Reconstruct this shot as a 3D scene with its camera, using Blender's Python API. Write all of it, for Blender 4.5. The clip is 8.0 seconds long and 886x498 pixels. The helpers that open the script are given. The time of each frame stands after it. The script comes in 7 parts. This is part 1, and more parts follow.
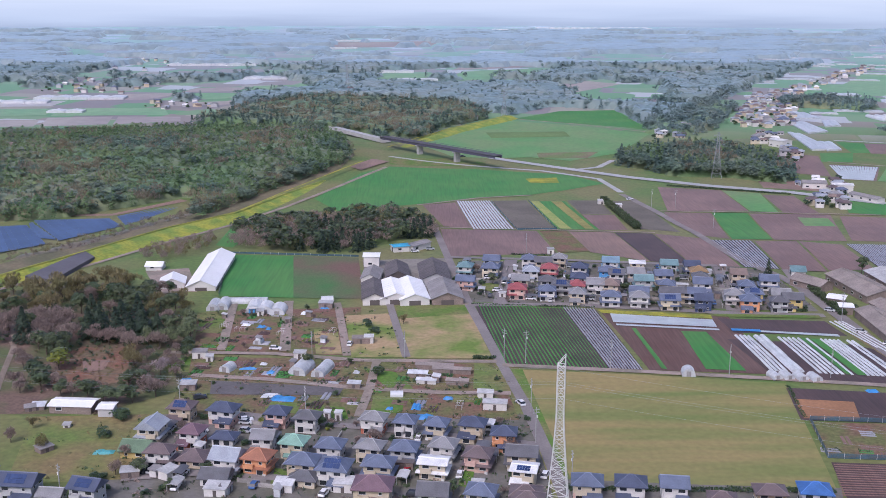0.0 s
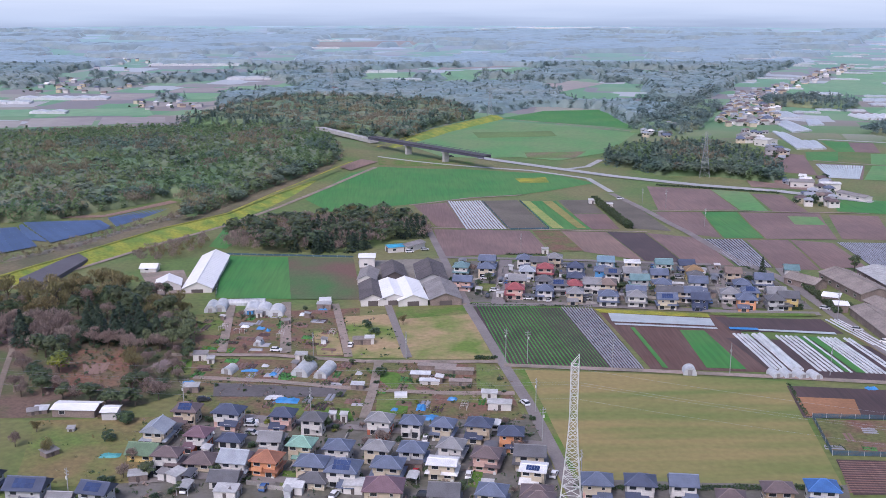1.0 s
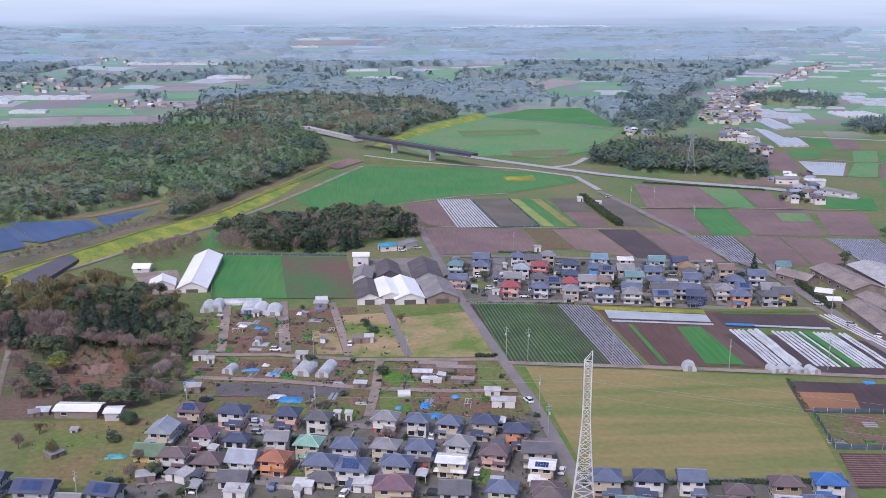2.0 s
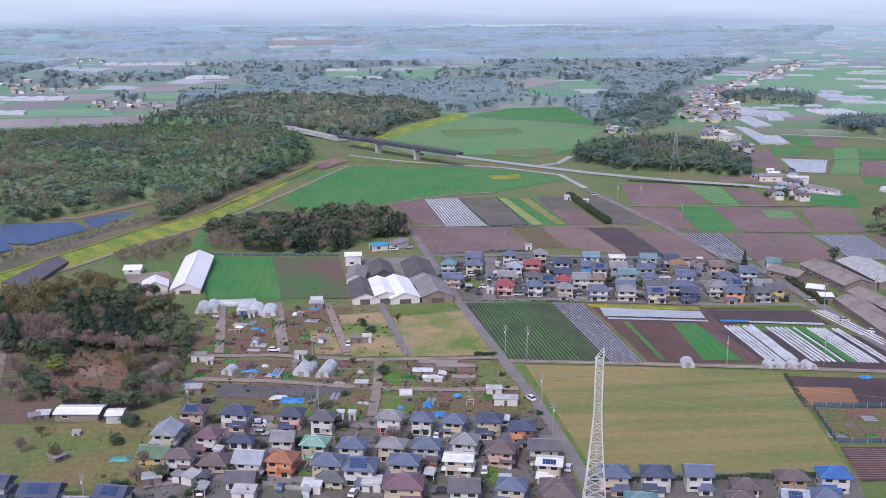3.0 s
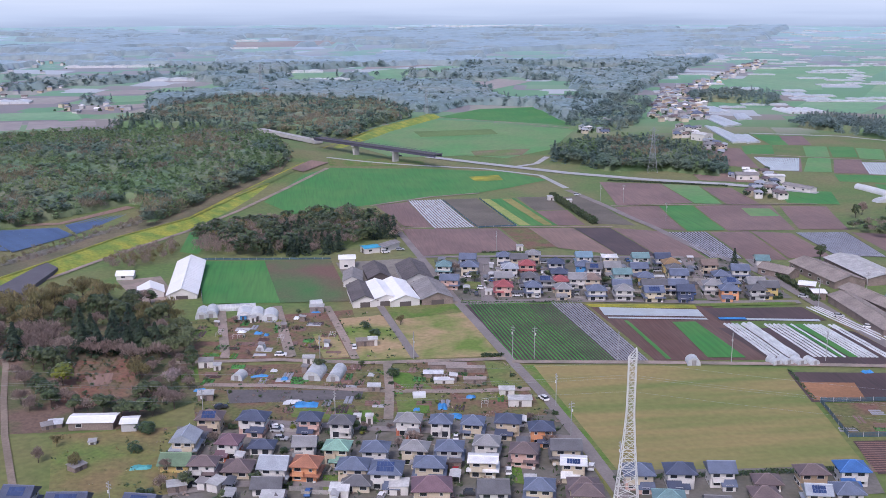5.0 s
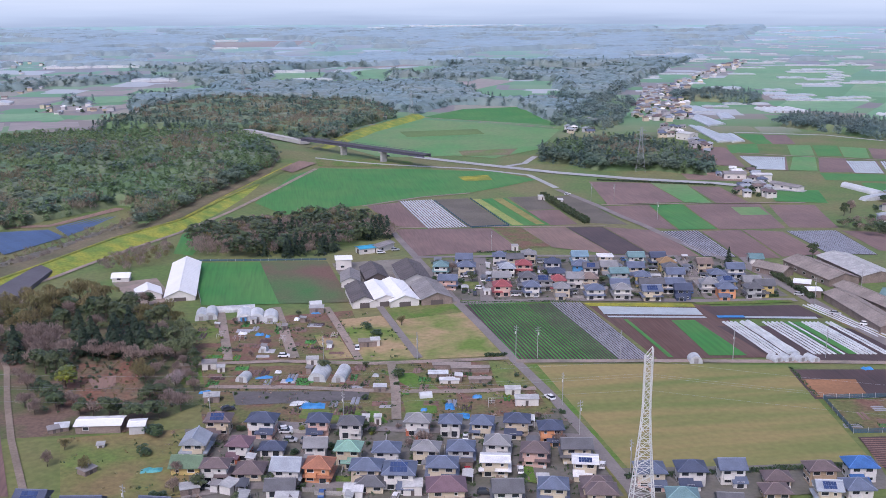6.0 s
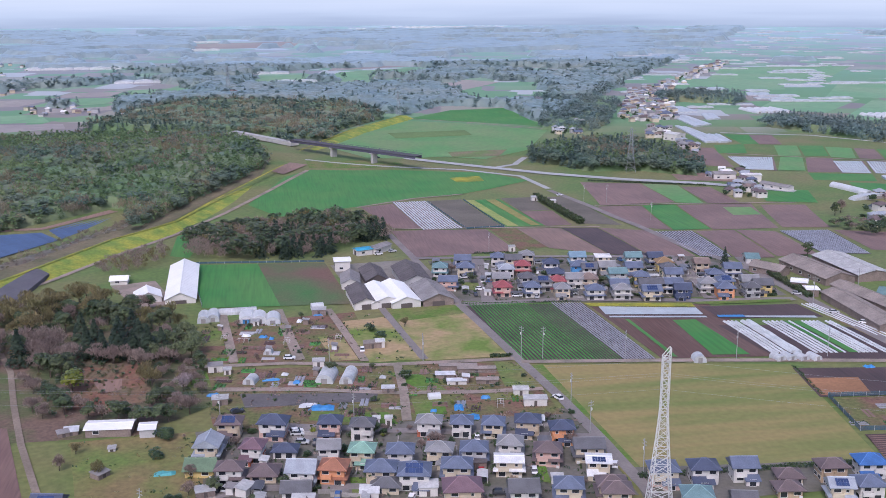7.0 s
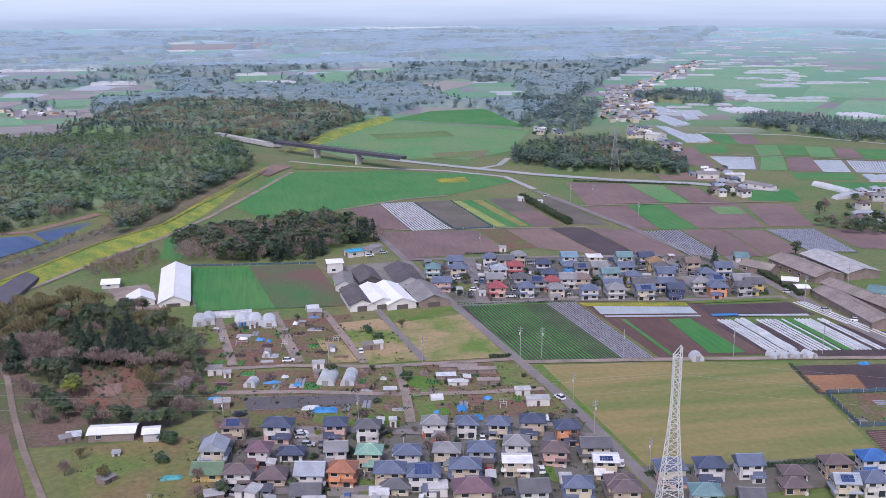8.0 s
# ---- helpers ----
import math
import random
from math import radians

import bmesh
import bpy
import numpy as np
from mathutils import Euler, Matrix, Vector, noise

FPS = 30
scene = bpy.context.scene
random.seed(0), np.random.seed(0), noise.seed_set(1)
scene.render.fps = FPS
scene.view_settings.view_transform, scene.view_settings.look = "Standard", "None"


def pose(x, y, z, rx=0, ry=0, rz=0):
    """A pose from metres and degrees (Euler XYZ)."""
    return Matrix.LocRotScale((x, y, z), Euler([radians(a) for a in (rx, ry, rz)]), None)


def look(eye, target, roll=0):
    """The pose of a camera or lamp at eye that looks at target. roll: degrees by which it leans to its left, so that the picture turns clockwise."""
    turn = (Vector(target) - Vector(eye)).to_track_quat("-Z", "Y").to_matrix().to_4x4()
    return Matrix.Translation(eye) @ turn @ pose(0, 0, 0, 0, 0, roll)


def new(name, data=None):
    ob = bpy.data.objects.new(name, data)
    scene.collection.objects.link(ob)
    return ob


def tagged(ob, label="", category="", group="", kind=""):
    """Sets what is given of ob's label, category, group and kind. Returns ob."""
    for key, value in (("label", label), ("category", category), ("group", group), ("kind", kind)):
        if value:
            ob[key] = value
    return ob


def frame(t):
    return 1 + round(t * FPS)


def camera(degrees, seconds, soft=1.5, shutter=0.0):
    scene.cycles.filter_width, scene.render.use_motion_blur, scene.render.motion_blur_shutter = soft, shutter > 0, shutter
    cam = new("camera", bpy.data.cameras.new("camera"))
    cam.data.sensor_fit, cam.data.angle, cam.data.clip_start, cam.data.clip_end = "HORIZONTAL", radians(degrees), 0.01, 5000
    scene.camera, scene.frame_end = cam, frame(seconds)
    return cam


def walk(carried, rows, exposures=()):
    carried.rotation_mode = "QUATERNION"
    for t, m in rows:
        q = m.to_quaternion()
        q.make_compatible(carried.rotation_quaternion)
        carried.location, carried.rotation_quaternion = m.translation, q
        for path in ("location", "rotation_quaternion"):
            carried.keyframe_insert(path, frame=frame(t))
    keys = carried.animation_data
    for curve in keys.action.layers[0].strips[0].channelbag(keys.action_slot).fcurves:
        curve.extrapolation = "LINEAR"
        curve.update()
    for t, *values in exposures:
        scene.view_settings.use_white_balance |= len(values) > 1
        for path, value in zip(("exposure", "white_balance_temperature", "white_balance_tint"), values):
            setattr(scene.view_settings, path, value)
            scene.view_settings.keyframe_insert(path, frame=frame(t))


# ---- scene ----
cam = camera(46.0, 8.0, soft=0.5)
PATH = [
    (0, (-3.952, 1.08, 128.494), (-3.91, 3.021, 128.013), 0.1),
    (0.5, (-7.533, 1.119, 128.749), (-7.472, 3.059, 128.267), 0.1),
    (1, (-11.47, 0.974, 128.98), (-11.389, 2.914, 128.498), 0.1),
    (1.5, (-15.591, 0.927, 128.948), (-15.488, 2.865, 128.465), 0.1),
    (3, (-27.731, 1.144, 128.833), (-27.558, 3.076, 128.348), 0.0),
    (3.5, (-31.821, 1.283, 128.942), (-31.625, 3.213, 128.457), -0.1),
    (4, (-36.152, 1.482, 129.248), (-35.937, 3.41, 128.762), -0.1),
    (4.5, (-40.52, 1.708, 129.546), (-40.287, 3.634, 129.061), -0.1),
    (6, (-53.931, 2.666, 130.109), (-53.634, 4.584, 129.624), -0.1),
    (6.5, (-58.496, 3.016, 130.281), (-58.181, 4.931, 129.796), -0.1),
    (7, (-63.039, 3.294, 130.457), (-62.703, 5.205, 129.974), -0.1),
    (7.5, (-67.485, 3.823, 130.635), (-67.124, 5.729, 130.152), -0.1),
    (8, (-71.871, 4.461, 130.751), (-71.485, 6.364, 130.269), -0.1),
]
walk(cam, [(t, look(eye, target, roll)) for t, eye, target, roll in PATH], [(0.0, 0.1, 5780, 24.0), (8.0, 0.1, 5780, 24.0)])

# ---- light: high overcast, soft sun from behind the walk ----
SUN_EL, SUN_AZ = radians(48), radians(205)
world = bpy.data.worlds.new("overcast_sky")
scene.world = world
world.use_nodes = True
wt = world.node_tree
sky = wt.nodes.new("ShaderNodeTexSky")
sky.sky_type = "NISHITA"
sky.sun_disc = False
sky.sun_elevation, sky.sun_rotation = SUN_EL, SUN_AZ
sky.air_density, sky.dust_density, sky.ozone_density = 1.0, 4.0, 1.5
wt.links.new(sky.outputs[0], wt.nodes["Background"].inputs[0])
wt.nodes["Background"].inputs[1].default_value = 0.15
sun_data = bpy.data.lights.new("sun", "SUN")
sun_data.energy, sun_data.angle, sun_data.color = 1.5, radians(12), (1.0, 0.96, 0.9)
sun = new("sun", sun_data)
sx, sy = math.sin(SUN_AZ) * math.cos(SUN_EL), math.cos(SUN_AZ) * math.cos(SUN_EL)
sun.matrix_world = look((sx * 500, sy * 500, math.sin(SUN_EL) * 500), (0, 0, 0))


# ---- materials ----
MATS = {}


def mat(name, col, rough=0.8, var=0.25, scale=0.3, fine=3.0, bump=0.0, tint=None, island=0.0, obj=0.0, metal=0.0, spec=0.5, sheen=0.0, stretch=None, grain=None, turn=7.0):
    """A surface with two scales of variation: col towards tint by broad stains, lighter and darker by fine grain."""
    if name in MATS:
        return MATS[name]
    m = bpy.data.materials.new(name)
    m.use_nodes = True
    n, l = m.node_tree.nodes, m.node_tree.links
    b = n["Principled BSDF"]
    b.inputs["Roughness"].default_value = rough
    b.inputs["Metallic"].default_value = metal
    b.inputs["Specular IOR Level"].default_value = spec
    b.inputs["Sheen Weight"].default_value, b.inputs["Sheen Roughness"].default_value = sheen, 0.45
    # blue sheen colour, stands in for aerial haze at grazing view
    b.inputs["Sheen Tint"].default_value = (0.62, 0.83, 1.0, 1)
    geo = n.new("ShaderNodeNewGeometry")
    n1, n2 = n.new("ShaderNodeTexNoise"), n.new("ShaderNodeTexNoise")
    n1.inputs["Scale"].default_value, n2.inputs["Scale"].default_value = scale, fine
    n1.inputs["Detail"].default_value, n2.inputs["Detail"].default_value = 4, 3
    for tex, squeeze in ((n1, stretch), (n2, grain)):
        mp = n.new("ShaderNodeMapping")
        mp.inputs["Rotation"].default_value = (0, 0, radians(turn))
        mp.inputs["Scale"].default_value = (*(squeeze or (1, 1)), 1)
        l.new(geo.outputs["Position"], mp.inputs["Vector"])
        l.new(mp.outputs[0], tex.inputs["Vector"])
    ramp = n.new("ShaderNodeMapRange")
    ramp.inputs[1].default_value, ramp.inputs[2].default_value = 0.38, 0.62
    l.new(n1.outputs[0], ramp.inputs[0])
    mx = n.new("ShaderNodeMix")
    mx.data_type = "RGBA"
    t = tint or tuple(c * (1 - var) for c in col)
    mx.inputs["A"].default_value, mx.inputs["B"].default_value = (*col, 1), (*t, 1)
    l.new(ramp.outputs[0], mx.inputs["Factor"])
    hsv = n.new("ShaderNodeHueSaturation")
    l.new(mx.outputs["Result"], hsv.inputs["Color"])
    val = n.new("ShaderNodeMapRange")
    val.inputs[1].default_value, val.inputs[2].default_value = 0.25, 0.75
    val.inputs[3].default_value, val.inputs[4].default_value = 1 - var * 0.8, 1 + var * 0.8
    l.new(n2.outputs[0], val.inputs[0])
    last = val.outputs[0]
    for amount, kind in ((island, "i"), (obj, "o")):
        if amount:
            src = geo.outputs["Random Per Island"] if kind == "i" else n.new("ShaderNodeObjectInfo").outputs["Random"]
            r = n.new("ShaderNodeMapRange")
            r.inputs[3].default_value, r.inputs[4].default_value = 1 - amount, 1 + amount
            l.new(src, r.inputs[0])
            mul = n.new("ShaderNodeMath")
            mul.operation = "MULTIPLY"
            l.new(last, mul.inputs[0])
            l.new(r.outputs[0], mul.inputs[1])
            last = mul.outputs[0]
    l.new(last, hsv.inputs["Value"])
    l.new(hsv.outputs[0], b.inputs["Base Color"])
    if bump:
        bn = n.new("ShaderNodeBump")
        bn.inputs["Strength"].default_value = min(1, bump)
        bn.inputs["Distance"].default_value = 0.15
        l.new(n2.outputs[0], bn.inputs["Height"])
        l.new(bn.outputs[0], b.inputs["Normal"])
    MATS[name] = m
    return m


def leafy(name, col, tint, scale=0.06, island=0.3, sheen=0.5):
    fresh = name not in MATS
    m = mat(name, col, rough=0.65, var=0.22, scale=scale, fine=0.5, tint=tint, island=island, spec=0.4, sheen=sheen)
    if fresh:
        n, l = m.node_tree.nodes, m.node_tree.links
        b = n["Principled BSDF"]
        thin = n.new("ShaderNodeBsdfTranslucent")
        l.new(b.inputs["Base Color"].links[0].from_socket, thin.inputs[0])
        both = n.new("ShaderNodeMixShader")
        both.inputs[0].default_value = 0.4
        l.new(b.outputs[0], both.inputs[1])
        l.new(thin.outputs[0], both.inputs[2])
        l.new(both.outputs[0], n["Material Output"].inputs[0])
    return m


GRASS = mat("rough_grass", (0.12, 0.175, 0.032), 0.9, 0.35, 0.05, 0.7, 0.4, tint=(0.20, 0.15, 0.06))
VERGE = mat("verge_grass", (0.085, 0.175, 0.02), 0.9, 0.3, 0.08, 0.8, 0.4, tint=(0.17, 0.17, 0.06))
GARDEN = mat("garden_soil", (0.18, 0.098, 0.07), 0.95, 0.4, 0.11, 0.9, 0.4, tint=(0.125, 0.135, 0.045))
DRYGRASS = mat("dry_grass", (0.37, 0.265, 0.145), 0.95, 0.22, 0.06, 0.6, 0.3, tint=(0.13, 0.20, 0.035))
LAWN = mat("yellowing_turf", (0.27, 0.215, 0.085), 0.9, 0.14, 0.085, 0.5, 0.2, tint=(0.15, 0.185, 0.05), stretch=(0.12, 1), turn=9)
WHEAT = mat("young_wheat", (0.036, 0.185, 0.026), 0.8, 0.25, 0.03, 0.9, 0.2, tint=(0.068, 0.20, 0.034), grain=(1, 0.05))
PALEGREEN = mat("pale_pasture", (0.09, 0.245, 0.05), 0.7, 0.2, 0.02, 0.3, 0.2, tint=(0.15, 0.235, 0.07))
SOIL = mat("ploughed_soil", (0.16, 0.09, 0.072), 0.95, 0.28, 0.03, 1.4, 0.5, tint=(0.20, 0.118, 0.093), grain=(1, 0.05))
MOISTSOIL = mat("moist_soil", (0.11, 0.06, 0.05), 0.95, 0.28, 0.04, 1.4, 0.5, tint=(0.13, 0.082, 0.07), grain=(1, 0.05))
SCRUB = mat("scrub_floor", (0.15, 0.10, 0.075), 0.95, 0.3, 0.07, 0.9, 0.4, tint=(0.085, 0.11, 0.04))
DARKSOIL = mat("dark_soil", (0.075, 0.042, 0.038), 0.95, 0.28, 0.05, 1.4, 0.5, grain=(1, 0.05))
PALESOIL = mat("pale_soil", (0.25, 0.155, 0.115), 0.95, 0.22, 0.03, 1.2, 0.4, tint=(0.19, 0.12, 0.09), grain=(1, 0.05))
ORANGESOIL = mat("orange_soil", (0.33, 0.17, 0.085), 0.95, 0.2, 0.06, 1.0, 0.4)
YELLOW = mat("rape_flowers", (0.36, 0.33, 0.035), 0.9, 0.35, 0.12, 0.9, 0.4, tint=(0.19, 0.22, 0.035))
BANK = mat("flowering_bank_grass", (0.15, 0.23, 0.03), 0.9, 0.35, 0.10, 0.7, 0.4, tint=(0.31, 0.31, 0.035))
# fields far off: green and soil paled to paint distance haze into them
FARGREEN = mat("hazed_meadow", (0.13, 0.29, 0.12), 0.8, 0.15, 0.01, 0.1, tint=(0.18, 0.30, 0.14))
FARSOIL = mat("hazed_ploughland", (0.27, 0.225, 0.205), 0.9, 0.15, 0.01, 0.1, tint=(0.31, 0.27, 0.23))
ASPHALT = mat("worn_asphalt", (0.235, 0.21, 0.20), 0.9, 0.16, 0.1, 1.5, 0.2)
TRACK = mat("gravel_track", (0.32, 0.25, 0.215), 0.95, 0.22, 0.12, 1.2, 0.3, tint=(0.22, 0.19, 0.15))
CONCRETE = mat("concrete", (0.40, 0.39, 0.375), 0.85, 0.15, 0.2, 2.0, 0.1)
MULCH = mat("white_mulch_film", (0.46, 0.50, 0.50), 0.4, 0.15, 0.2, 1.5, 0.2)
SILVER = mat("silver_mulch_film", (0.27, 0.27, 0.30), 0.35, 0.18, 0.2, 1.5, 0.2)
BLUESHEET = mat("blue_tarpaulin", (0.05, 0.25, 0.55), 0.5, 0.2, 0.5, 2.0, 0.3)
NET = mat("blue_net", (0.065, 0.125, 0.165), 0.8, 0.2, 0.3, 2.0)
CROP = mat("leafy_crop", (0.065, 0.24, 0.05), 0.8, 0.3, 0.1, 2.0, 0.5)
VINYL = mat("greenhouse_film", (0.55, 0.57, 0.58), 0.3, 0.12, 0.2, 1.0, 0.1)
OLDVINYL = mat("clouded_film", (0.47, 0.49, 0.50), 0.4, 0.2, 0.3, 1.0, 0.1)
WHITEROOF = mat("white_sheet_roof", (0.80, 0.80, 0.79), 0.45, 0.06, 0.1, 1.0)
PALETIN = mat("pale_tin_roof", (0.50, 0.50, 0.49), 0.6, 0.22, 0.3, 1.5, obj=0.3)
STEEL = mat("galvanised_steel", (0.62, 0.62, 0.60), 0.5, 0.12, 0.3, 3.0, metal=0.0)
DARKSTEEL = mat("girder_paint", (0.09, 0.085, 0.13), 0.5, 0.12, 0.1, 1.0)
GLASS = mat("window_glass", (0.03, 0.035, 0.045), 0.08, 0.1, 0.5, 2.0, spec=0.8)
FRAMEW = mat("window_frame_white", (0.6, 0.6, 0.58), 0.5, 0.05, 0.5, 2.0)
SOLAR = mat("solar_cell", (0.045, 0.07, 0.16), 0.2, 0.1, 0.2, 1.0, obj=0.15, spec=0.7)
PANEL = mat("solar_farm_sheet", (0.075, 0.12, 0.22), 0.45, 0.12, 0.05, 0.4, island=0.12, spec=0.6)
TRUNK = mat("bark", (0.11, 0.085, 0.065), 0.9, 0.3, 1.0, 6.0, 0.5)
WOODPOLE = mat("pole_concrete", (0.33, 0.33, 0.32), 0.8, 0.1, 0.5, 3.0)
RUST = mat("weathered_iron", (0.24, 0.19, 0.165), 0.85, 0.25, 0.3, 2.0)
CLOTH = mat("pale_plastic", (0.6, 0.62, 0.64), 0.6, 0.2, 0.5, 2.0, obj=0.3)
TYRE = mat("tyre_rubber", (0.03, 0.03, 0.03), 0.8, 0.1)

LEAF = {
    "cedar": leafy("cedar_foliage", (0.036, 0.062, 0.036), (0.05, 0.078, 0.042), sheen=0.25),
    "broad": leafy("evergreen_foliage", (0.075, 0.115, 0.048), (0.105, 0.13, 0.058), sheen=0.3),
    "bamboo": leafy("bamboo_foliage", (0.12, 0.17, 0.075), (0.15, 0.18, 0.085), sheen=0.3),
    "bare": leafy("bare_twigs", (0.27, 0.205, 0.175), (0.32, 0.25, 0.21), sheen=0.15),
    "bud": leafy("budding_twigs", (0.26, 0.215, 0.10), (0.20, 0.185, 0.075), sheen=0.3),
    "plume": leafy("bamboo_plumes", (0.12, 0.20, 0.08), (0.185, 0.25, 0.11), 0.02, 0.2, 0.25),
    # hillside broadleaf and conifer greens, lightened and blued to paint haze in
    "hazy_broad": leafy("hazed_evergreen_foliage", (0.115, 0.18, 0.125), (0.165, 0.205, 0.13), 0.02, 0.2, 0.3),
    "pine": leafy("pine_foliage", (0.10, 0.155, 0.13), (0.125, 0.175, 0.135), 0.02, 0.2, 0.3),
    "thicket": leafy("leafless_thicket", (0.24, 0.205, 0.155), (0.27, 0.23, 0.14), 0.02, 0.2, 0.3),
    "yellow": leafy("yellow_foliage", (0.24, 0.26, 0.03), (0.17, 0.21, 0.03)),
    "bloom": leafy("pale_blossom", (0.46, 0.37, 0.36), (0.36, 0.28, 0.27)),
    "hedge": leafy("hedge_foliage", (0.07, 0.11, 0.035), (0.045, 0.08, 0.03), 0.4),
    # far, belt and sheet: distance haze painted in as paler, bluer base colours
    "far": leafy("hazed_woodland", (0.17, 0.25, 0.235), (0.205, 0.26, 0.23), 0.02, 0.15, 0.4),
    "belt": mat("hazed_belt", (0.13, 0.195, 0.19), 0.7, 0.2, 0.012, 0.1, tint=(0.18, 0.22, 0.195), sheen=0.3),
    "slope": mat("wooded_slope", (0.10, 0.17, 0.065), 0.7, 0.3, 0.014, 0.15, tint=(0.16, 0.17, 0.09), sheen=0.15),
    "sheet": mat("hazed_canopy", (0.19, 0.255, 0.275), 0.7, 0.2, 0.012, 0.05, tint=(0.235, 0.29, 0.295), sheen=0.55),
}

# bluish low-angle sheen put on open land to imitate distance haze
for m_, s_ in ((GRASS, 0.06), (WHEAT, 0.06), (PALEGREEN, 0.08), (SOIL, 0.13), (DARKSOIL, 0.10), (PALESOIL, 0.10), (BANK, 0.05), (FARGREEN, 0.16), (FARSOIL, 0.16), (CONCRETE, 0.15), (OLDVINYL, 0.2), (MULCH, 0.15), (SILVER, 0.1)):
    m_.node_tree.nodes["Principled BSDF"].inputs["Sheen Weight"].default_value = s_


# ---- helpers for building ----
KNOTS = [(-400, 3.5), (350, 3.5), (420, 2.8), (500, 1.2), (580, -1.5), (780, -3), (900, -4.5), (1100, -5), (1700, 5), (3400, 12), (5200, 12)]
KX, KZ = [k[0] for k in KNOTS], [k[1] for k in KNOTS]


def lie(y):
    """The height of the terraces, which fall gently towards the river."""
    return float(np.interp(y, KX, KZ))


def hill(x, y):
    """The wooded rise beyond the solar panels."""
    return 13 * math.exp(-((x + 265) / 150) ** 2 - ((y - 800) / 130) ** 2) + 7 * math.exp(-((x + 110) / 90) ** 2 - ((y - 850) / 110) ** 2)


def ground_at(x, y):
    return lie(y) + hill(x, y)


def mesh_ob(name, verts, faces, material, parent=None, label=""):
    me = bpy.data.meshes.new(name)
    me.from_pydata(verts, [], faces)
    me.materials.append(material)
    ob = new(name, me)
    if parent:
        ob.parent = parent
    if label:
        ob["label"] = label
    return ob


def part(name, bm, material, parent, label="", recalc=True):
    if recalc:
        bmesh.ops.recalc_face_normals(bm, faces=bm.faces)
    me = bpy.data.meshes.new(name)
    bm.to_mesh(me)
    bm.free()
    me.materials.append(material)
    ob = new(name, me)
    ob.parent = parent
    if label:
        ob["label"] = label
    return ob


def shared(name, me, parent, m):
    ob = new(name, me)
    ob.parent = parent
    ob.matrix_local = m
    return ob


def box(bm, x0, x1, y0, y1, z0, z1):
    v = [bm.verts.new(p) for p in ((x0, y0, z0), (x1, y0, z0), (x1, y1, z0), (x0, y1, z0), (x0, y0, z1), (x1, y0, z1), (x1, y1, z1), (x0, y1, z1))]
    for f in ((3, 2, 1, 0), (4, 5, 6, 7), (0, 1, 5, 4), (1, 2, 6, 5), (2, 3, 7, 6), (3, 0, 4, 7)):
        bm.faces.new([v[i] for i in f])


def bar(bm, a, b, r, sides=4):
    """A straight rod from a to b."""
    a, b = Vector(a), Vector(b)
    d = (b - a).normalized()
    u = d.orthogonal().normalized()
    w = d.cross(u)
    ring = [[bm.verts.new(p + r * (math.cos(2 * math.pi * i / sides) * u + math.sin(2 * math.pi * i / sides) * w)) for i in range(sides)] for p in (a, b)]
    for i in range(sides):
        j = (i + 1) % sides
        bm.faces.new((ring[0][i], ring[0][j], ring[1][j], ring[1][i]))
    bm.faces.new(ring[0][::-1])
    bm.faces.new(ring[1])


def tube(bm, pts, r, sides=4):
    """A bent rod through all the points, in one piece."""
    pts = [Vector(p) for p in pts]
    rings = []
    for i, p in enumerate(pts):
        d = (pts[min(i + 1, len(pts) - 1)] - pts[max(i - 1, 0)]).normalized()
        ref = Vector((0, 0, 1)) if abs(d.z) < 0.9 else Vector((1, 0, 0))
        u = d.cross(ref).normalized()
        w = d.cross(u)
        rings.append([bm.verts.new(p + r * (math.cos(2 * math.pi * k / sides) * u + math.sin(2 * math.pi * k / sides) * w)) for k in range(sides)])
    for a, b in zip(rings, rings[1:]):
        for k in range(sides):
            j = (k + 1) % sides
            bm.faces.new((a[k], a[j], b[j], b[k]))
    bm.faces.new(rings[0][::-1])
    bm.faces.new(rings[-1])


def slab(bm, pts, t):
    """A thick plate under the outline pts."""
    top = [bm.verts.new(p) for p in pts]
    low = [bm.verts.new((p[0], p[1], p[2] - t)) for p in pts]
    bm.faces.new(top)
    bm.faces.new(low[::-1])
    for i in range(len(pts)):
        j = (i + 1) % len(pts)
        bm.faces.new((top[i], low[i], low[j], top[j]))


def empty(name, x, y, rot=0.0, z=None, label="", category="", group=""):
    ob = new(name)
    ob.matrix_world = pose(x, y, ground_at(x, y) if z is None else z, 0, 0, rot)
    return tagged(ob, label, category, group)


def mix2(a, b, s):
    return (a[0] + (b[0] - a[0]) * s, a[1] + (b[1] - a[1]) * s)


LAID = [0]


def patch(name, near, far, material, h=0.15, label="", category="field", step=12.0):
    """A piece of land between two edges, each a run of points with as many corners as the other, lying on the terrace."""
    LAID[0] += 1
    h += 0.0045 * (LAID[0] % 23)
    cols = []
    for i in range(len(near) - 1):
        n = max(1, int(max(math.dist(near[i], near[i + 1]), math.dist(far[i], far[i + 1])) / step))
        for k in range(n + (i == len(near) - 2)):
            cols.append((mix2(near[i], near[i + 1], k / n), mix2(far[i], far[i + 1], k / n)))
    m = max(1, int(max(math.dist(a, b) for a, b in cols) / step))
    verts, faces = [], []
    for a, b in cols:
        for k in range(m + 1):
            p = mix2(a, b, k / m)
            verts.append((p[0], p[1], ground_at(*p) + h))
    for i in range(len(cols) - 1):
        for k in range(m):
            q = i * (m + 1) + k
            faces.append((q, q + m + 1, q + m + 2, q + 1))
    ob = mesh_ob(name, verts, faces, material)
    for p in ob.data.polygons:
        if p.normal.z < 0:
            ob.data.flip_normals()
        break
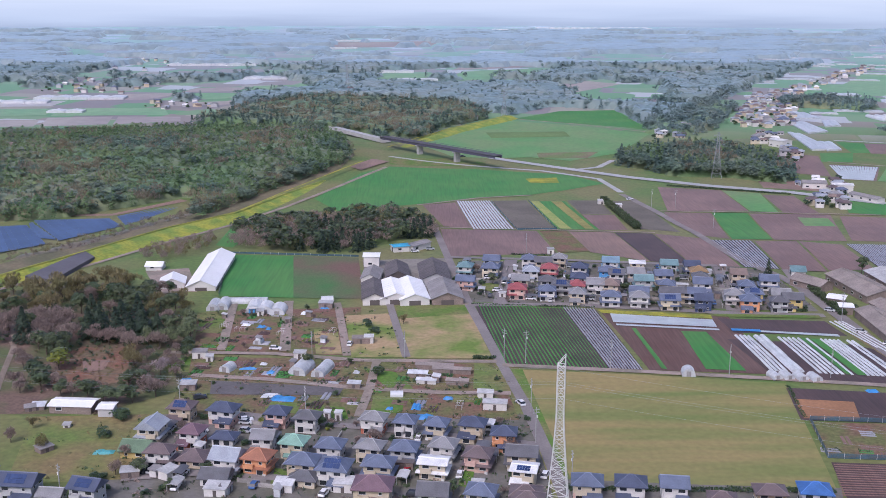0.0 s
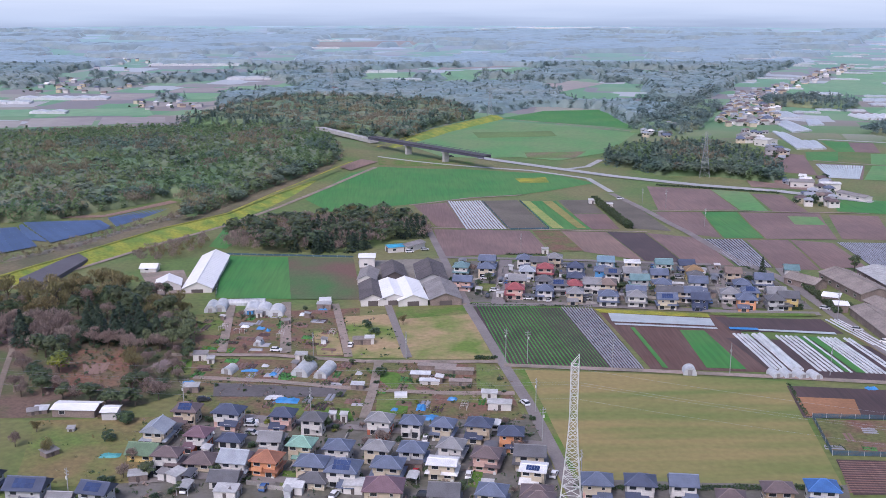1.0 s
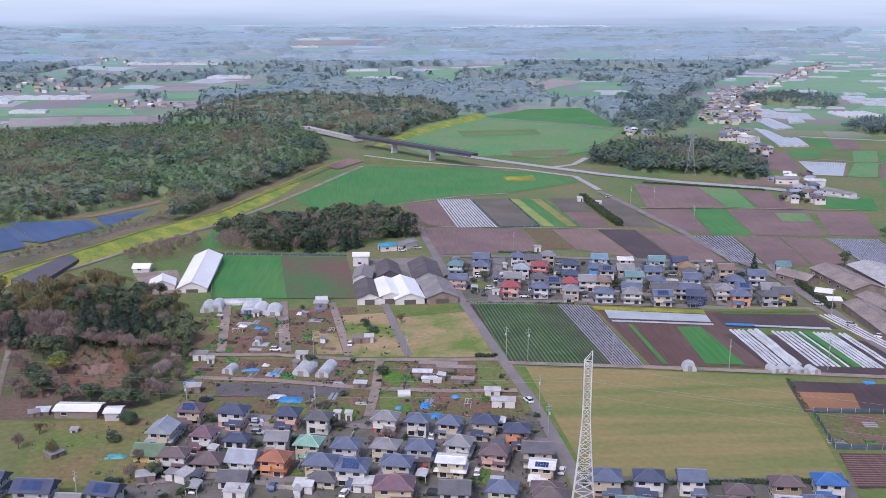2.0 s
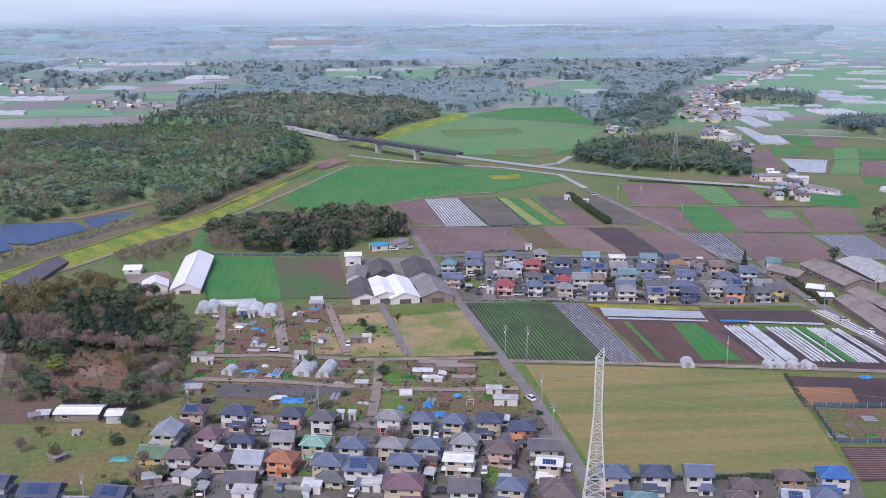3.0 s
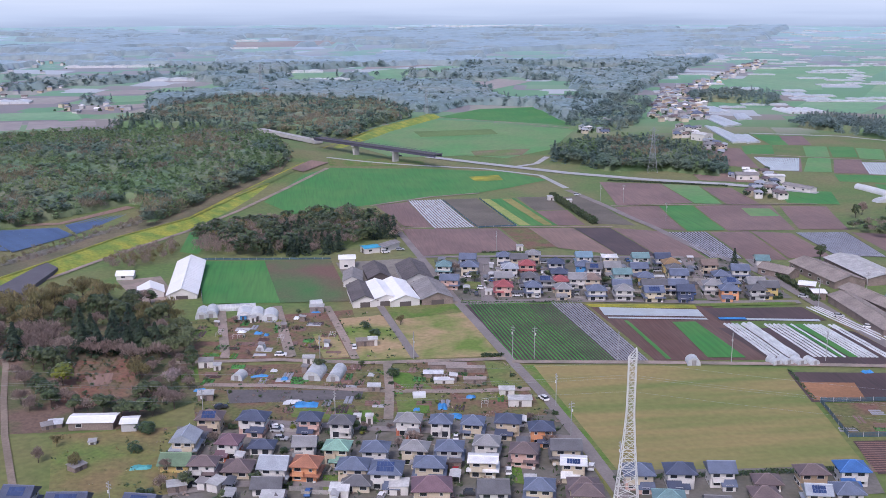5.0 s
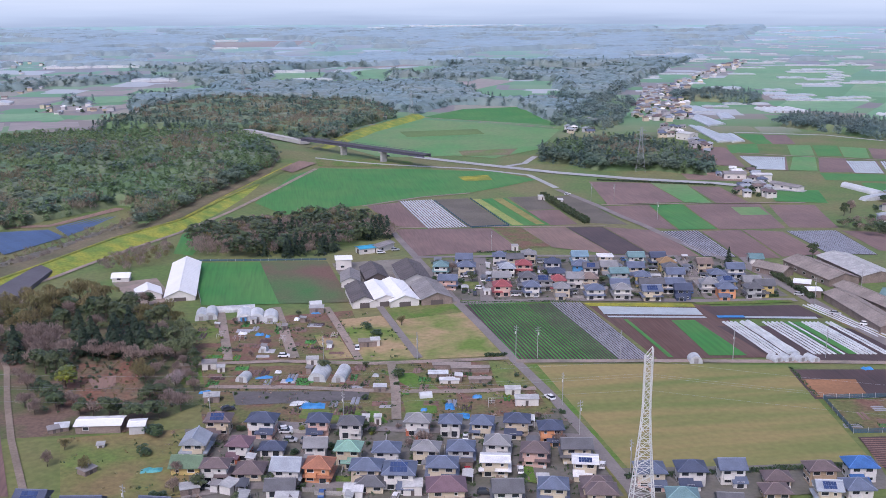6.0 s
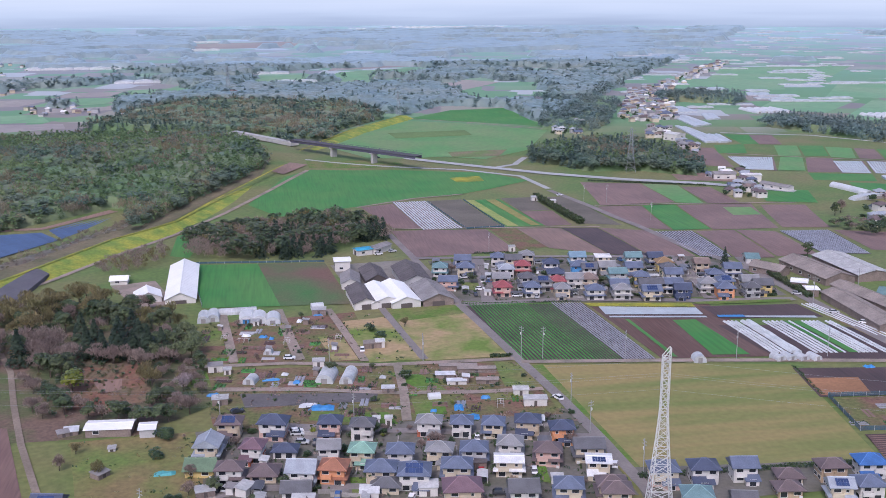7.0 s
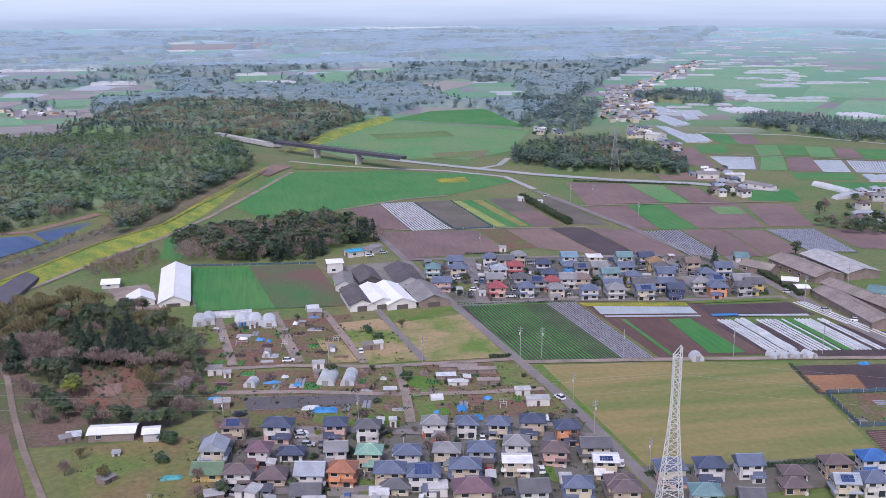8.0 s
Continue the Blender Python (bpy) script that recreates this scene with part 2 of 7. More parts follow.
    return tagged(ob, label, category, "", "structure")


def offset_line(pts, d):
    out = []
    for i, p in enumerate(pts):
        a, b = pts[max(0, i - 1)], pts[min(len(pts) - 1, i + 1)]
        t = Vector((b[0] - a[0], b[1] - a[1])).normalized()
        out.append((p[0] - t.y * d, p[1] + t.x * d))
    return out


def road(name, pts, width, material=ASPHALT, h=0.28, label="narrow grey asphalt lane between fields", category="road"):
    return patch(name, offset_line(pts, -width / 2), offset_line(pts, width / 2), material, h, label, category, 10.0)


def ridges(name, a, b, c, d, n, width, height, material, parent, label="", seed=1):
    """n raised rows over the quad a b c d, from its edge a-b to its edge d-c, each a part of its own."""
    rnd = random.Random(seed)
    for i in range(n):
        s = (i + 0.5) / n
        p, q = mix2(a, b, s), mix2(d, c, s)
        m = max(2, int(math.dist(p, q) / 5))
        t = Vector((q[0] - p[0], q[1] - p[1])).normalized()
        verts, faces = [], []
        for k in range(m + 1):
            o = mix2(p, q, k / m)
            w, hh = width * (0.88 + 0.24 * rnd.random()), height * (0.8 + 0.4 * rnd.random())
            j = rnd.uniform(-0.06, 0.06)
            for u, v in ((-0.5, 0), (-0.32, 0.75), (0, 1), (0.32, 0.75), (0.5, 0)):
                verts.append((o[0] - t.y * (u * w + j), o[1] + t.x * (u * w + j), ground_at(*o) + 0.15 + v * hh))
        for k in range(m):
            for u in range(4):
                q0 = k * 5 + u
                faces.append((q0, q0 + 5, q0 + 6, q0 + 1))
        for e in (0, m * 5):
            faces.append(tuple(range(e, e + 5)))
        ob = mesh_ob(name, verts, faces, material, parent, label)
    return ob


# ---- ground, one sheet to the horizon ----
def ground_material():
    m = mat("open_country", (0.105, 0.165, 0.035), 0.9, 0.25, 0.02, 0.5, 0.3, tint=(0.175, 0.165, 0.06), spec=0.3, sheen=0.1)
    n, l = m.node_tree.nodes, m.node_tree.links
    b = n["Principled BSDF"]
    near = b.inputs["Base Color"].links[0].from_socket
    geo = n.new("ShaderNodeNewGeometry")
    mp = n.new("ShaderNodeMapping")
    mp.inputs["Scale"].default_value = (0.016, 0.018, 0.01)
    mp.inputs["Rotation"].default_value = (0, 0, radians(14))
    l.new(geo.outputs["Position"], mp.inputs["Vector"])
    vo = n.new("ShaderNodeTexVoronoi")
    vo.distance = "CHEBYCHEV"
    vo.inputs["Scale"].default_value = 1.0
    vo.inputs["Randomness"].default_value = 0.75
    l.new(mp.outputs[0], vo.inputs["Vector"])
    sep = n.new("ShaderNodeSeparateColor")
    l.new(vo.outputs["Color"], sep.inputs[0])
    cr = n.new("ShaderNodeValToRGB")
    cr.color_ramp.interpolation = "CONSTANT"
    # far parcel colours, paled and greyed so that haze is painted in
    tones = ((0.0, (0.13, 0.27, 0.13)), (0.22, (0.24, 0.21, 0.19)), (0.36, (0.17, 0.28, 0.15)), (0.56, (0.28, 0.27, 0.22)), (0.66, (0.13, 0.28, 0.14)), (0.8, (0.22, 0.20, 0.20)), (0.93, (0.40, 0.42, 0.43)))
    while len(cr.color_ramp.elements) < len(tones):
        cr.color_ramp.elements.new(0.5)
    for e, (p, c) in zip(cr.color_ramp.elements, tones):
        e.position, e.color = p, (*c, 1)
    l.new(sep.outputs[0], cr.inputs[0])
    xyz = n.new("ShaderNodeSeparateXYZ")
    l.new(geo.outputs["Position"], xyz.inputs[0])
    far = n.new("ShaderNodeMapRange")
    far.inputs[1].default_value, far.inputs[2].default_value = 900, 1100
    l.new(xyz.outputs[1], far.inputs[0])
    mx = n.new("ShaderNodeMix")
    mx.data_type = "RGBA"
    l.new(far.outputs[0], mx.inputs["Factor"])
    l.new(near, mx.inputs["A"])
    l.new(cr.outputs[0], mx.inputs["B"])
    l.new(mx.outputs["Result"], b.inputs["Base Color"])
    # sheen grows with y to imitate thickening haze
    haze_sheen = n.new("ShaderNodeMapRange")
    haze_sheen.inputs[1].default_value, haze_sheen.inputs[2].default_value = 1200, 2600
    haze_sheen.inputs[3].default_value, haze_sheen.inputs[4].default_value = 0.08, 0.75
    l.new(xyz.outputs[1], haze_sheen.inputs[0])
    l.new(haze_sheen.outputs[0], b.inputs["Sheen Weight"])
    return m


def build_ground():
    ys = sorted(set([-400, 0, 150] + list(range(200, 1200, 25)) + [k for k in KX if k > 0 and k < 4950] + list(range(1300, 5000, 200)) + [4950]))
    xs = [-4500, -3000, -2000, -1400, -1000, -800] + list(range(-700, 701, 25)) + [800, 1000, 1400, 2000, 3000, 4500]
    verts = [(x, y, ground_at(x, y)) for y in ys for x in xs]
    w = len(xs)
    faces = [(j * w + i, j * w + i + 1, (j + 1) * w + i + 1, (j + 1) * w + i) for j in range(len(ys) - 1) for i in range(w - 1)]
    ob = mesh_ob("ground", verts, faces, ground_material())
    tagged(ob, "open farmland of grass and parcelled fields, to the horizon", "ground", "", "structure")


build_ground()


def build_backdrop():
    """Plain milky distance and sky painted into a glowing ring, all the way round."""
    m = bpy.data.materials.new("hazy_distance")
    m.use_nodes = True
    n, l = m.node_tree.nodes, m.node_tree.links
    n.remove(n["Principled BSDF"])
    em = n.new("ShaderNodeEmission")
    geo = n.new("ShaderNodeNewGeometry")
    xyz = n.new("ShaderNodeSeparateXYZ")
    l.new(geo.outputs["Position"], xyz.inputs[0])
    nz = n.new("ShaderNodeTexNoise")
    mp = n.new("ShaderNodeMapping")
    mp.inputs["Scale"].default_value = (0.0016, 0.0016, 0.03)
    l.new(geo.outputs["Position"], mp.inputs["Vector"])
    l.new(mp.outputs[0], nz.inputs["Vector"])
    nz.inputs["Scale"].default_value = 1.0
    nz.inputs["Detail"].default_value = 5
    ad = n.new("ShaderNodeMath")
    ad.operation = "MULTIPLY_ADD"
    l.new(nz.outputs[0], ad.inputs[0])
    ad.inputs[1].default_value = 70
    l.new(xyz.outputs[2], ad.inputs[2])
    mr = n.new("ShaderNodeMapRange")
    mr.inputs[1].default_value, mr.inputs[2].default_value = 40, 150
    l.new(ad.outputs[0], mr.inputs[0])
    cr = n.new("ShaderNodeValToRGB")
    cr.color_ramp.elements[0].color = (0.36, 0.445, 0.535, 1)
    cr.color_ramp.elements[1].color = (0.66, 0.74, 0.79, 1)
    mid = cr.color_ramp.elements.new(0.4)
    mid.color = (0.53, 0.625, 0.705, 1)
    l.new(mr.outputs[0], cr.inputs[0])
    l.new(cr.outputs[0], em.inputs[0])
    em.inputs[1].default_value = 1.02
    l.new(em.outputs[0], n["Material Output"].inputs[0])
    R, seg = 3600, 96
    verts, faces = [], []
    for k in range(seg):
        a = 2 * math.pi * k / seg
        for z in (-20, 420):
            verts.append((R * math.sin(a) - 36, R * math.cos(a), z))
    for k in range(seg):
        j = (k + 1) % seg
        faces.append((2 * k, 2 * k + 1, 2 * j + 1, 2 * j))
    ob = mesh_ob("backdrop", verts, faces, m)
    tagged(ob, "pale blue hazy distance under an overcast sky", "backdrop", "", "structure")


build_backdrop()


TUNNEL = mat("aged_tunnel_film", (0.58, 0.61, 0.61), 0.45, 0.2, 0.2, 1.5, 0.2)

# ---- fields round the two villages ----
lawn = patch("field", [(26.4, 334.8), (71.4, 328.6), (115.5, 320.0)], [(30.0, 241.5), (65.0, 240.8), (102.9, 244.1)], LAWN, 0.16, "mown field of yellowing turf with faint stripes")
patch("field", [(18.2, 410.2), (66.7, 404.4)], [(23.5, 339.9), (71.4, 333.5)], DARKSOIL, 0.14, "dark ploughed field under rows of crops")
crops = patch("field", [(68.1, 402.8), (117.7, 393.3)], [(73.4, 333.4), (115.7, 328.3)], MOISTSOIL, 0.14, "brown ploughed field with bright green strips")
rowfield = empty("crop_planting", *(34.5, 367.8), label="long straight rows of dark green leafy crop", category="crop")
rowfield.matrix_world = Matrix()
ridges("crop_ridge", (19.2, 411.0), (43.1, 408.9), (50.7, 336.0), (24.6, 340.4), 18, 0.5, 0.35, CROP, rowfield, seed=2)
ridges("stubble_ridge", (43.1, 408.9), (53.7, 407.9), (59.8, 335.3), (50.7, 336.0), 8, 0.28, 0.2, CROP, rowfield, seed=3)
mulchrows = empty("mulch_planting", *(61.7, 367.3), label="rows of silver plastic mulch film on dark soil", category="crop")
mulchrows.matrix_world = Matrix()
ridges("silver_film", (53.7, 407.9), (66.4, 405.2), (71.4, 333.5), (60.1, 334.8), 11, 0.6, 0.25, SILVER, mulchrows, seed=4)
patch("crop_strip", [(76.3, 379.4), (77.9, 378.7)], [(77.8, 334.4), (79.6, 333.8)], WHEAT, 0.26, "narrow bright green crop strip across brown soil")
patch("crop_strip", [(94.3, 374.9), (103.5, 374.0)], [(92.7, 333.6), (106.0, 331.7)], WHEAT, 0.26, "bright green strip of young wheat in brown soil")
patch("flower_strip", [(67.3, 403.6), (111.1, 395.8)], [(68.3, 398.9), (110.6, 390.4)], YELLOW, 0.3, "strip of yellow rape flowers beside the lane")
patch("flower_strip", [(112.5, 397.3), (154.1, 394.2)], [(112.8, 393.4), (153.8, 390.4)], VERGE, 0.3, "grassy strip with yellow flowers beside the lane")
patch("mulch_sheet", [(71.4, 398.0), (110.2, 389.0)], [(70.7, 386.7), (109.3, 379.5)], MULCH, 0.36, "broad white mulch film over a brown bed")
patch("mulch_sheet", [(71.2, 384.5), (109.2, 377.4)], [(71.2, 382.4), (109.2, 375.3)], MULCH, 0.36, "narrow white mulch film over a brown bed")
patch("field", [(112.6, 391.2), (153.5, 386.7)], [(114.0, 373.1), (155.0, 368.2)], DARKSOIL, 0.2, "dark brown beds with thin white film")
patch("mulch_sheet", [(124.2, 375.0), (152.1, 369.7)], [(124.2, 372.9), (151.9, 366.9)], MULCH, 0.36, "narrow white mulch film over a brown bed")
patch("tarpaulin", [(113.9, 377.3), (124.5, 375.7)], [(113.5, 374.5), (124.2, 372.9)], BLUESHEET, 0.5, "crumpled blue tarpaulin on the bed edge", "tarpaulin")
patch("field", [(109.1, 365.3), (153.0, 358.1), (179.6, 332.8)], [(113.7, 326.2), (151.2, 318.4), (166.9, 315.1)], DARKSOIL, 0.17, "dark field under white plastic growing tunnels")
patch("field", [(154.6, 386.9), (158.3, 387.8)], [(160.9, 328.8), (168.9, 331.0)], GRASS, 0.2, "green strip of rows beside the lane")
ROWS = [(u, 1.15) for u in (0.0, 0.035, 0.07, 0.105)] + [(0.165, 2.3), (0.215, 2.3)] + [(u, 1.15) for u in (0.355, 0.395, 0.435, 0.475, 0.515, 0.585, 0.70, 0.735, 0.77, 0.805, 0.84, 0.915, 0.955)]
ends = [(mix2((113.6, 369.7), (156.5, 362.1), u), mix2((114.8, 331.4), (158.7, 324.3), u), w) for u, w in ROWS]
ends += [((155.3, 385.9), (160.4, 354.3), 0.9), ((157.4, 386.3), (162.8, 343.0), 0.9), ((158.8, 386.0), (165.5, 337.0), 0.9), ((160.2, 386.0), (167.5, 338.0), 0.9)]
patch("crop_strip", [mix2((113.6, 369.7), (156.5, 362.1), 0.535), mix2((113.6, 369.7), (156.5, 362.1), 0.57)], [mix2((114.8, 331.4), (158.7, 324.3), 0.54), mix2((114.8, 331.4), (158.7, 324.3), 0.58)], WHEAT, 0.3, "green crop rows between plastic tunnels")
patch("crop_strip", [mix2((113.6, 369.7), (156.5, 362.1), 0.61), mix2((113.6, 369.7), (156.5, 362.1), 0.685)], [mix2((114.8, 331.4), (158.7, 324.3), 0.62), mix2((114.8, 331.4), (158.7, 324.3), 0.69)], WHEAT, 0.3, "green crop rows between plastic tunnels")
for k, (px, qx, w) in enumerate(ends):
    t = Vector((qx[0] - px[0], qx[1] - px[1])).normalized()
    holder = empty("plastic_tunnel", *px, label="long low growing tunnel of white plastic film", category="tunnel", group="plastic growing tunnels")
    holder.matrix_world = Matrix()
    ob = ridges("film", (px[0] + t.y * w / 2, px[1] - t.x * w / 2), (px[0] - t.y * w / 2, px[1] + t.x * w / 2), (qx[0] - t.y * w / 2, qx[1] + t.x * w / 2), (qx[0] + t.y * w / 2, qx[1] - t.x * w / 2), 1, w, 1.0 if w > 2 else 0.45, TUNNEL, holder, seed=k)
patch("field", [(114.1, 316.1), (156.8, 309.4)], [(109.7, 290.0), (145.9, 286.4)], DARKSOIL, 0.14, "dark ploughed soil beside the turf")
patch("field", [(113.4, 306.5), (131.3, 303.8)], [(111.1, 291.3), (127.6, 289.7)], ORANGESOIL, 0.2, "patch of bare orange soil in dark field")
patch("field", [(111.6, 288.7), (145.5, 285.6)], [(108.5, 264.0), (134.0, 261.4)], GARDEN, 0.16, "netted vegetable plot with brown beds")
patch("field", [(107.7, 261.2), (132.7, 258.6)], [(103.8, 240.4), (123.8, 240.0)], DARKSOIL, 0.14, "dark furrowed soil beside the houses")
beds = empty("furrows", *(112.5, 250.9), label="dark furrows of a freshly ploughed plot", category="crop")
beds.matrix_world = Matrix()
ridges("furrow", (108.1, 260.5), (103.1, 241.6), (123.8, 240.0), (132.3, 257.9), 14, 0.7, 0.2, SOIL, beds, seed=9)
patch("field", [(-98.5, 504.0), (-66.8, 500.8)], [(-89.6, 426.7), (-57.7, 423.4)], WHEAT, 0.15, "bright green young wheat field")
patch("field", [(-66.8, 500.8), (-55.6, 499.3), (-34.6, 496.5)], [(-57.7, 423.4), (-44.5, 422.3), (-27.9, 421.1)], mat("thinly_sown_soil", (0.16, 0.095, 0.075), 0.95, 0.25, 0.022, 1.2, 0.4, tint=(0.055, 0.155, 0.045), stretch=(1, 0.7)), 0.14, "reddish brown field thinly sown with green")
patch("field", [(-13.6, 406.7), (14.6, 411.9)], [(-8.8, 346.1), (20.8, 345.6)], DRYGRASS, 0.15, "straw-coloured mown meadow with green edges")
patch("crop_strip", [(-14.2, 410.0), (14.7, 414.3)], [(-12.9, 392.8), (16.8, 399.8)], VERGE, 0.2, "strip of fresh green grass at a meadow edge")
patch("field", [(-34.1, 397.7), (-16.7, 400.5)], [(-28.6, 347.7), (-10.0, 347.3)], DRYGRASS, 0.14, "rough dry grass plot with a few bushes")
patch("field", [(-44.8, 379.6), (-35.8, 379.4)], [(-41.3, 351.5), (-32.1, 351.3)], DRYGRASS, 0.14, "small straw-coloured plot")
patch("field", [(14.3, 341.2), (22.2, 337.7)], [(12.7, 317.0), (24.7, 314.3)], GRASS, 0.16, "small grass corner beside the lane")
patch("yard", [(-120.9, 296.6), (-85.7, 298.0)], [(-112.3, 252.0), (-80.8, 254.6)], GRASS, 0.14, "worn olive grass yard with bare patches", "yard")
patch("wood_floor", [(-196.9, 429.7), (-148.5, 450.5), (-92.4, 391.3)], [(-142.2, 299.1), (-102.8, 298.4), (-79.9, 318.7)], SCRUB, 0.08, "brown leaf litter and scrub under trees", "ground")
# allotments: brown ground under all the plots
patch("garden_ground", [(-93.6, 402.7), (-28.4, 409.4)], [(-85.2, 357.2), (-25.1, 348.8)], GARDEN, 0.06, "patchy brown allotment soil and weeds", "garden")
patch("garden_ground", [(-86.7, 349.9), (-13.1, 343.9), (21.9, 338.8)], [(-80.0, 295.8), (-22.2, 294.7), (25.3, 291.7)], GARDEN, 0.06, "patchy brown allotment soil and weeds", "garden")
patch("settlement_ground", [(-89.1, 298.1), (-22.3, 296.8), (29.1, 295.9)], [(-92.1, 239.4), (-19.1, 238.0), (29.4, 237.1)], mat("yard_gravel", (0.165, 0.155, 0.14), 0.95, 0.25, 0.1, 0.8, 0.3, tint=(0.12, 0.115, 0.085)), 0.05, "gravel yards and small gardens between houses", "yard")
patch("settlement_ground", [(15.0, 490.7), (138.5, 479.1)], [(15.7, 416.8), (123.1, 404.2)], MATS["yard_gravel"], 0.05, "gravel yards and small gardens between houses", "yard")
patch("settlement_ground", [(138.5, 479.1), (157.7, 467.6)], [(123.1, 404.2), (156.4, 400.4)], MATS["yard_gravel"], 0.05, "gravel yards and small gardens between houses", "yard")
patch("settlement_ground", [(32.1, 252.5), (68.5, 248.5), (104.5, 245.9)], [(29.4, 231.3), (63.8, 230.7), (99.6, 230.0)], MATS["yard_gravel"], 0.2, "gravel yards and small gardens between houses", "yard")
patch("settlement_ground", [(-32.4, 491.6), (8.2, 495.6)], [(-25.5, 420.1), (14.0, 419.4)], mat("farm_yard", (0.24, 0.22, 0.19), 0.95, 0.2, 0.08, 0.8, 0.2), 0.05, "bare trodden yard between farm buildings", "yard")
patch("parking_lot", [(-58.9, 296.2), (-50.6, 297.4)], [(-57.4, 287.0), (-48.6, 283.6)], ASPHALT, 0.2, "small asphalt parking lot with white bays", "parking lot")
patch("reservoir_bed", [(-73.1, 325.6), (-29.0, 318.8)], [(-71.3, 313.7), (-30.3, 312.0)], mat("grey_bed", (0.13, 0.12, 0.12), 0.9, 0.2, 0.1, 1.0, 0.3), 0.16, "dark grey bare strip beside allotments", "field")

# middle distance
patch("field", [(6.9, 569.9), (60.0, 563.8)], [(9.7, 499.3), (63.5, 504.7)], SOIL, 0.14, "wide brown ploughed field")
patch("field", [(61.6, 563.8), (76.7, 561.9)], [(65.0, 506.0), (80.9, 509.7)], GARDEN, 0.14, "weedy brown field")
patch("field", [(77.4, 561.8), (101.8, 558.1)], [(81.1, 507.0), (106.3, 486.6)], PALESOIL, 0.14, "pale reddish ploughed field")
patch("field", [(102.4, 558.1), (122.5, 554.5)], [(106.8, 486.6), (124.8, 481.6)], DARKSOIL, 0.14, "dark ploughed field")
patch("field", [(123.4, 554.5), (148.1, 539.9)], [(125.3, 481.6), (147.1, 474.4)], SOIL, 0.14, "brown ploughed field")
patch("field", [(-3.1, 640.2), (17.7, 649.1)], [(9.0, 578.3), (24.7, 571.2)], SOIL, 0.14, "brown ploughed field")
patch("field", [(17.8, 652.9), (40.2, 654.4)], [(25.1, 567.8), (48.6, 569.0)], SOIL, 0.13, "brown field under white film rows")
patch("field", [(41.7, 654.4), (63.5, 655.9)], [(49.2, 569.0), (71.3, 568.6)], mat("grey_soil", (0.15, 0.135, 0.11), 0.95, 0.2, 0.05, 1.0, 0.3), 0.14, "grey-brown fallow field edged by blue net")
patch("field", [(65.3, 652.1), (87.9, 653.6)], [(72.6, 568.5), (95.3, 568.1)], WHEAT, 0.13, "green field with pale yellow strips")
patch("crop_strip", [(66.0, 652.1), (71.4, 652.0)], [(74.1, 570.2), (80.4, 570.1)], mat("pale_flowering_crop", (0.30, 0.32, 0.10), 0.9, 0.25, 0.1, 1.0, 0.3, tint=(0.22, 0.29, 0.08)), 0.22, "pale yellow flowering strip")
patch("crop_strip", [(79.0, 651.8), (85.5, 651.7)], [(88.0, 569.9), (93.1, 569.8)], mat("straw_strip", (0.27, 0.25, 0.08), 0.9, 0.2, 0.1, 1.0), 0.22, "straw-yellow strip in a green field")
patch("field", [(89.6, 655.5), (109.9, 655.1)], [(92.5, 612.2), (111.1, 611.8)], MATS["grey_soil"], 0.14, "small vegetable plot of green rows")
patch("field", [(92.2, 610.5), (111.9, 610.1)], [(95.7, 566.4), (111.4, 566.1)], SOIL, 0.14, "brown ploughed field")
patch("field", [(111.4, 651.3), (135.2, 654.7)], [(117.8, 569.3), (139.1, 559.0)], MATS["grey_soil"], 0.14, "fallow grey-green field beside a hedge")
patch("field", [(158.5, 703.8), (198.4, 690.1)], [(146.4, 621.5), (195.8, 620.7)], SOIL, 0.14, "brown ploughed field")
patch("field", [(199.1, 690.1), (221.4, 679.2)], [(196.8, 620.6), (212.4, 613.5)], PALEGREEN, 0.14, "pale green pasture strip")
patch("field", [(221.3, 673.0), (240.4, 668.7)], [(215.2, 613.4), (236.3, 613.1)], SOIL, 0.14, "brown ploughed field")
patch("field", [(142.8, 616.4), (170.8, 614.2)], [(144.6, 552.4), (160.8, 539.7)], SOIL, 0.14, "brown ploughed field")
patch("field", [(171.5, 614.2), (192.6, 613.8)], [(162.0, 539.7), (183.2, 537.7)], WHEAT, 0.15, "vivid green square of young wheat")
patch("field", [(193.5, 612.1), (241.2, 607.9)], [(183.9, 536.2), (221.1, 532.5)], SOIL, 0.14, "brown ploughed field")
patch("crop_strip", [(218.7, 600.0), (235.5, 596.4)], [(214.3, 575.9), (231.3, 573.8)], PALEGREEN, 0.22, "pale green strip on brown soil")
patch("field", [(149.1, 536.9), (170.8, 535.0)], [(148.7, 474.4), (164.3, 469.6)], DARKSOIL, 0.13, "dark soil under silver film rows")
patch("field", [(172.1, 533.4), (194.2, 533.0)], [(165.1, 467.4), (184.6, 464.9)], SOIL, 0.14, "brown ploughed field with a dirt track")
patch("field", [(195.4, 533.0), (214.6, 523.8)], [(186.2, 467.0), (208.8, 468.8)], SOIL, 0.14, "brown ploughed field")
patch("field", [(217.5, 524.9), (245.2, 521.4)], [(211.6, 470.0), (234.4, 462.1)], DARKSOIL, 0.13, "dark soil under blue-grey film rows")
patch("field", [(247.6, 520.8), (298.7, 498.1)], [(240.3, 471.3), (269.7, 457.9)], SOIL, 0.14, "brown ploughed field beside greenhouses")
films = empty("mulch_planting", 0, 0, label="rows of white plastic mulch film on brown soil", category="crop")
films.matrix_world = Matrix()
ridges("mulch_film", (18.5, 652.9), (40.2, 654.4), (48.3, 569.0), (25.2, 569.5), 13, 1.25, 0.25, MULCH, films, seed=11)
films2 = empty("mulch_planting", 0, 0, label="rows of silver plastic mulch film on dark soil", category="crop")
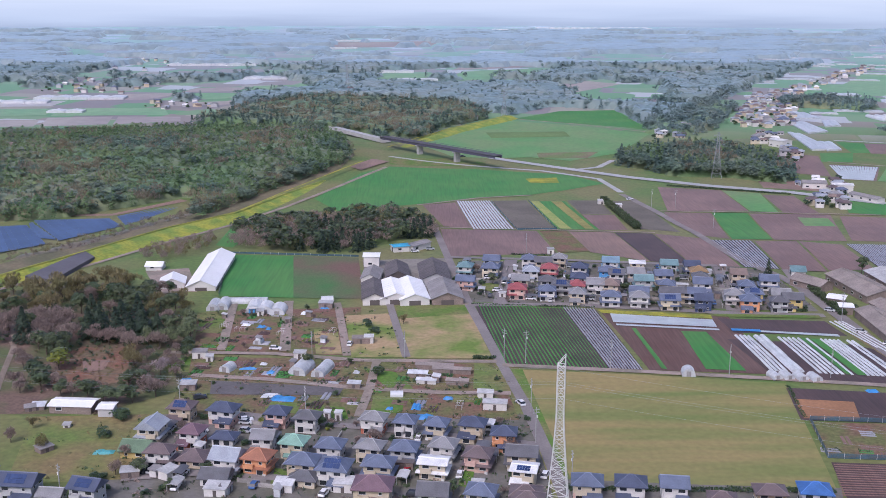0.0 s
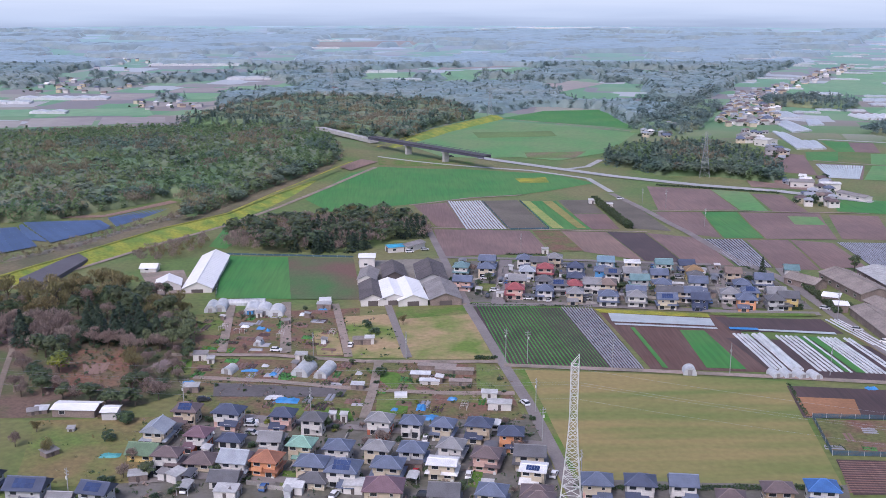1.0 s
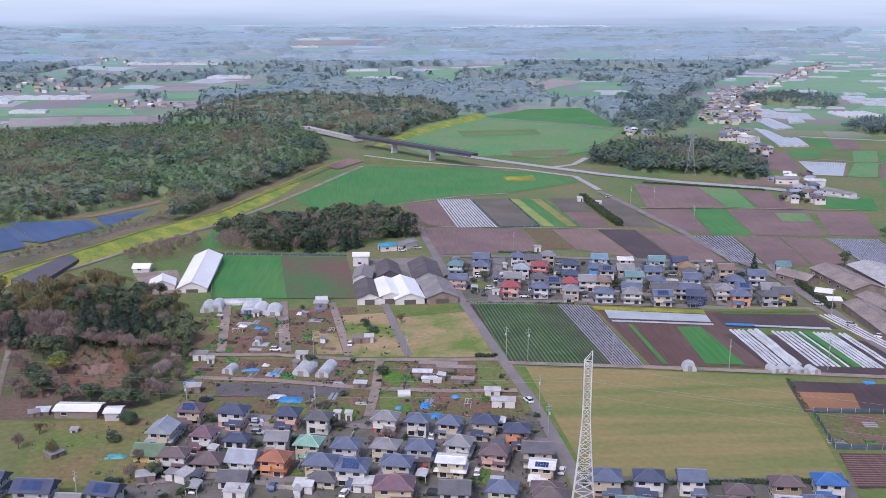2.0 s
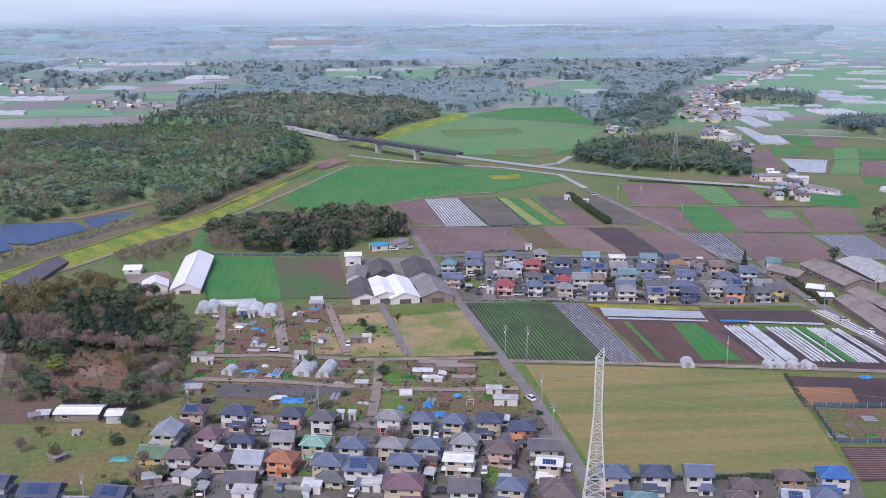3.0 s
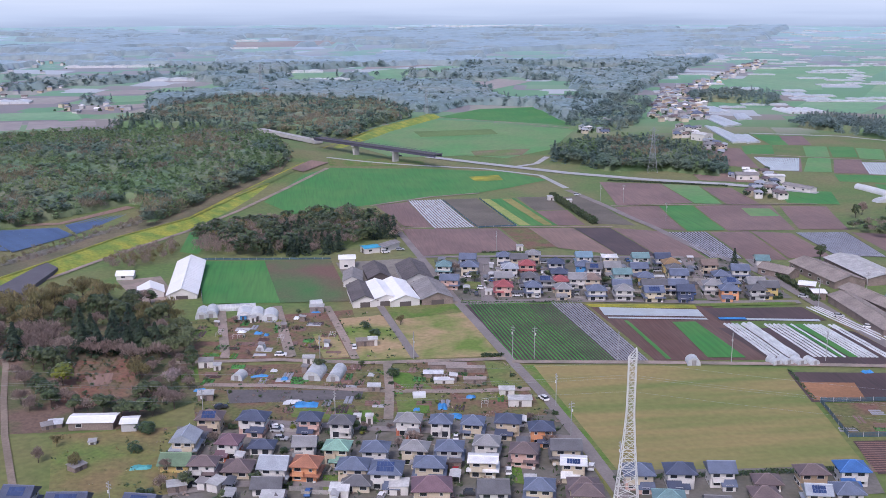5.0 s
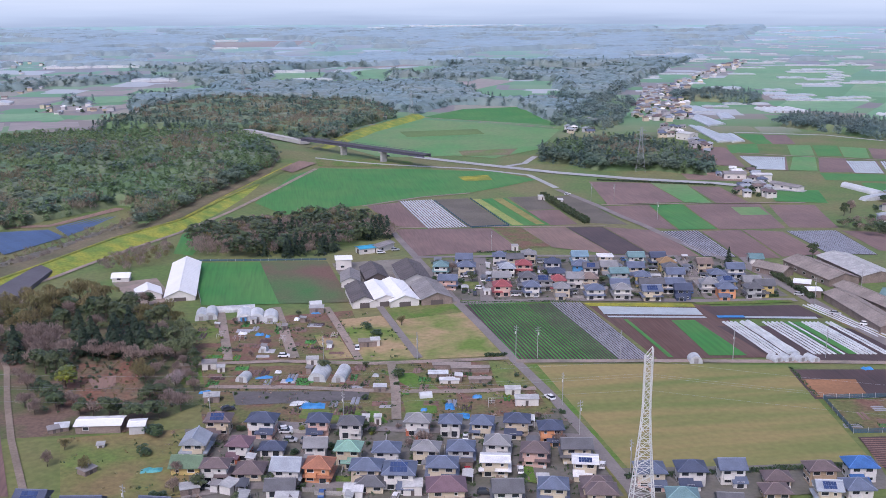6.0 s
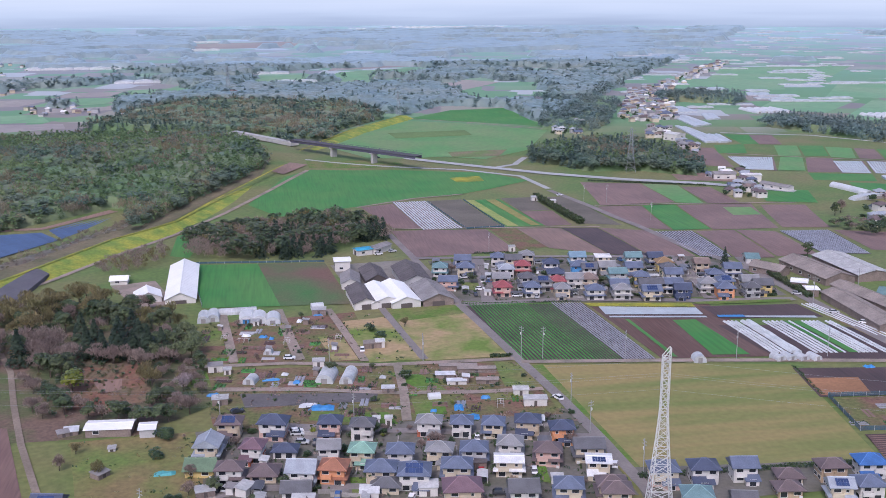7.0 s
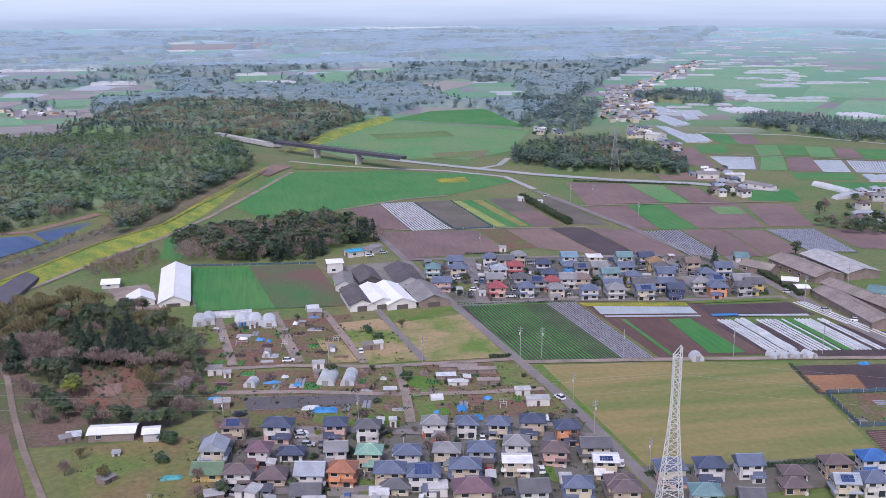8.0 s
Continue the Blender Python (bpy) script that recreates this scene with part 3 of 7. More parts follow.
films2.matrix_world = Matrix()
ridges("mulch_film", (149.7, 536.9), (170.8, 535.0), (164.1, 470.7), (149.2, 474.4), 12, 0.9, 0.25, SILVER, films2, seed=12)
films3 = empty("mulch_planting", 0, 0, label="rows of blue-grey plastic mulch film on soil", category="crop")
films3.matrix_world = Matrix()
ridges("mulch_film", (217.5, 524.9), (244.6, 521.5), (234.6, 463.4), (212.1, 469.8), 22, 0.9, 0.25, SILVER, films3, seed=13)
patch("field", [(245.1, 603.4), (272.9, 597.9)], [(224.2, 534.2), (250.2, 528.4)], SOIL, 0.12, "brown field with weedy strips")
patch("field", [(237.7, 739.7), (280.7, 715.3)], [(230.5, 700.3), (269.7, 682.9)], PALESOIL, 0.12, "bare pale ground beside the main road")
patch("field", [(294.8, 869.5), (323.5, 848.4)], [(265.2, 767.7), (294.5, 744.7)], SOIL, 0.1, "brown plot behind the hamlet")
patch("verge", [(-19.2, 311.8), (-9.1, 310.6)], [(-19.7, 296.8), (-10.0, 297.9)], VERGE, 0.12, "bright green grass beside a track", "grass")
patch("verge", [(4.7, 312.3), (19.9, 310.1)], [(5.4, 306.6), (21.2, 304.5)], VERGE, 0.12, "bright green grass beside a track", "grass")
patch("verge", [(-52.9, 307.7), (-27.8, 302.7)], [(-51.9, 300.5), (-25.8, 293.0)], VERGE, 0.12, "bright green grass behind houses", "grass")
patch("verge", [(-24.5, 337.4), (-12.9, 332.9)], [(-14.3, 317.5), (-6.1, 316.4)], VERGE, 0.12, "bright green grass beside a track", "grass")
patch("verge", [(-93.5, 345.4), (-84.7, 349.9)], [(-88.4, 331.6), (-82.3, 334.2)], VERGE, 0.12, "bright green grass at the wood edge", "grass")
patch("verge", [(-91.7, 398.8), (-81.6, 398.6)], [(-88.3, 377.0), (-79.1, 375.4)], VERGE, 0.12, "rows of green vegetables in a plot", "grass")
patch("verge", [(26.4, 334.8), (30.3, 334.8)], [(31.4, 246.7), (35.7, 246.6)], VERGE, 0.22, "strip of greener grass along the road", "grass")
patch("verge", [(73.1, 332.3), (113.5, 326.3)], [(72.8, 329.1), (113.0, 323.7)], VERGE, 0.2, "grass strip beside a dirt track", "grass")
# water meadows and levee pastures
patch("field", [(-72.4, 658.3), (-46.9, 746.9), (-27.4, 777.2), (36.4, 778.8), (101.8, 756.9), (124.3, 717.9)], [(-53.8, 621.5), (-26.9, 635.2), (-4.1, 643.9), (34.3, 664.2), (68.5, 675.7), (93.1, 691.9)], WHEAT, 0.14, "broad bright green wheat field below the levee")
patch("field", [(-4.0, 906.5), (26.6, 1021.9), (82.9, 1104.6), (143.5, 1065.5), (215.3, 993.7)], [(21.3, 844.5), (48.6, 837.7), (85.8, 843.5), (115.5, 824.1), (162.2, 868.8)], PALEGREEN, 0.14, "green riverside pasture with brown patches")
patch("field", [(92.6, 1113.3), (152.3, 1178.0), (217.9, 1187.2)], [(151.3, 1079.7), (198.0, 1046.1), (223.5, 1019.0)], WHEAT, 0.14, "green field beyond the levee path")
patch("crop_strip", [(58.8, 1004.3), (136.3, 1011.7)], [(61.5, 964.0), (136.6, 974.6)], mat("brownish_pasture", (0.135, 0.21, 0.07), 0.9, 0.2, 0.02, 0.3), 0.25, "brownish worn patch in a pasture", "field")
patch("crop_strip", [(93.3, 869.9), (146.7, 875.9)], [(92.0, 837.0), (131.4, 839.5)], mat("worn_pasture", (0.20, 0.165, 0.10), 0.9, 0.25, 0.05, 0.5, tint=(0.13, 0.19, 0.06)), 0.25, "bare brown patch in a pasture", "field")
patch("crop_strip", [(70.8, 737.6), (93.7, 742.1)], [(72.9, 718.8), (93.0, 720.8)], YELLOW, 0.25, "patch of yellow rape flowers", "field")
patch("field", [(-28.5, 814.3), (20.9, 831.9), (47.1, 813.1)], [(-27.6, 785.4), (19.7, 790.2), (45.6, 789.8)], VERGE, 0.15, "grass strip with flowers under the bridge")
# patchwork beyond the railway-like road on the right
def parcel(a, b, c, d, material, lab, h=0.14):
    patch("field", [a, b], [d, c], material, h, lab + " among parcelled farmland")


parcel((331.8, 865.9), (360.5, 867.0), (337.9, 812.7), (314.9, 818.1), WHEAT, "green field")
parcel((391.5, 925.3), (414.6, 920.2), (393.7, 859.1), (364.4, 866.0), SOIL, "brown ploughed field")
parcel((373.5, 937.6), (393.6, 924.8), (374.2, 863.7), (359.5, 867.2), WHEAT, "green field")
parcel((382.8, 853.8), (402.1, 849.3), (374.8, 790.3), (356.7, 794.5), PALEGREEN, "pale green field")
parcel((403.6, 848.9), (423.9, 844.1), (396.1, 785.3), (377.1, 789.7), WHEAT, "green field")
parcel((421.9, 836.9), (439.9, 825.0), (410.8, 768.9), (394.4, 779.0), PALEGREEN, "pale green field")
parcel((441.8, 824.6), (454.7, 814.0), (429.5, 758.3), (413.4, 768.3), SOIL, "brown ploughed field")
parcel((456.6, 813.6), (506.8, 787.2), (474.3, 742.0), (431.3, 757.9), WHEAT, "green field")
parcel((354.9, 788.2), (372.0, 784.2), (340.0, 719.9), (320.0, 724.4), PALEGREEN, "pale green field")
parcel((371.4, 777.8), (392.0, 773.1), (362.1, 709.5), (338.9, 714.7), SOIL, "brown ploughed field")
parcel((336.3, 709.9), (379.2, 695.0), (366.3, 667.5), (325.6, 681.5), WHEAT, "green field")
parcel((344.1, 667.6), (401.4, 640.7), (376.9, 606.5), (331.8, 633.6), WHEAT, "green field")
parcel((316.4, 804.0), (349.5, 789.5), (319.2, 724.6), (297.5, 735.0), SOIL, "brown field under white film")
parcel((385.5, 762.1), (409.3, 756.7), (382.2, 699.7), (360.0, 704.6), SOIL, "brown field under white film")
parcel((411.0, 756.3), (466.8, 731.6), (428.8, 678.7), (383.8, 699.3), SOIL, "brown field under white film")
parcel((268.1, 656.6), (300.5, 645.0), (284.6, 602.7), (254.7, 613.2), WHEAT, "green meadow with yellow flowers")
for a, b, c, d, n_ in (((313.5, 797.9), (347.1, 786.7), (318.0, 727.6), (299.2, 734.6), 18), ((384.8, 759.1), (406.7, 754.2), (381.3, 699.8), (362.3, 706.8), 12), ((410.2, 753.4), (463.1, 726.4), (430.4, 681.0), (384.6, 699.1), 28)):
    fr = empty("mulch_planting", 0, 0, label="rows of white plastic mulch film on brown soil", category="crop")
    fr.matrix_world = Matrix()
    ridges("mulch_film", a, b, c, d, n_, 1.6, 0.3, MULCH, fr, seed=n_)

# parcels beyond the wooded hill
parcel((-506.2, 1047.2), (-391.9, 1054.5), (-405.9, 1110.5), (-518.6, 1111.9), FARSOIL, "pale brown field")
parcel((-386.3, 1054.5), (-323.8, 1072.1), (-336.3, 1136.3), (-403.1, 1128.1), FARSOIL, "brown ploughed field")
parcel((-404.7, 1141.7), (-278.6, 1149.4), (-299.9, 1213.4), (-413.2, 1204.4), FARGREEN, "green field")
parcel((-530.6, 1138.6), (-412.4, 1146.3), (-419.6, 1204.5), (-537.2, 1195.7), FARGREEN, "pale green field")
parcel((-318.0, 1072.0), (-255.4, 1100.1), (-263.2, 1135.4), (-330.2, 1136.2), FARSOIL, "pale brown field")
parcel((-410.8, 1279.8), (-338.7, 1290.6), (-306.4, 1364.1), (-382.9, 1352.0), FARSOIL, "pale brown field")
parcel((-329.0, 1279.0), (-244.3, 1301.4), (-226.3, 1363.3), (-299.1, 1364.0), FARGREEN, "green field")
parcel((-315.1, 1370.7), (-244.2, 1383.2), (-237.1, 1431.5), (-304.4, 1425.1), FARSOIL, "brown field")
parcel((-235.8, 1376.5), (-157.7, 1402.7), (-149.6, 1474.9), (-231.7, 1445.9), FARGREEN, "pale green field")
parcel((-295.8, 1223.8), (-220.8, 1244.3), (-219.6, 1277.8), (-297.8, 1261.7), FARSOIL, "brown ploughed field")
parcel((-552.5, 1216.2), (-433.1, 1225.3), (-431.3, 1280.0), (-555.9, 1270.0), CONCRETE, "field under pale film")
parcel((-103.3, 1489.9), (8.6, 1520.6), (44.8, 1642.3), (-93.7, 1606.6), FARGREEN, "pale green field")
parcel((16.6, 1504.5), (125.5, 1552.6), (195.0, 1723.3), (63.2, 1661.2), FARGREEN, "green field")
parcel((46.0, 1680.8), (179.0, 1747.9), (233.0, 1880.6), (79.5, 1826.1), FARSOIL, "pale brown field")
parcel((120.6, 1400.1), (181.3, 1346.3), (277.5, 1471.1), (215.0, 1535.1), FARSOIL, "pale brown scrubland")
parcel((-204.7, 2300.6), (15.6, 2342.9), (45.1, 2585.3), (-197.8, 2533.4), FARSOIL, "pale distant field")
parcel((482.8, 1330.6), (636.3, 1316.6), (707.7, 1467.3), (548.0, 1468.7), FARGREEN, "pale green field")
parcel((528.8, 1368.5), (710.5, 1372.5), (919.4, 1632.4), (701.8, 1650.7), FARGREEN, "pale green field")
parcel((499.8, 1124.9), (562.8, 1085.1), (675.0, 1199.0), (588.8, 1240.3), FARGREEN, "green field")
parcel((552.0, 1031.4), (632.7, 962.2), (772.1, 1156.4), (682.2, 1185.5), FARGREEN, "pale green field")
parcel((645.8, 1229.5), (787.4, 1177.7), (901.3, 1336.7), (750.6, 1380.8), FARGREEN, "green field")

mat("track_earth", (0.25, 0.2, 0.155), 0.95, 0.22, 0.12, 1.2, 0.3)
patch("yard", [(-131.7, 470.9), (-113.0, 477.1)], [(-115.8, 430.9), (-100.2, 434.2)], TRACK, 0.1, "pale gravel yard beside the white halls", "yard")

# ---- roads ----
road("road", [(32.7, 235.5), (30.9, 269.8), (28.2, 303.4), (23.2, 343.3), (18.7, 385.5), (15.5, 412.7), (12.0, 459.7), (8.5, 505.8), (3.8, 573.3)], 3.7, label="straight grey farm road past fields and houses")
road("road", [(16.0, 411.8), (55.0, 411.1), (91.0, 404.8), (121.3, 397.9), (156.3, 394.1)], 5.0, label="grey lane in front of the housing rows")
road("road", [(23.8, 338.7), (72.9, 331.3), (116.4, 323.6), (159.6, 315.2)], 3.2, TRACK, label="pale dirt track between turf and crop rows")
road("road", [(-93.5, 353.7), (-57.2, 351.8), (-24.9, 344.2), (22.1, 342.1)], 3.0, TRACK, label="pale dirt track through the allotments")
road("road", [(-80.7, 331.0), (-53.7, 326.3), (-23.4, 317.7), (2.0, 313.8), (24.6, 312.9)], 3.0, TRACK, label="pale dirt track through the allotments")
road("road", [(-81.8, 423.0), (-78.1, 383.8), (-75.5, 355.8)], 3.4, TRACK, label="brown dirt path between garden plots")
road("road", [(-59.0, 418.2), (-55.6, 383.3), (-52.6, 354.1)], 4.0, TRACK, label="brown dirt path between garden plots")
road("road", [(-38.6, 415.3), (-33.4, 375.9), (-30.1, 348.9)], 3.0, TRACK, label="brown dirt path between garden plots")
road("road", [(-17.0, 413.3), (-12.6, 375.5), (-9.2, 347.3)], 3.0, ASPHALT, label="grey path between garden plots")
road("road", [(-19.4, 344.0), (-20.7, 317.6), (-23.0, 294.7)], 3.0, TRACK, label="pale dirt track towards the houses")
road("road", [(-29.0, 420.2), (15.5, 412.7)], 3.5, TRACK, label="pale track behind the farm buildings")
road("road", [(39.6, 490.3), (34.4, 449.0), (28.4, 412.4)], 6.0, ASPHALT, label="grey residential street between houses")
road("road", [(136.9, 473.5), (122.2, 401.0)], 6.0, ASPHALT, label="grey residential street between houses")
road("road", [(9.7, 496.8), (65.7, 489.8), (136.5, 476.9)], 4.0, ASPHALT, label="grey lane behind the housing rows")
road("road", [(167.1, 468.6), (161.5, 429.2), (161.9, 390.5), (161.6, 356.3), (163.9, 310.9)], 5.5, ASPHALT, label="grey road beside long sheds and a hedge")
road("road", [(128.5, 676.7), (138.5, 619.9), (146.5, 557.2), (150.7, 488.2), (159.4, 456.8), (162.4, 422.7)], 4.5, ASPHALT, label="grey farm road between ploughed fields")
road("road", [(141.9, 619.9), (195.9, 615.5), (271.0, 605.7)], 2.2, TRACK, label="pale dirt track between ploughed fields")
road("road", [(7.0, 574.9), (75.9, 565.2), (124.7, 557.6)], 2.2, TRACK, label="pale dirt track between ploughed fields")
road("road", [(-28.7, 823.4), (20.1, 801.7), (87.0, 772.7), (123.5, 736.8), (129.6, 682.9)], 4.5, CONCRETE, label="pale concrete road across the valley")
road("road", [(53.1, 837.6), (105.4, 783.1), (145.2, 743.7), (193.1, 707.7), (242.8, 680.9), (289.1, 640.7)], 9.0, CONCRETE, 0.5, label="pale main road leading from the bridge")
road("road", [(108.5, 774.9), (132.6, 791.1), (149.8, 826.6)], 5.0, CONCRETE, label="pale side road curving to the main road")
road("road", [(92.9, 1117.7), (150.7, 1074.9), (222.5, 1002.0)], 3.0, TRACK, label="pale path between green fields")
road("road", [(374.5, 946.0), (451.3, 912.0), (520.4, 806.0)], 5.0, CONCRETE, label="pale road among parcelled farmland")
road("road", [(319.5, 817.0), (376.6, 779.8), (466.8, 731.6)], 3.0, TRACK, label="pale track among parcelled farmland")
patch("field", [(-176.2, 317.5), (-141.1, 310.3)], [(-162.3, 268.7), (-126.9, 261.4)], SOIL, 0.15, "reddish brown ploughed field beside a track")
patch("field", [(-183.1, 396.7), (-161.7, 392.6)], [(-172.6, 371.8), (-154.2, 368.1)], SOIL, 0.15, "small brown plot at the wood edge")
patch("field", [(-110.2, 527.5), (-110.2, 577.3)], [(-100.4, 521.6), (-91.2, 605.4)], WHEAT, 0.14, "narrow green field below the levee")
patch("yard_lawn", [(-43.3, 259.9), (-38.4, 258.8)], [(-43.5, 250.0), (-37.7, 247.4)], VERGE, 0.3, "small green lawn beside a house", "lawn")
patch("yard_lawn", [(6.3, 257.9), (10.0, 256.9)], [(5.5, 249.1), (8.8, 247.1)], VERGE, 0.3, "small green lawn beside a house", "lawn")
patch("yard_lawn", [(23.4, 446.8), (32.3, 443.7)], [(21.2, 434.3), (29.9, 431.4)], VERGE, 0.3, "small green lawn beside a street", "lawn")
road("road", [(-122.7, 260.5), (-128.2, 277.7), (-134.4, 297.0), (-142.8, 328.0), (-150.4, 359.6), (-168.1, 406.9)], 2.0, MATS["track_earth"], label="narrow dirt track along the woods")
road("road", [(-5.9, 640.3), (34.3, 664.2), (68.3, 673.6)], 2.5, TRACK, label="pale path at the field edge")
road("road", [(-83.1, 254.7), (-66.7, 257.7), (-37.8, 253.8), (-11.0, 250.7)], 3.5, ASPHALT, label="narrow grey street between houses")
road("road", [(-60.0, 297.6), (-28.5, 288.5), (-1.9, 281.9), (30.0, 273.6)], 3.5, ASPHALT, label="narrow grey street between houses")


# ---- levee: a raised grass bank with a path on its crown ----
def levee(pts, half, top, h, base_w):
    prof = ((-base_w, 0.05), (-top, h), (top, h), (base_w, 0.05))
    verts, faces = [], []
    fine = []
    for a, b in zip(pts, pts[1:]):
        n = max(1, int(math.dist(a, b) / 10))
        fine += [mix2(a, b, k / n) for k in range(n)]
    fine.append(pts[-1])
    lines = [offset_line(fine, u) for u, _ in prof]
    for i in range(len(fine)):
        for line, (_, v) in zip(lines, prof):
            verts.append((*line[i], lie(line[i][1]) + v))
    w = len(prof)
    for i in range(len(fine) - 1):
        for k in range(w - 1):
            q = i * w + k
            faces.append((q, q + 1, q + w + 1, q + w))
    ob = mesh_ob("levee", verts, faces, BANK)
    ob.data.flip_normals()
    tagged(ob, "grassy levee bank speckled with yellow rape flowers", "embankment", "", "structure")
    crest = offset_line(fine, 2.4)
    patch("flower_strip", offset_line(crest, -0.7), offset_line(crest, 0.7), YELLOW, h + 0.12, "line of yellow rape flowers along the levee crown", "flowers", 10.0)
    return ob


def bank(crest, toe, h):
    """A broad flood bank: crown line and near toe given, the far side falls steeply to the river."""
    back = offset_line(crest, 7.0)
    crown = offset_line(crest, 2.5)
    verts, faces = [], []
    rows = []
    for a, c, d, e in zip(toe, crest, crown, back):
        rows.append(((*a, lie(a[1]) + 0.12), (*mix2(a, c, 0.55), lie(a[1]) + 0.12 + h * 0.5), (*c, lie(c[1]) + h), (*d, lie(d[1]) + h), (*e, lie(e[1]) + 0.1)))
    n = 8
    for r0, r1 in zip(rows, rows[1:]):
        for k in range(n):
            verts += [Vector(p).lerp(Vector(q), k / n) for p, q in zip(r0, r1)]
    verts += [Vector(p) for p in rows[-1]]
    for i in range(len(verts) // 5 - 1):
        for k in range(4):
            q = i * 5 + k
            faces.append((q, q + 5, q + 6, q + 1))
    ob = mesh_ob("levee", verts, faces, BANK)
    tagged(ob, "broad grassy levee bank speckled with yellow rape flowers", "embankment", "", "structure")
    line = offset_line(crest, 0.4)
    patch("flower_strip", offset_line(line, -0.6), offset_line(line, 0.6), YELLOW, h + 0.15, "line of yellow rape flowers along the levee crown", "flowers", 10.0)


CREST = [(-213.3, 415.0), (-191.0, 451.8), (-166.0, 504.8), (-142.0, 562.3), (-112.1, 604.4), (-92.8, 660.3), (-62.4, 736.6), (-46.4, 777.5)]
TOE = [(-207.1, 401.0), (-187.3, 441.6), (-160.2, 489.4), (-136.9, 539.7), (-109.8, 589.8), (-89.3, 632.7), (-59.9, 703.1), (-31.6, 774.6)]
bank(CREST, TOE, 3.0)
road("road", offset_line(TOE, -2.2), 3.0, TRACK, label="pale track along the levee toe")
levee([(-29.5, 851.9), (-6.5, 931.3), (26.3, 1013.3), (90.3, 1122.2)], 4, 3, 3.0, 12)
slope_a, slope_b, slope_c, slope_d = (-179.6, 451.2), (-169.1, 501.4), (-161.7, 493.0), (-166.9, 449.8)
rv = mesh_ob("revetment", [(*slope_a, lie(slope_a[1]) + 3.2), (*slope_b, lie(slope_b[1]) + 3.2), (*slope_c, lie(slope_c[1]) + 2.1), (*slope_d, lie(slope_d[1]) + 1.7), (*slope_a, lie(slope_a[1])), (*slope_b, lie(slope_b[1])), (*slope_c, lie(slope_c[1])), (*slope_d, lie(slope_d[1]))], [(0, 1, 2, 3), (0, 3, 7, 4), (3, 2, 6, 7), (2, 1, 5, 6), (1, 0, 4, 5)], mat("dark_revetment", (0.12, 0.115, 0.13), 0.8, 0.15, 0.1, 1.0))
tagged(rv, "dark concrete-faced slope on the levee", "revetment", "", "structure")
patch("levee_pad", [(-47.4, 754.3), (-28.0, 796.7)], [(-56.3, 764.6), (-41.3, 802.7)], PALESOIL, 0.6, "bare pale soil pad beside the levee", "ground")
patch("river_bank", [(-242.1, 475.2), (-204.5, 485.6), (-174.7, 537.5), (-145.4, 619.7), (-116.2, 670.8), (-80.3, 754.9), (-56.0, 814.8)], [(-229.8, 449.1), (-195.1, 461.6), (-171.1, 516.2), (-137.0, 581.1), (-114.8, 619.2), (-94.9, 676.4), (-63.5, 749.6)], mat("dry_reeds", (0.19, 0.155, 0.095), 0.95, 0.3, 0.05, 0.6, 0.5, tint=(0.11, 0.11, 0.06)), 0.2, "brown dry reeds along the river", "reeds")
patch("bare_bank", [(-233.4, 606.3), (-186.7, 610.4), (-155.5, 650.2)], [(-230.0, 601.4), (-185.3, 605.4), (-149.4, 646.4)], PALESOIL, 0.22, "strip of bare orange earth under the woods", "ground")


# ---- solar farm beside the river ----
def solar_farm(corners, nrow, ncol):
    a, b, c, d = corners
    cx, cy = sum(p[0] for p in corners) / 4, sum(p[1] for p in corners) / 4
    top = empty("solar_farm", cx, cy, label="field of blue solar panels on low racks", category="solar farm")
    top.matrix_world = Matrix()
    for r in range(nrow):
        s0, s1 = r / nrow, (r + 0.86) / nrow
        bm = bmesh.new()
        for k in range(ncol):
            u0, u1 = k / ncol, (k + 0.97) / ncol
            pts = []
            for u, s, z in ((u0, s0, 0.8), (u1, s0, 0.8), (u1, s1, 1.5), (u0, s1, 1.5)):
                p = mix2(mix2(a, b, u), mix2(d, c, u), s)
                pts.append((p[0], p[1], lie(p[1]) + z))
            slab(bm, pts, 0.06)
        part("solar_table", bm, PANEL, top)["kind"] = "stuff"
        bm = bmesh.new()
        for k in range(0, ncol + 1, 2):
            p = mix2(mix2(a, b, k / ncol), mix2(d, c, k / ncol), (s0 + s1) / 2)
            bar(bm, (p[0], p[1], lie(p[1])), (p[0], p[1], lie(p[1]) + 1.1), 0.06)
        part("rack", bm, STEEL, top)["kind"] = "stuff"


solar_farm(((-239.5, 475.2), (-197.8, 529.2), (-226.0, 579.6), (-273.4, 567.3)), 12, 20)
solar_farm(((-194.0, 537.9), (-172.9, 578.5), (-184.6, 597.4), (-227.2, 593.4)), 9, 14)
solar_farm(((-171.5, 581.7), (-149.1, 633.7), (-153.6, 644.6), (-182.2, 603.7)), 5, 12)
solar_farm(((-210.6, 547.2), (-196.5, 540.9), (-226.2, 588.7), (-227.0, 585.7)), 5, 5)


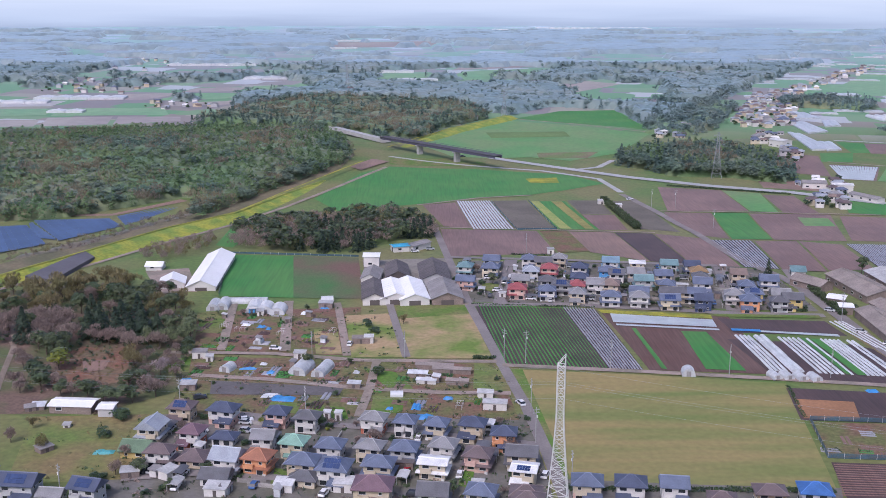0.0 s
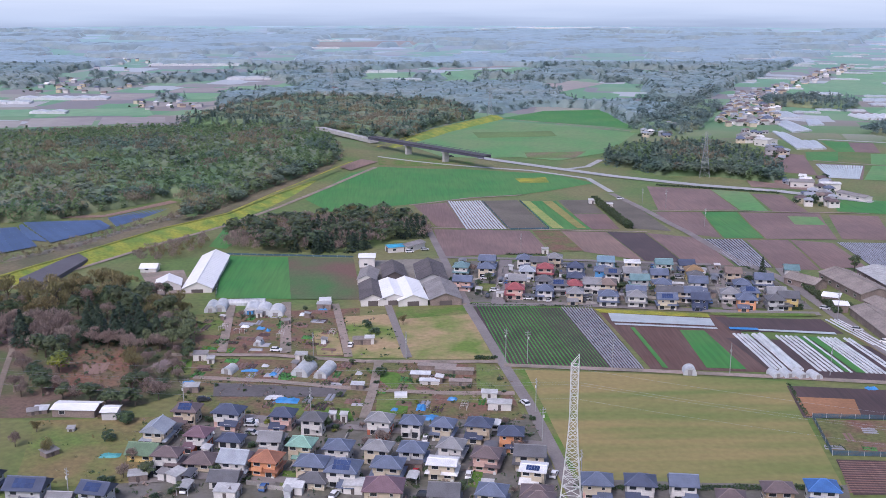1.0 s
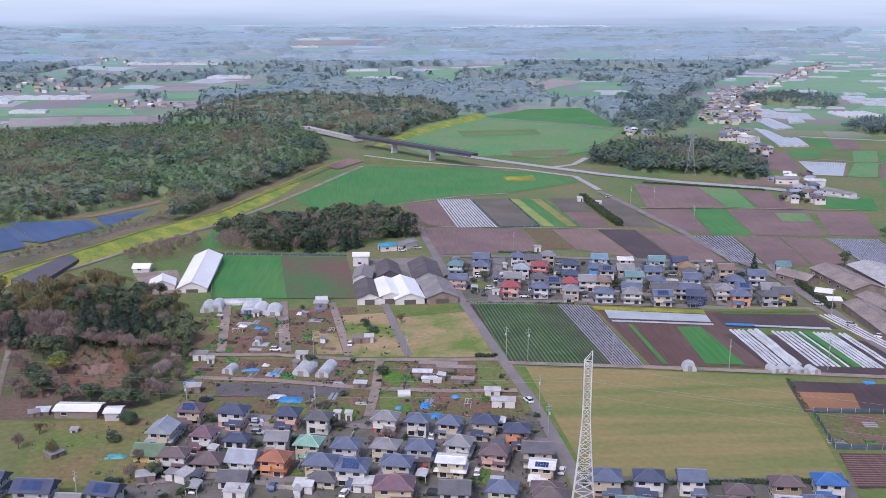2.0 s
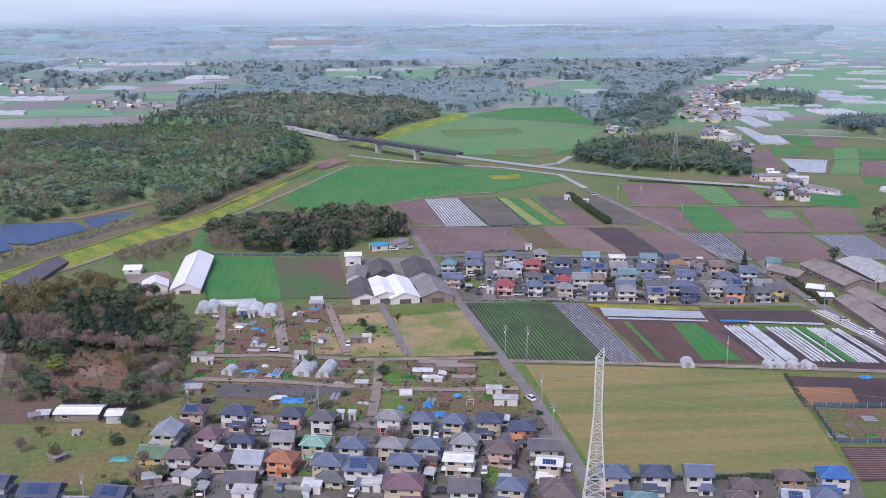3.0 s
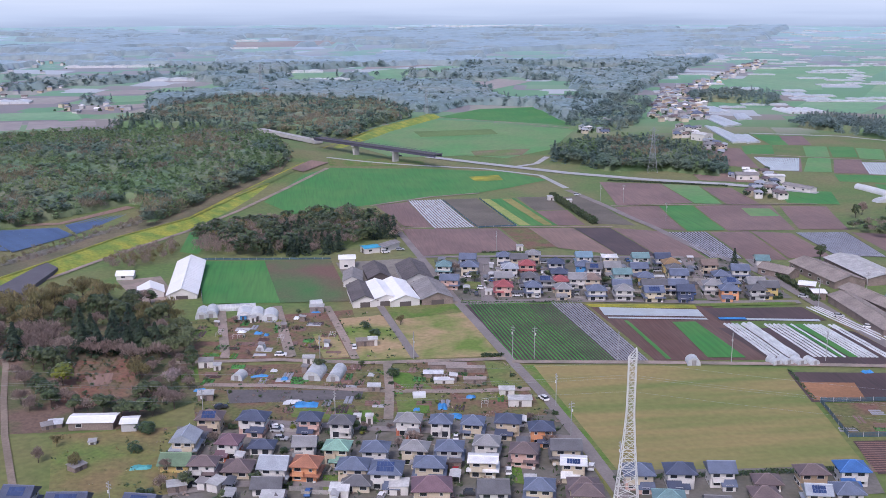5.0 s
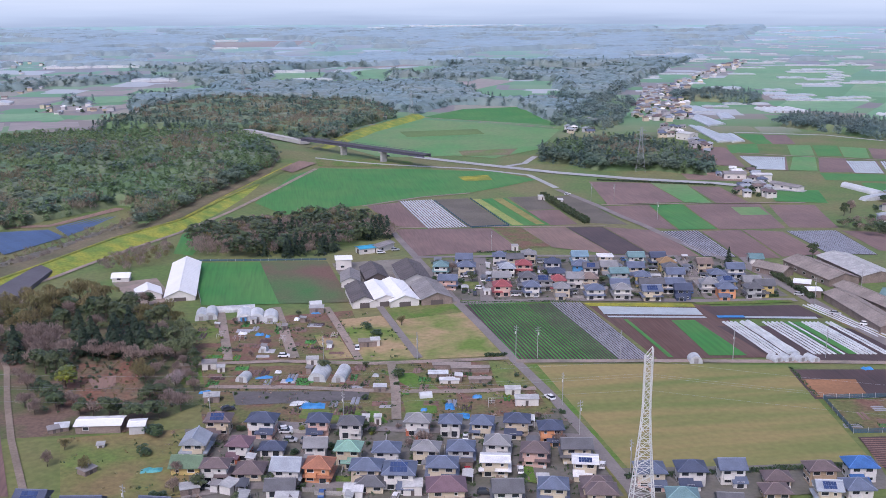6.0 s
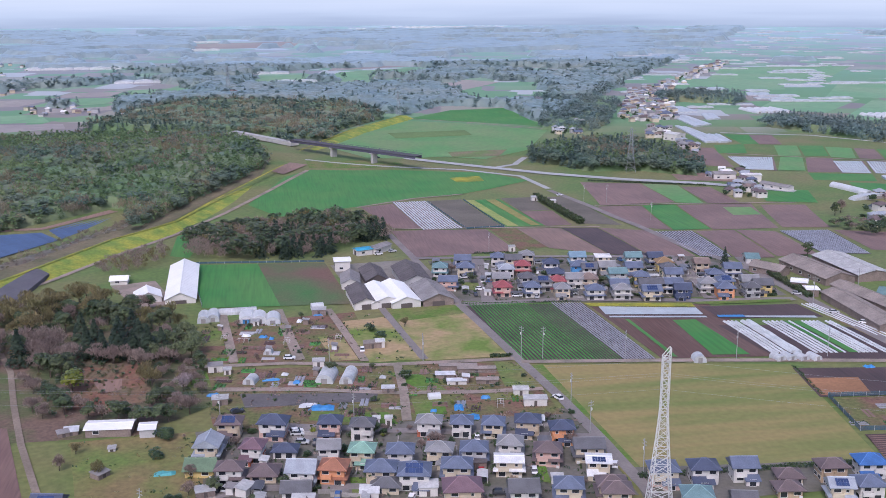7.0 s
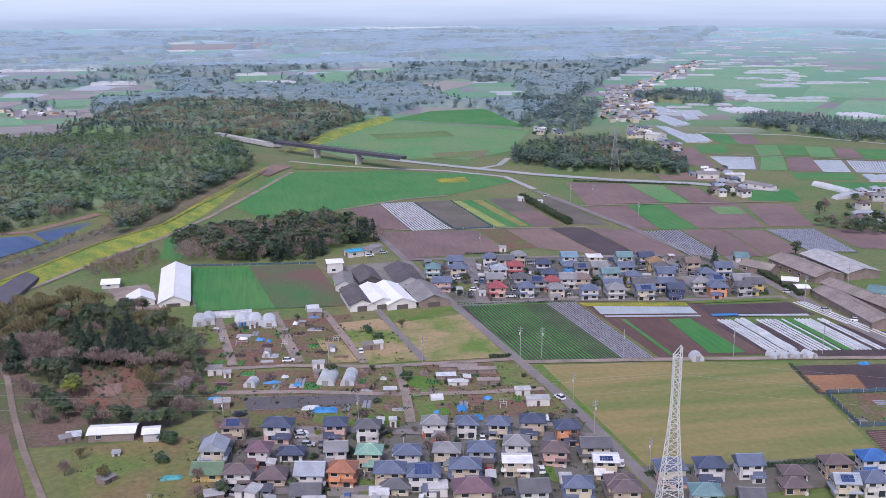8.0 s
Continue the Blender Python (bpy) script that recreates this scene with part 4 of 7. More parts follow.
# ---- bridge ----
def bridge(a, b):
    d = Vector((b[0] - a[0], b[1] - a[1]))
    L = d.length
    rot = math.degrees(math.atan2(d.y, d.x))
    z0 = lie((a[1] + b[1]) / 2)
    top = empty("road_bridge", *a, rot, z=z0, label="long girder road bridge on two concrete piers", category="bridge")
    deck = 12.0
    bm = bmesh.new()
    box(bm, -5, L + 5, -4.5, 4.5, deck - 0.4, deck)
    part("deck", bm, mat("dark_deck_asphalt", (0.085, 0.082, 0.095), 0.85, 0.15, 0.2, 1.5), top)
    for y in (-3.6, 3.6):
        bm = bmesh.new()
        box(bm, -5, L + 5, y - 0.3, y + 0.3, deck - 2.2, deck - 0.4)
        for k in range(int(L / 6)):
            box(bm, k * 6, k * 6 + 0.2, y - 0.45, y + 0.45, deck - 2.15, deck - 0.4)
        part("girder", bm, DARKSTEEL, top, "dark painted steel girder")
    for y in (-4.4, 4.4):
        bm = bmesh.new()
        box(bm, -5, L + 5, y - 0.08, y + 0.08, deck + 0.85, deck + 1.0)
        for k in range(int(L / 3)):
            box(bm, k * 3, k * 3 + 0.12, y - 0.06, y + 0.06, deck, deck + 0.9)
        part("railing", bm, DARKSTEEL, top)
    for s in (0.33, 0.68):
        bm = bmesh.new()
        x = L * s
        box(bm, x - 1.1, x + 1.1, -2.6, 2.6, -2, deck - 2.9)
        box(bm, x - 1.3, x + 1.3, -4.2, 4.2, deck - 2.9, deck - 2.2)
        part("pier", bm, CONCRETE, top)


bridge((-32.0, 881.0), (51.1, 781.6))
for pts in ([(-87.4, 996.5), (-30.9, 902.7)],):
    a, b = pts
    d = Vector((b[0] - a[0], b[1] - a[1]))
    t = empty("approach_road", *a, math.degrees(math.atan2(d.y, d.x)), label="raised concrete approach road to the bridge", category="road")
    bm = bmesh.new()
    box(bm, 0, d.length - 6, -4.5, 4.5, 3.0, 5.5)
    part("embankment", bm, CONCRETE, t)
    bm = bmesh.new()
    box(bm, 0, d.length - 6, -4.5, -4.3, 5.5, 6.4)
    part("parapet", bm, CONCRETE, t)


# ---- houses ----
ROOFS = {
    "slate blue": (0.125, 0.15, 0.215), "navy": (0.07, 0.085, 0.135), "dark grey": (0.12, 0.12, 0.13), "grey": (0.24, 0.24, 0.245), "pale grey": (0.33, 0.36, 0.40),
    "brown": (0.145, 0.11, 0.11), "maroon": (0.17, 0.105, 0.125), "green": (0.13, 0.20, 0.12), "mint green": (0.22, 0.38, 0.30), "teal": (0.15, 0.25, 0.26), "orange brown": (0.33, 0.145, 0.085),
    "white": (0.74, 0.74, 0.73), "red": (0.30, 0.085, 0.09), "bright blue": (0.05, 0.14, 0.36), "gold brown": (0.26, 0.17, 0.085), "sky blue": (0.18, 0.28, 0.35), "rust": (0.22, 0.165, 0.14),
}
WALLS = {
    "white": (0.60, 0.58, 0.55), "cream": (0.55, 0.48, 0.36), "beige": (0.50, 0.42, 0.31), "pink": (0.58, 0.39, 0.33), "orange": (0.62, 0.29, 0.145), "yellow": (0.56, 0.43, 0.17),
    "brick red": (0.42, 0.13, 0.075), "grey": (0.42, 0.42, 0.42), "tan": (0.40, 0.30, 0.20), "dark": (0.10, 0.085, 0.08), "blue": (0.05, 0.07, 0.14), "sky": (0.10, 0.32, 0.60),
}


def roof_mat(c):
    return mat("roof_tiles_" + c.replace(" ", "_"), ROOFS[c], 0.55, 0.2, 0.35, 4.0, 0.3)


def wall_mat(c):
    return mat("wall_render_" + c.replace(" ", "_"), WALLS[c], 0.85, 0.1, 0.3, 3.0)


def make_window(w, h):
    """A frame with a recessed middle, and the pane that sits in it."""
    def framed(glass):
        bm = bmesh.new()
        box(bm, -w / 2, w / 2, -0.1, 0.0, 0, h)
        bm.faces.ensure_lookup_table()
        bm.normal_update()
        front = min(bm.faces, key=lambda f: f.calc_center_median().y)
        bmesh.ops.inset_individual(bm, faces=[front], thickness=0.1, depth=-0.04)
        front.material_index = 1 if glass else 0
        me = bpy.data.meshes.new("window")
        bm.to_mesh(me)
        bm.free()
        me.materials.append(FRAMEW)
        if glass:
            me.materials.append(GLASS)
        return me
    bm = bmesh.new()
    box(bm, -w / 2 + 0.1, w / 2 - 0.1, -0.075, -0.055, 0.1, h - 0.1)
    pm = bpy.data.meshes.new("pane")
    bm.to_mesh(pm)
    bm.free()
    pm.materials.append(GLASS)
    return framed(False), pm, framed(True)


WINS = {"wide": make_window(1.9, 1.15), "tall": make_window(1.9, 1.9), "small": make_window(0.9, 0.9)}


def add_window(kind, parent, x, y, z, rot, pane=True):
    if not pane:
        return shared("window", WINS[kind][2], parent, pose(x, y, z, 0, 0, rot))
    me, pm, _ = WINS[kind]
    w = shared("window", me, parent, pose(x, y, z, 0, 0, rot))
    shared("pane", pm, w, Matrix())
    return w


def hip_roof(bm, w, d, z, rise, over, thick=0.22, hip=1.0):
    """Hip (1) to gable (0) roof over a plan w by d, the ridge along x."""
    W, D = w / 2 + over, d / 2 + over
    r = max(0.0, W - D * hip)
    e = [(-W, -D, z), (W, -D, z), (W, D, z), (-W, D, z)]
    top = [bm.verts.new(p) for p in e]
    low = [bm.verts.new((p[0] * 0.995, p[1] * 0.995, z - thick)) for p in e]
    if r < 0.05:
        a = bm.verts.new((0, 0, z + rise))
        for i in range(4):
            bm.faces.new((top[i], top[(i + 1) % 4], a))
    else:
        a, b = bm.verts.new((-r, 0, z + rise)), bm.verts.new((r, 0, z + rise))
        bm.faces.new((top[0], top[1], b, a))
        bm.faces.new((top[1], top[2], b))
        bm.faces.new((top[2], top[3], a, b))
        bm.faces.new((top[3], top[0], a))
    for i in range(4):
        j = (i + 1) % 4
        bm.faces.new((top[i], low[i], low[j], top[j]))
    bm.faces.new(low[::-1])
    return r


def roof_part(parent, w, d, z, rise, over, colour, hip, rot=0.0, x=0.0, y=0.0, ridge=True, name="roof"):
    bm = bmesh.new()
    r = hip_roof(bm, w, d, z, rise, over, hip=hip)
    ob = part(name, bm, roof_mat(colour), parent)
    ob.matrix_local = pose(x, y, 0, 0, 0, rot)
    if ridge:
        bm = bmesh.new()
        W, D = w / 2 + over, d / 2 + over
        if r > 0.05:
            bar(bm, (-r, 0, z + rise + 0.04), (r, 0, z + rise + 0.04), 0.16, 5)
        if hip > 0.3:
            for sx_, sy_ in ((-1, -1), (1, -1), (1, 1), (-1, 1)):
                bar(bm, (sx_ * W, sy_ * D, z + 0.05), (sx_ * max(r, 0.02), 0, z + rise + 0.04), 0.11, 4)
        part("ridge_tiles", bm, mat("ridge_tiles_" + colour.replace(" ", "_"), tuple(min(0.8, v * 1.5 + 0.03) for v in ROOFS[colour]), 0.6, 0.15, 0.5, 3.0), ob)
    return ob


HOUSE_N = [0]
PLOTS = []


def house(at, w, d, roof, wall, rot=-12.0, storeys=2, hip=1.0, wall2=None, solar=False, wing=None, pane=True, detail=True, group="village houses"):
    """A Japanese house: rendered walls, overhanging tiled roof, sliding windows, a lower wing and a porch."""
    HOUSE_N[0] += 1
    PLOTS.append((at, max(w, d) * 0.5))
    rnd = random.Random(HOUSE_N[0] * 7 + 3)
    kind = {1: "low", 2: "two-storey"}[storeys]
    shape = "hipped" if hip > 0.6 else "gabled"
    top = empty("house", at[0], at[1], rot, category="house", group=group)
    top["label"] = "%s house, %s %s roof, %s rendered walls" % (kind, roof, shape, wall)
    w, d, h1 = w * 0.69, d * 0.69, 2.35
    H = h1 * storeys
    if wall2 and storeys == 2:
        bm = bmesh.new()
        box(bm, -w / 2, w / 2, -d / 2, d / 2, 0, h1)
        part("lower_wall", bm, wall_mat(wall2), top)
        bm = bmesh.new()
        box(bm, -w / 2 - 0.03, w / 2 + 0.03, -d / 2 - 0.03, d / 2 + 0.03, h1, H)
        part("upper_wall", bm, wall_mat(wall), top)
    else:
        bm = bmesh.new()
        box(bm, -w / 2, w / 2, -d / 2, d / 2, 0, H)
        part("wall", bm, wall_mat(wall), top)
    if storeys == 2 and rnd.random() < 0.5:
        roof_part(top, max(w, d) + 1.0, min(w, d) + 1.0, h1 - 0.05, 1.3, 0.45, roof, 1.0, 0.0 if w >= d else 90.0, ridge=False, name="skirt_roof")
        wing = False
    rise = min(w, d) * 0.34
    long_x = w >= d
    rr = 0.0 if long_x else 90.0
    rw, rd = (w, d) if long_x else (d, w)
    if roof == "white":
        rise *= 0.35
    if hip < 0.6:
        e = rw / 2 - 0.02
        for s in (-1, 1):
            bm = bmesh.new()
            v = [bm.verts.new(p) for p in ((s * e, -rd / 2, H - 0.25), (s * e, rd / 2, H - 0.25), (s * e, 0, H - 0.25 + rise * 0.93))]
            u = [bm.verts.new((p.co.x - s * 0.2, p.co.y, p.co.z)) for p in v]
            bm.faces.new(v)
            bm.faces.new(u[::-1])
            for i in range(3):
                bm.faces.new((v[i], u[i], u[(i + 1) % 3], v[(i + 1) % 3]))
            g = part("gable", bm, wall_mat(wall), top)
            g.matrix_local = pose(0, 0, 0, 0, 0, rr)
    r = roof_part(top, rw, rd, H, rise, 0.72, roof, hip, rr)
    if solar:
        n, reach = 5, rd / 2 + 0.72
        bm = bmesh.new()
        slab(bm, [(0, -0.8 * reach, rise * 0.2 + 0.14), (rw * 0.57 / n, -0.8 * reach, rise * 0.2 + 0.14), (rw * 0.57 / n, -0.5 * reach, rise * 0.5 + 0.14), (0, -0.5 * reach, rise * 0.5 + 0.14)], 0.05)
        first = part("solar_panel", bm, SOLAR, r, "dark blue solar panel")
        for k in range(n):
            for j in range(2):
                sp = first if k + j == 0 else shared("solar_panel", first.data, r, Matrix())
                sp.matrix_local = pose(-rw * 0.3 + k * rw * 0.6 / n, j * 0.33 * reach, H + j * 0.33 * rise)
    # windows on the walls that face the lanes
    for f in range(storeys):
        z = 0.9 + f * h1
        n = 2 if w < 10 else 3
        for k in range(n):
            x = (k + 0.5) / n * w - w / 2 + rnd.uniform(-0.3, 0.3)
            kind_ = "tall" if f == 0 and rnd.random() < 0.5 else ("wide" if rnd.random() < 0.75 else "small")
            add_window(kind_, top, x, -d / 2 - 0.04, z - (0.6 if kind_ == "tall" else 0), 0, pane)
        if detail:
            for k in range(2):
                y = (k + 0.5) / 2 * d - d / 2
                if at[0] > -85:
                    add_window("small" if rnd.random() < 0.5 else "wide", top, -w / 2 - 0.04, y, z, -90, pane)
                if at[0] < 15:
                    add_window("small" if rnd.random() < 0.6 else "wide", top, w / 2 + 0.04, y, z, 90, pane)
    side = rnd.choice((-1, 1))
    if wing is None:
        wing = rnd.random() < 0.75
    if wing and storeys == 2:
        ww, wd = w * rnd.uniform(0.5, 0.75), rnd.uniform(1.8, 2.8)
        x = side * (w - ww) / 2
        bm = bmesh.new()
        box(bm, x - ww / 2, x + ww / 2, -d / 2 - wd, -d / 2 - 0.02, 0, h1 - 0.5)
        wg = part("wing", bm, wall_mat(wall2 or wall), top)
        bm = bmesh.new()
        y0, y1 = -d / 2 - wd - 0.5, -d / 2 - 0.05
        slab(bm, [(x - ww / 2 - 0.4, y0, h1 - 0.5), (x + ww / 2 + 0.4, y0, h1 - 0.5), (x + ww / 2 + 0.4, y1, h1 + 0.35), (x - ww / 2 - 0.4, y1, h1 + 0.35)], 0.18)
        part("wing_roof", bm, roof_mat(roof), wg)
        add_window("tall", top, x, -d / 2 - wd - 0.03, 0.25, 0, pane)
    if storeys == 2 and detail:
        x = -side * w * 0.22
        bm = bmesh.new()
        bw = 2.8
        box(bm, x - bw / 2, x + bw / 2, -d / 2 - 1.1, -d / 2 - 0.02, h1 - 0.15, h1)
        box(bm, x - bw / 2, x + bw / 2, -d / 2 - 1.1, -d / 2 - 1.02, h1, h1 + 0.95)
        for s in (-1, 1):
            box(bm, x + s * bw / 2 - 0.05, x + s * bw / 2 + 0.05, -d / 2 - 1.02, -d / 2 - 0.02, h1, h1 + 0.95)
        part("balcony", bm, wall_mat(wall), top)
    if detail:
        bm = bmesh.new()
        box(bm, side * w * 0.42 - 0.4, side * w * 0.42 + 0.4, -d / 2 - 0.45, -d / 2 - 0.1, 0, 0.75)
        part("air_conditioner", bm, FRAMEW, top)
    return top


# the village by the pylon
def village_house(p, w, d, roof, wall, st, hip, wall2, solar):
    turn = random.Random(int(p[0] * 7 + p[1])).uniform(-5, 5)
    house((p[0] - 0.5, p[1] + 3.0), w, d, roof, wall, -11.0 + turn, st, 1.0 if hip else 0.02, wall2, solar)


village_house((-105.2, 242.5), 13, 9, "navy", "grey", 2, 0, None, True)
village_house((-74.9, 291.0), 9.5, 8, "brown", "beige", 2, 1, None, True)
village_house((-62.2, 289.0), 11, 8, "navy", "white", 2, 1, "pink", False)
village_house((-80.4, 276.9), 9, 10, "pale grey", "cream", 2, 0, None, False)
village_house((-68.1, 273.2), 8, 8, "maroon", "white", 2, 1, "brick red", False)
village_house((-59.3, 274.0), 9, 6.5, "navy", "white", 1, 1, None, False)
village_house((-47.4, 268.9), 8, 7.5, "grey", "white", 2, 0, None, False)
village_house((-82.0, 267.0), 11, 9, "green", "yellow", 1, 0, None, False)
village_house((-74.1, 260.3), 9.5, 7, "brown", "white", 2, 1, None, False)
village_house((-65.2, 260.9), 10, 9, "brown", "beige", 1, 1, None, False)
village_house((-55.4, 256.4), 10, 9.5, "pale grey", "white", 2, 0, None, False)
village_house((-47.0, 256.2), 9.5, 8.5, "orange brown", "orange", 2, 1, None, False)
village_house((-57.2, 249.7), 10, 8, "dark grey", "white", 1, 0, None, False)
village_house((-87.4, 239.8), 10, 8, "navy", "grey", 2, 0, None, True)
village_house((-96.5, 240.1), 8, 6, "grey", "white", 1, 0, None, False)
village_house((-45.8, 286.2), 8.5, 7.5, "navy", "pink", 2, 1, None, False)
village_house((-38.6, 265.4), 9, 7.5, "mint green", "beige", 2, 1, None, False)
village_house((-36.7, 282.6), 9, 7.5, "dark grey", "white", 2, 1, None, False)
village_house((-28.3, 263.0), 9.5, 8, "slate blue", "white", 2, 1, None, False)
village_house((-34.8, 253.2), 10.5, 8.5, "slate blue", "beige", 2, 1, None, False)
village_house((-17.3, 281.4), 9.5, 7.5, "grey", "white", 2, 1, "brick red", False)
village_house((-8.0, 279.2), 8, 7.5, "slate blue", "white", 2, 1, None, False)
village_house((1.0, 277.0), 8, 7.5, "slate blue", "cream", 2, 1, None, False)
village_house((11.3, 276.8), 9.5, 7.5, "navy", "beige", 2, 1, None, False)
village_house((19.7, 270.3), 9, 7.5, "navy", "orange", 2, 1, None, False)
village_house((-17.5, 262.1), 9.5, 7.5, "grey", "cream", 2, 1, None, False)
village_house((-8.1, 260.8), 9.5, 8, "slate blue", "grey", 2, 1, "white", False)
village_house((2.6, 262.8), 9, 8, "grey", "white", 2, 1, None, False)
village_house((-14.7, 251.5), 10.5, 8, "slate blue", "cream", 2, 1, None, False)
village_house((-0.3, 252.1), 10, 7, "white", "cream", 2, 0, None, False)
village_house((-26.3, 249.8), 11, 10, "slate blue", "white", 2, 1, None, True)
village_house((11.7, 256.5), 9.5, 8, "brown", "pink", 2, 1, None, False)
village_house((23.5, 257.0), 11, 8, "dark grey", "cream", 2, 0, None, False)
village_house((23.3, 247.6), 8.5, 7.5, "white", "cream", 2, 0, None, True)
village_house((-15.7, 238.8), 13, 10, "maroon", "beige", 2, 1, None, False)
village_house((-0.6, 235.3), 10, 9, "dark grey", "white", 2, 0, None, False)
village_house((11.3, 235.1), 9.5, 8, "slate blue", "cream", 2, 1, None, False)
village_house((22.3, 233.9), 10, 8, "brown", "beige", 2, 1, None, False)
village_house((-34.1, 248.2), 10, 7, "dark grey", "cream", 1, 1, None, False)
village_house((38.5, 239.8), 10, 8.5, "slate blue", "cream", 2, 1, "pink", False)
village_house((49.4, 238.9), 10, 8, "navy", "white", 2, 1, None, False)
village_house((60.2, 238.1), 9, 8, "slate blue", "white", 2, 0, None, False)
village_house((71.5, 234.5), 9, 7, "brown", "beige", 1, 1, None, False)
village_house((83.1, 233.7), 10, 7, "brown", "tan", 2, 1, None, False)
village_house((94.5, 234.1), 10, 8, "bright blue", "white", 2, 1, None, False)
village_house((41.5, 224.6), 10, 8, "teal", "white", 2, 1, None, False)
village_house((79.3, 222.8), 8, 7, "pale grey", "cream", 2, 0, None, True)
village_house((54.1, 224.6), 8, 7, "dark grey", "white", 1, 0, None, False)
village_house((22.4, 230.4), 10, 8, "brown", "beige", 2, 1, None, False)
village_house((67.8, 227.9), 9, 7, "brown", "tan", 1, 1, None, False)
village_house((87.1, 222.5), 9, 8, "slate blue", "white", 2, 1, None, False)
village_house((-118.0, 248.4), 10, 8, "navy", "grey", 2, 0, None, True)

# the housing rows beyond the crops
def row_house(p, roof, wall):
    r_ = random.Random(int(p[0] * 10))
    house(p, r_.uniform(8.6, 10.6), r_.uniform(7.8, 9), roof, wall, -9.0 + r_.uniform(-4, 4), 2, 1.0 if r_.random() < 0.65 else 0.02, None, r_.random() < 0.12, pane=False, detail=r_.random() < 0.6, group="housing rows")


row_house((16.2, 461.9), "teal", "white")
row_house((29.2, 474.1), "slate blue", "white")
row_house((27.7, 459.3), "slate blue", "cream")
row_house((15.3, 436.3), "slate blue", "pink")
row_house((46.9, 476.1), "slate blue", "white")
row_house((45.4, 453.0), "pale grey", "white")
row_house((61.4, 477.8), "grey", "beige")
row_house((54.2, 457.8), "red", "pink")
row_house((36.5, 422.5), "red", "pink")
row_house((39.2, 437.1), "grey", "cream")
row_house((48.8, 419.7), "slate blue", "white")
row_house((50.7, 435.5), "dark grey", "grey")
row_house((68.3, 459.2), "navy", "white")
row_house((65.4, 440.7), "navy", "white")
row_house((62.4, 427.7), "red", "beige")
row_house((60.8, 415.2), "grey", "beige")
row_house((84.3, 470.0), "sky blue", "white")
row_house((79.7, 452.0), "slate blue", "sky")
row_house((96.2, 467.3), "white", "cream")
row_house((76.7, 428.6), "rust", "cream")
row_house((73.8, 410.5), "slate blue", "white")
row_house((92.5, 435.6), "teal", "grey")
row_house((86.6, 416.3), "slate blue", "grey")
row_house((85.2, 409.0), "grey", "white")
row_house((110.2, 464.1), "teal", "white")
row_house((103.1, 444.4), "slate blue", "cream")
row_house((100.9, 428.3), "slate blue", "yellow")
row_house((98.9, 414.6), "dark grey", "cream")
row_house((96.7, 404.7), "slate blue", "cream")
row_house((120.2, 461.8), "navy", "white")
row_house((120.5, 450.8), "gold brown", "yellow")
row_house((116.7, 430.1), "slate blue", "white")
row_house((118.6, 440.8), "dark grey", "cream")
row_house((109.9, 414.1), "slate blue", "white")
row_house((110.4, 404.5), "navy", "blue")
row_house((136.8, 445.9), "rust", "beige")
row_house((134.5, 426.1), "slate blue", "white")
row_house((146.8, 434.4), "slate blue", "white")
row_house((134.0, 413.8), "slate blue", "yellow")
row_house((129.0, 403.2), "slate blue", "orange")
row_house((144.2, 411.5), "grey", "cream")
row_house((147.0, 405.1), "dark grey", "yellow")
row_house((140.3, 401.6), "dark grey", "grey")
row_house((125.1, 411.8), "grey", "white")
row_house((91.6, 448.1), "grey", "beige")
row_house((82.9, 446.7), "dark grey", "white")
row_house((55.8, 428.0), "dark grey", "grey")
row_house((70.6, 429.8), "grey", "white")
row_house((53.0, 470.6), "dark grey", "cream")
row_house((104.4, 415.2), "dark grey", "beige")


# ---- barns, sheds, greenhouses ----
def barn(a, b, width, roof, wall, h=3.2, rise=1.6, label="", name="barn", over=0.5, openings=True):
    """A long gabled shed whose ridge runs from a to b."""
    d = Vector((b[0] - a[0], b[1] - a[1]))
    c = mix2(a, b, 0.5)
    top = empty(name, *c, math.degrees(math.atan2(d.y, d.x)), label=label, category=name.replace("_", " "), group="farm buildings")
    L = d.length
    bm = bmesh.new()
    box(bm, -L / 2, L / 2, -width / 2, width / 2, 0, h)
    for s in (-1, 1):
        v = [bm.verts.new(p) for p in ((s * L / 2, -width / 2, h), (s * L / 2, width / 2, h), (s * L / 2, 0, h + rise))]
        bm.faces.new(v)
    part("wall", bm, wall, top)
    bm = bmesh.new()
    W = width / 2 + over
    for s in (-1, 1):
        z0 = h - rise * over / (width / 2) + 0.12
        slab(bm, [(-L / 2 - over, s * W, z0), (L / 2 + over, s * W, z0), (L / 2 + over, 0, h + rise + 0.12), (-L / 2 - over, 0, h + rise + 0.12)][::s], 0.12)
    r = part("roof", bm, roof, top)
    bm = bmesh.new()
    n = max(2, int(L / 2.4))
    for k in range(n + 1):
        x = -L / 2 - over + (L + 2 * over) * k / n
        for s in (-1, 1):
            bar(bm, (x, s * W, h - rise * over / (width / 2) + 0.16), (x, 0, h + rise + 0.16), 0.05)
    part("roof_seams", bm, roof, r)["kind"] = "stuff"
    bm = bmesh.new()
    bar(bm, (-L / 2 - over, 0, h + rise + 0.2), (L / 2 + over, 0, h + rise + 0.2), 0.14, 5)
    part("ridge_cap", bm, roof, r)
    if openings:
        for k in range(max(1, int(L / 7))):
            x = -L / 2 + 3 + k * 7
            if x < L / 2 - 2:
                add_window("wide", top, x, -width / 2 - 0.04, 1.1, 0)
        bm = bmesh.new()
        box(bm, -L / 2 - 0.06, -L / 2, -width * 0.2, width * 0.2, 0, h * 0.8)
        part("door", bm, wall_mat("dark"), top)
    return top


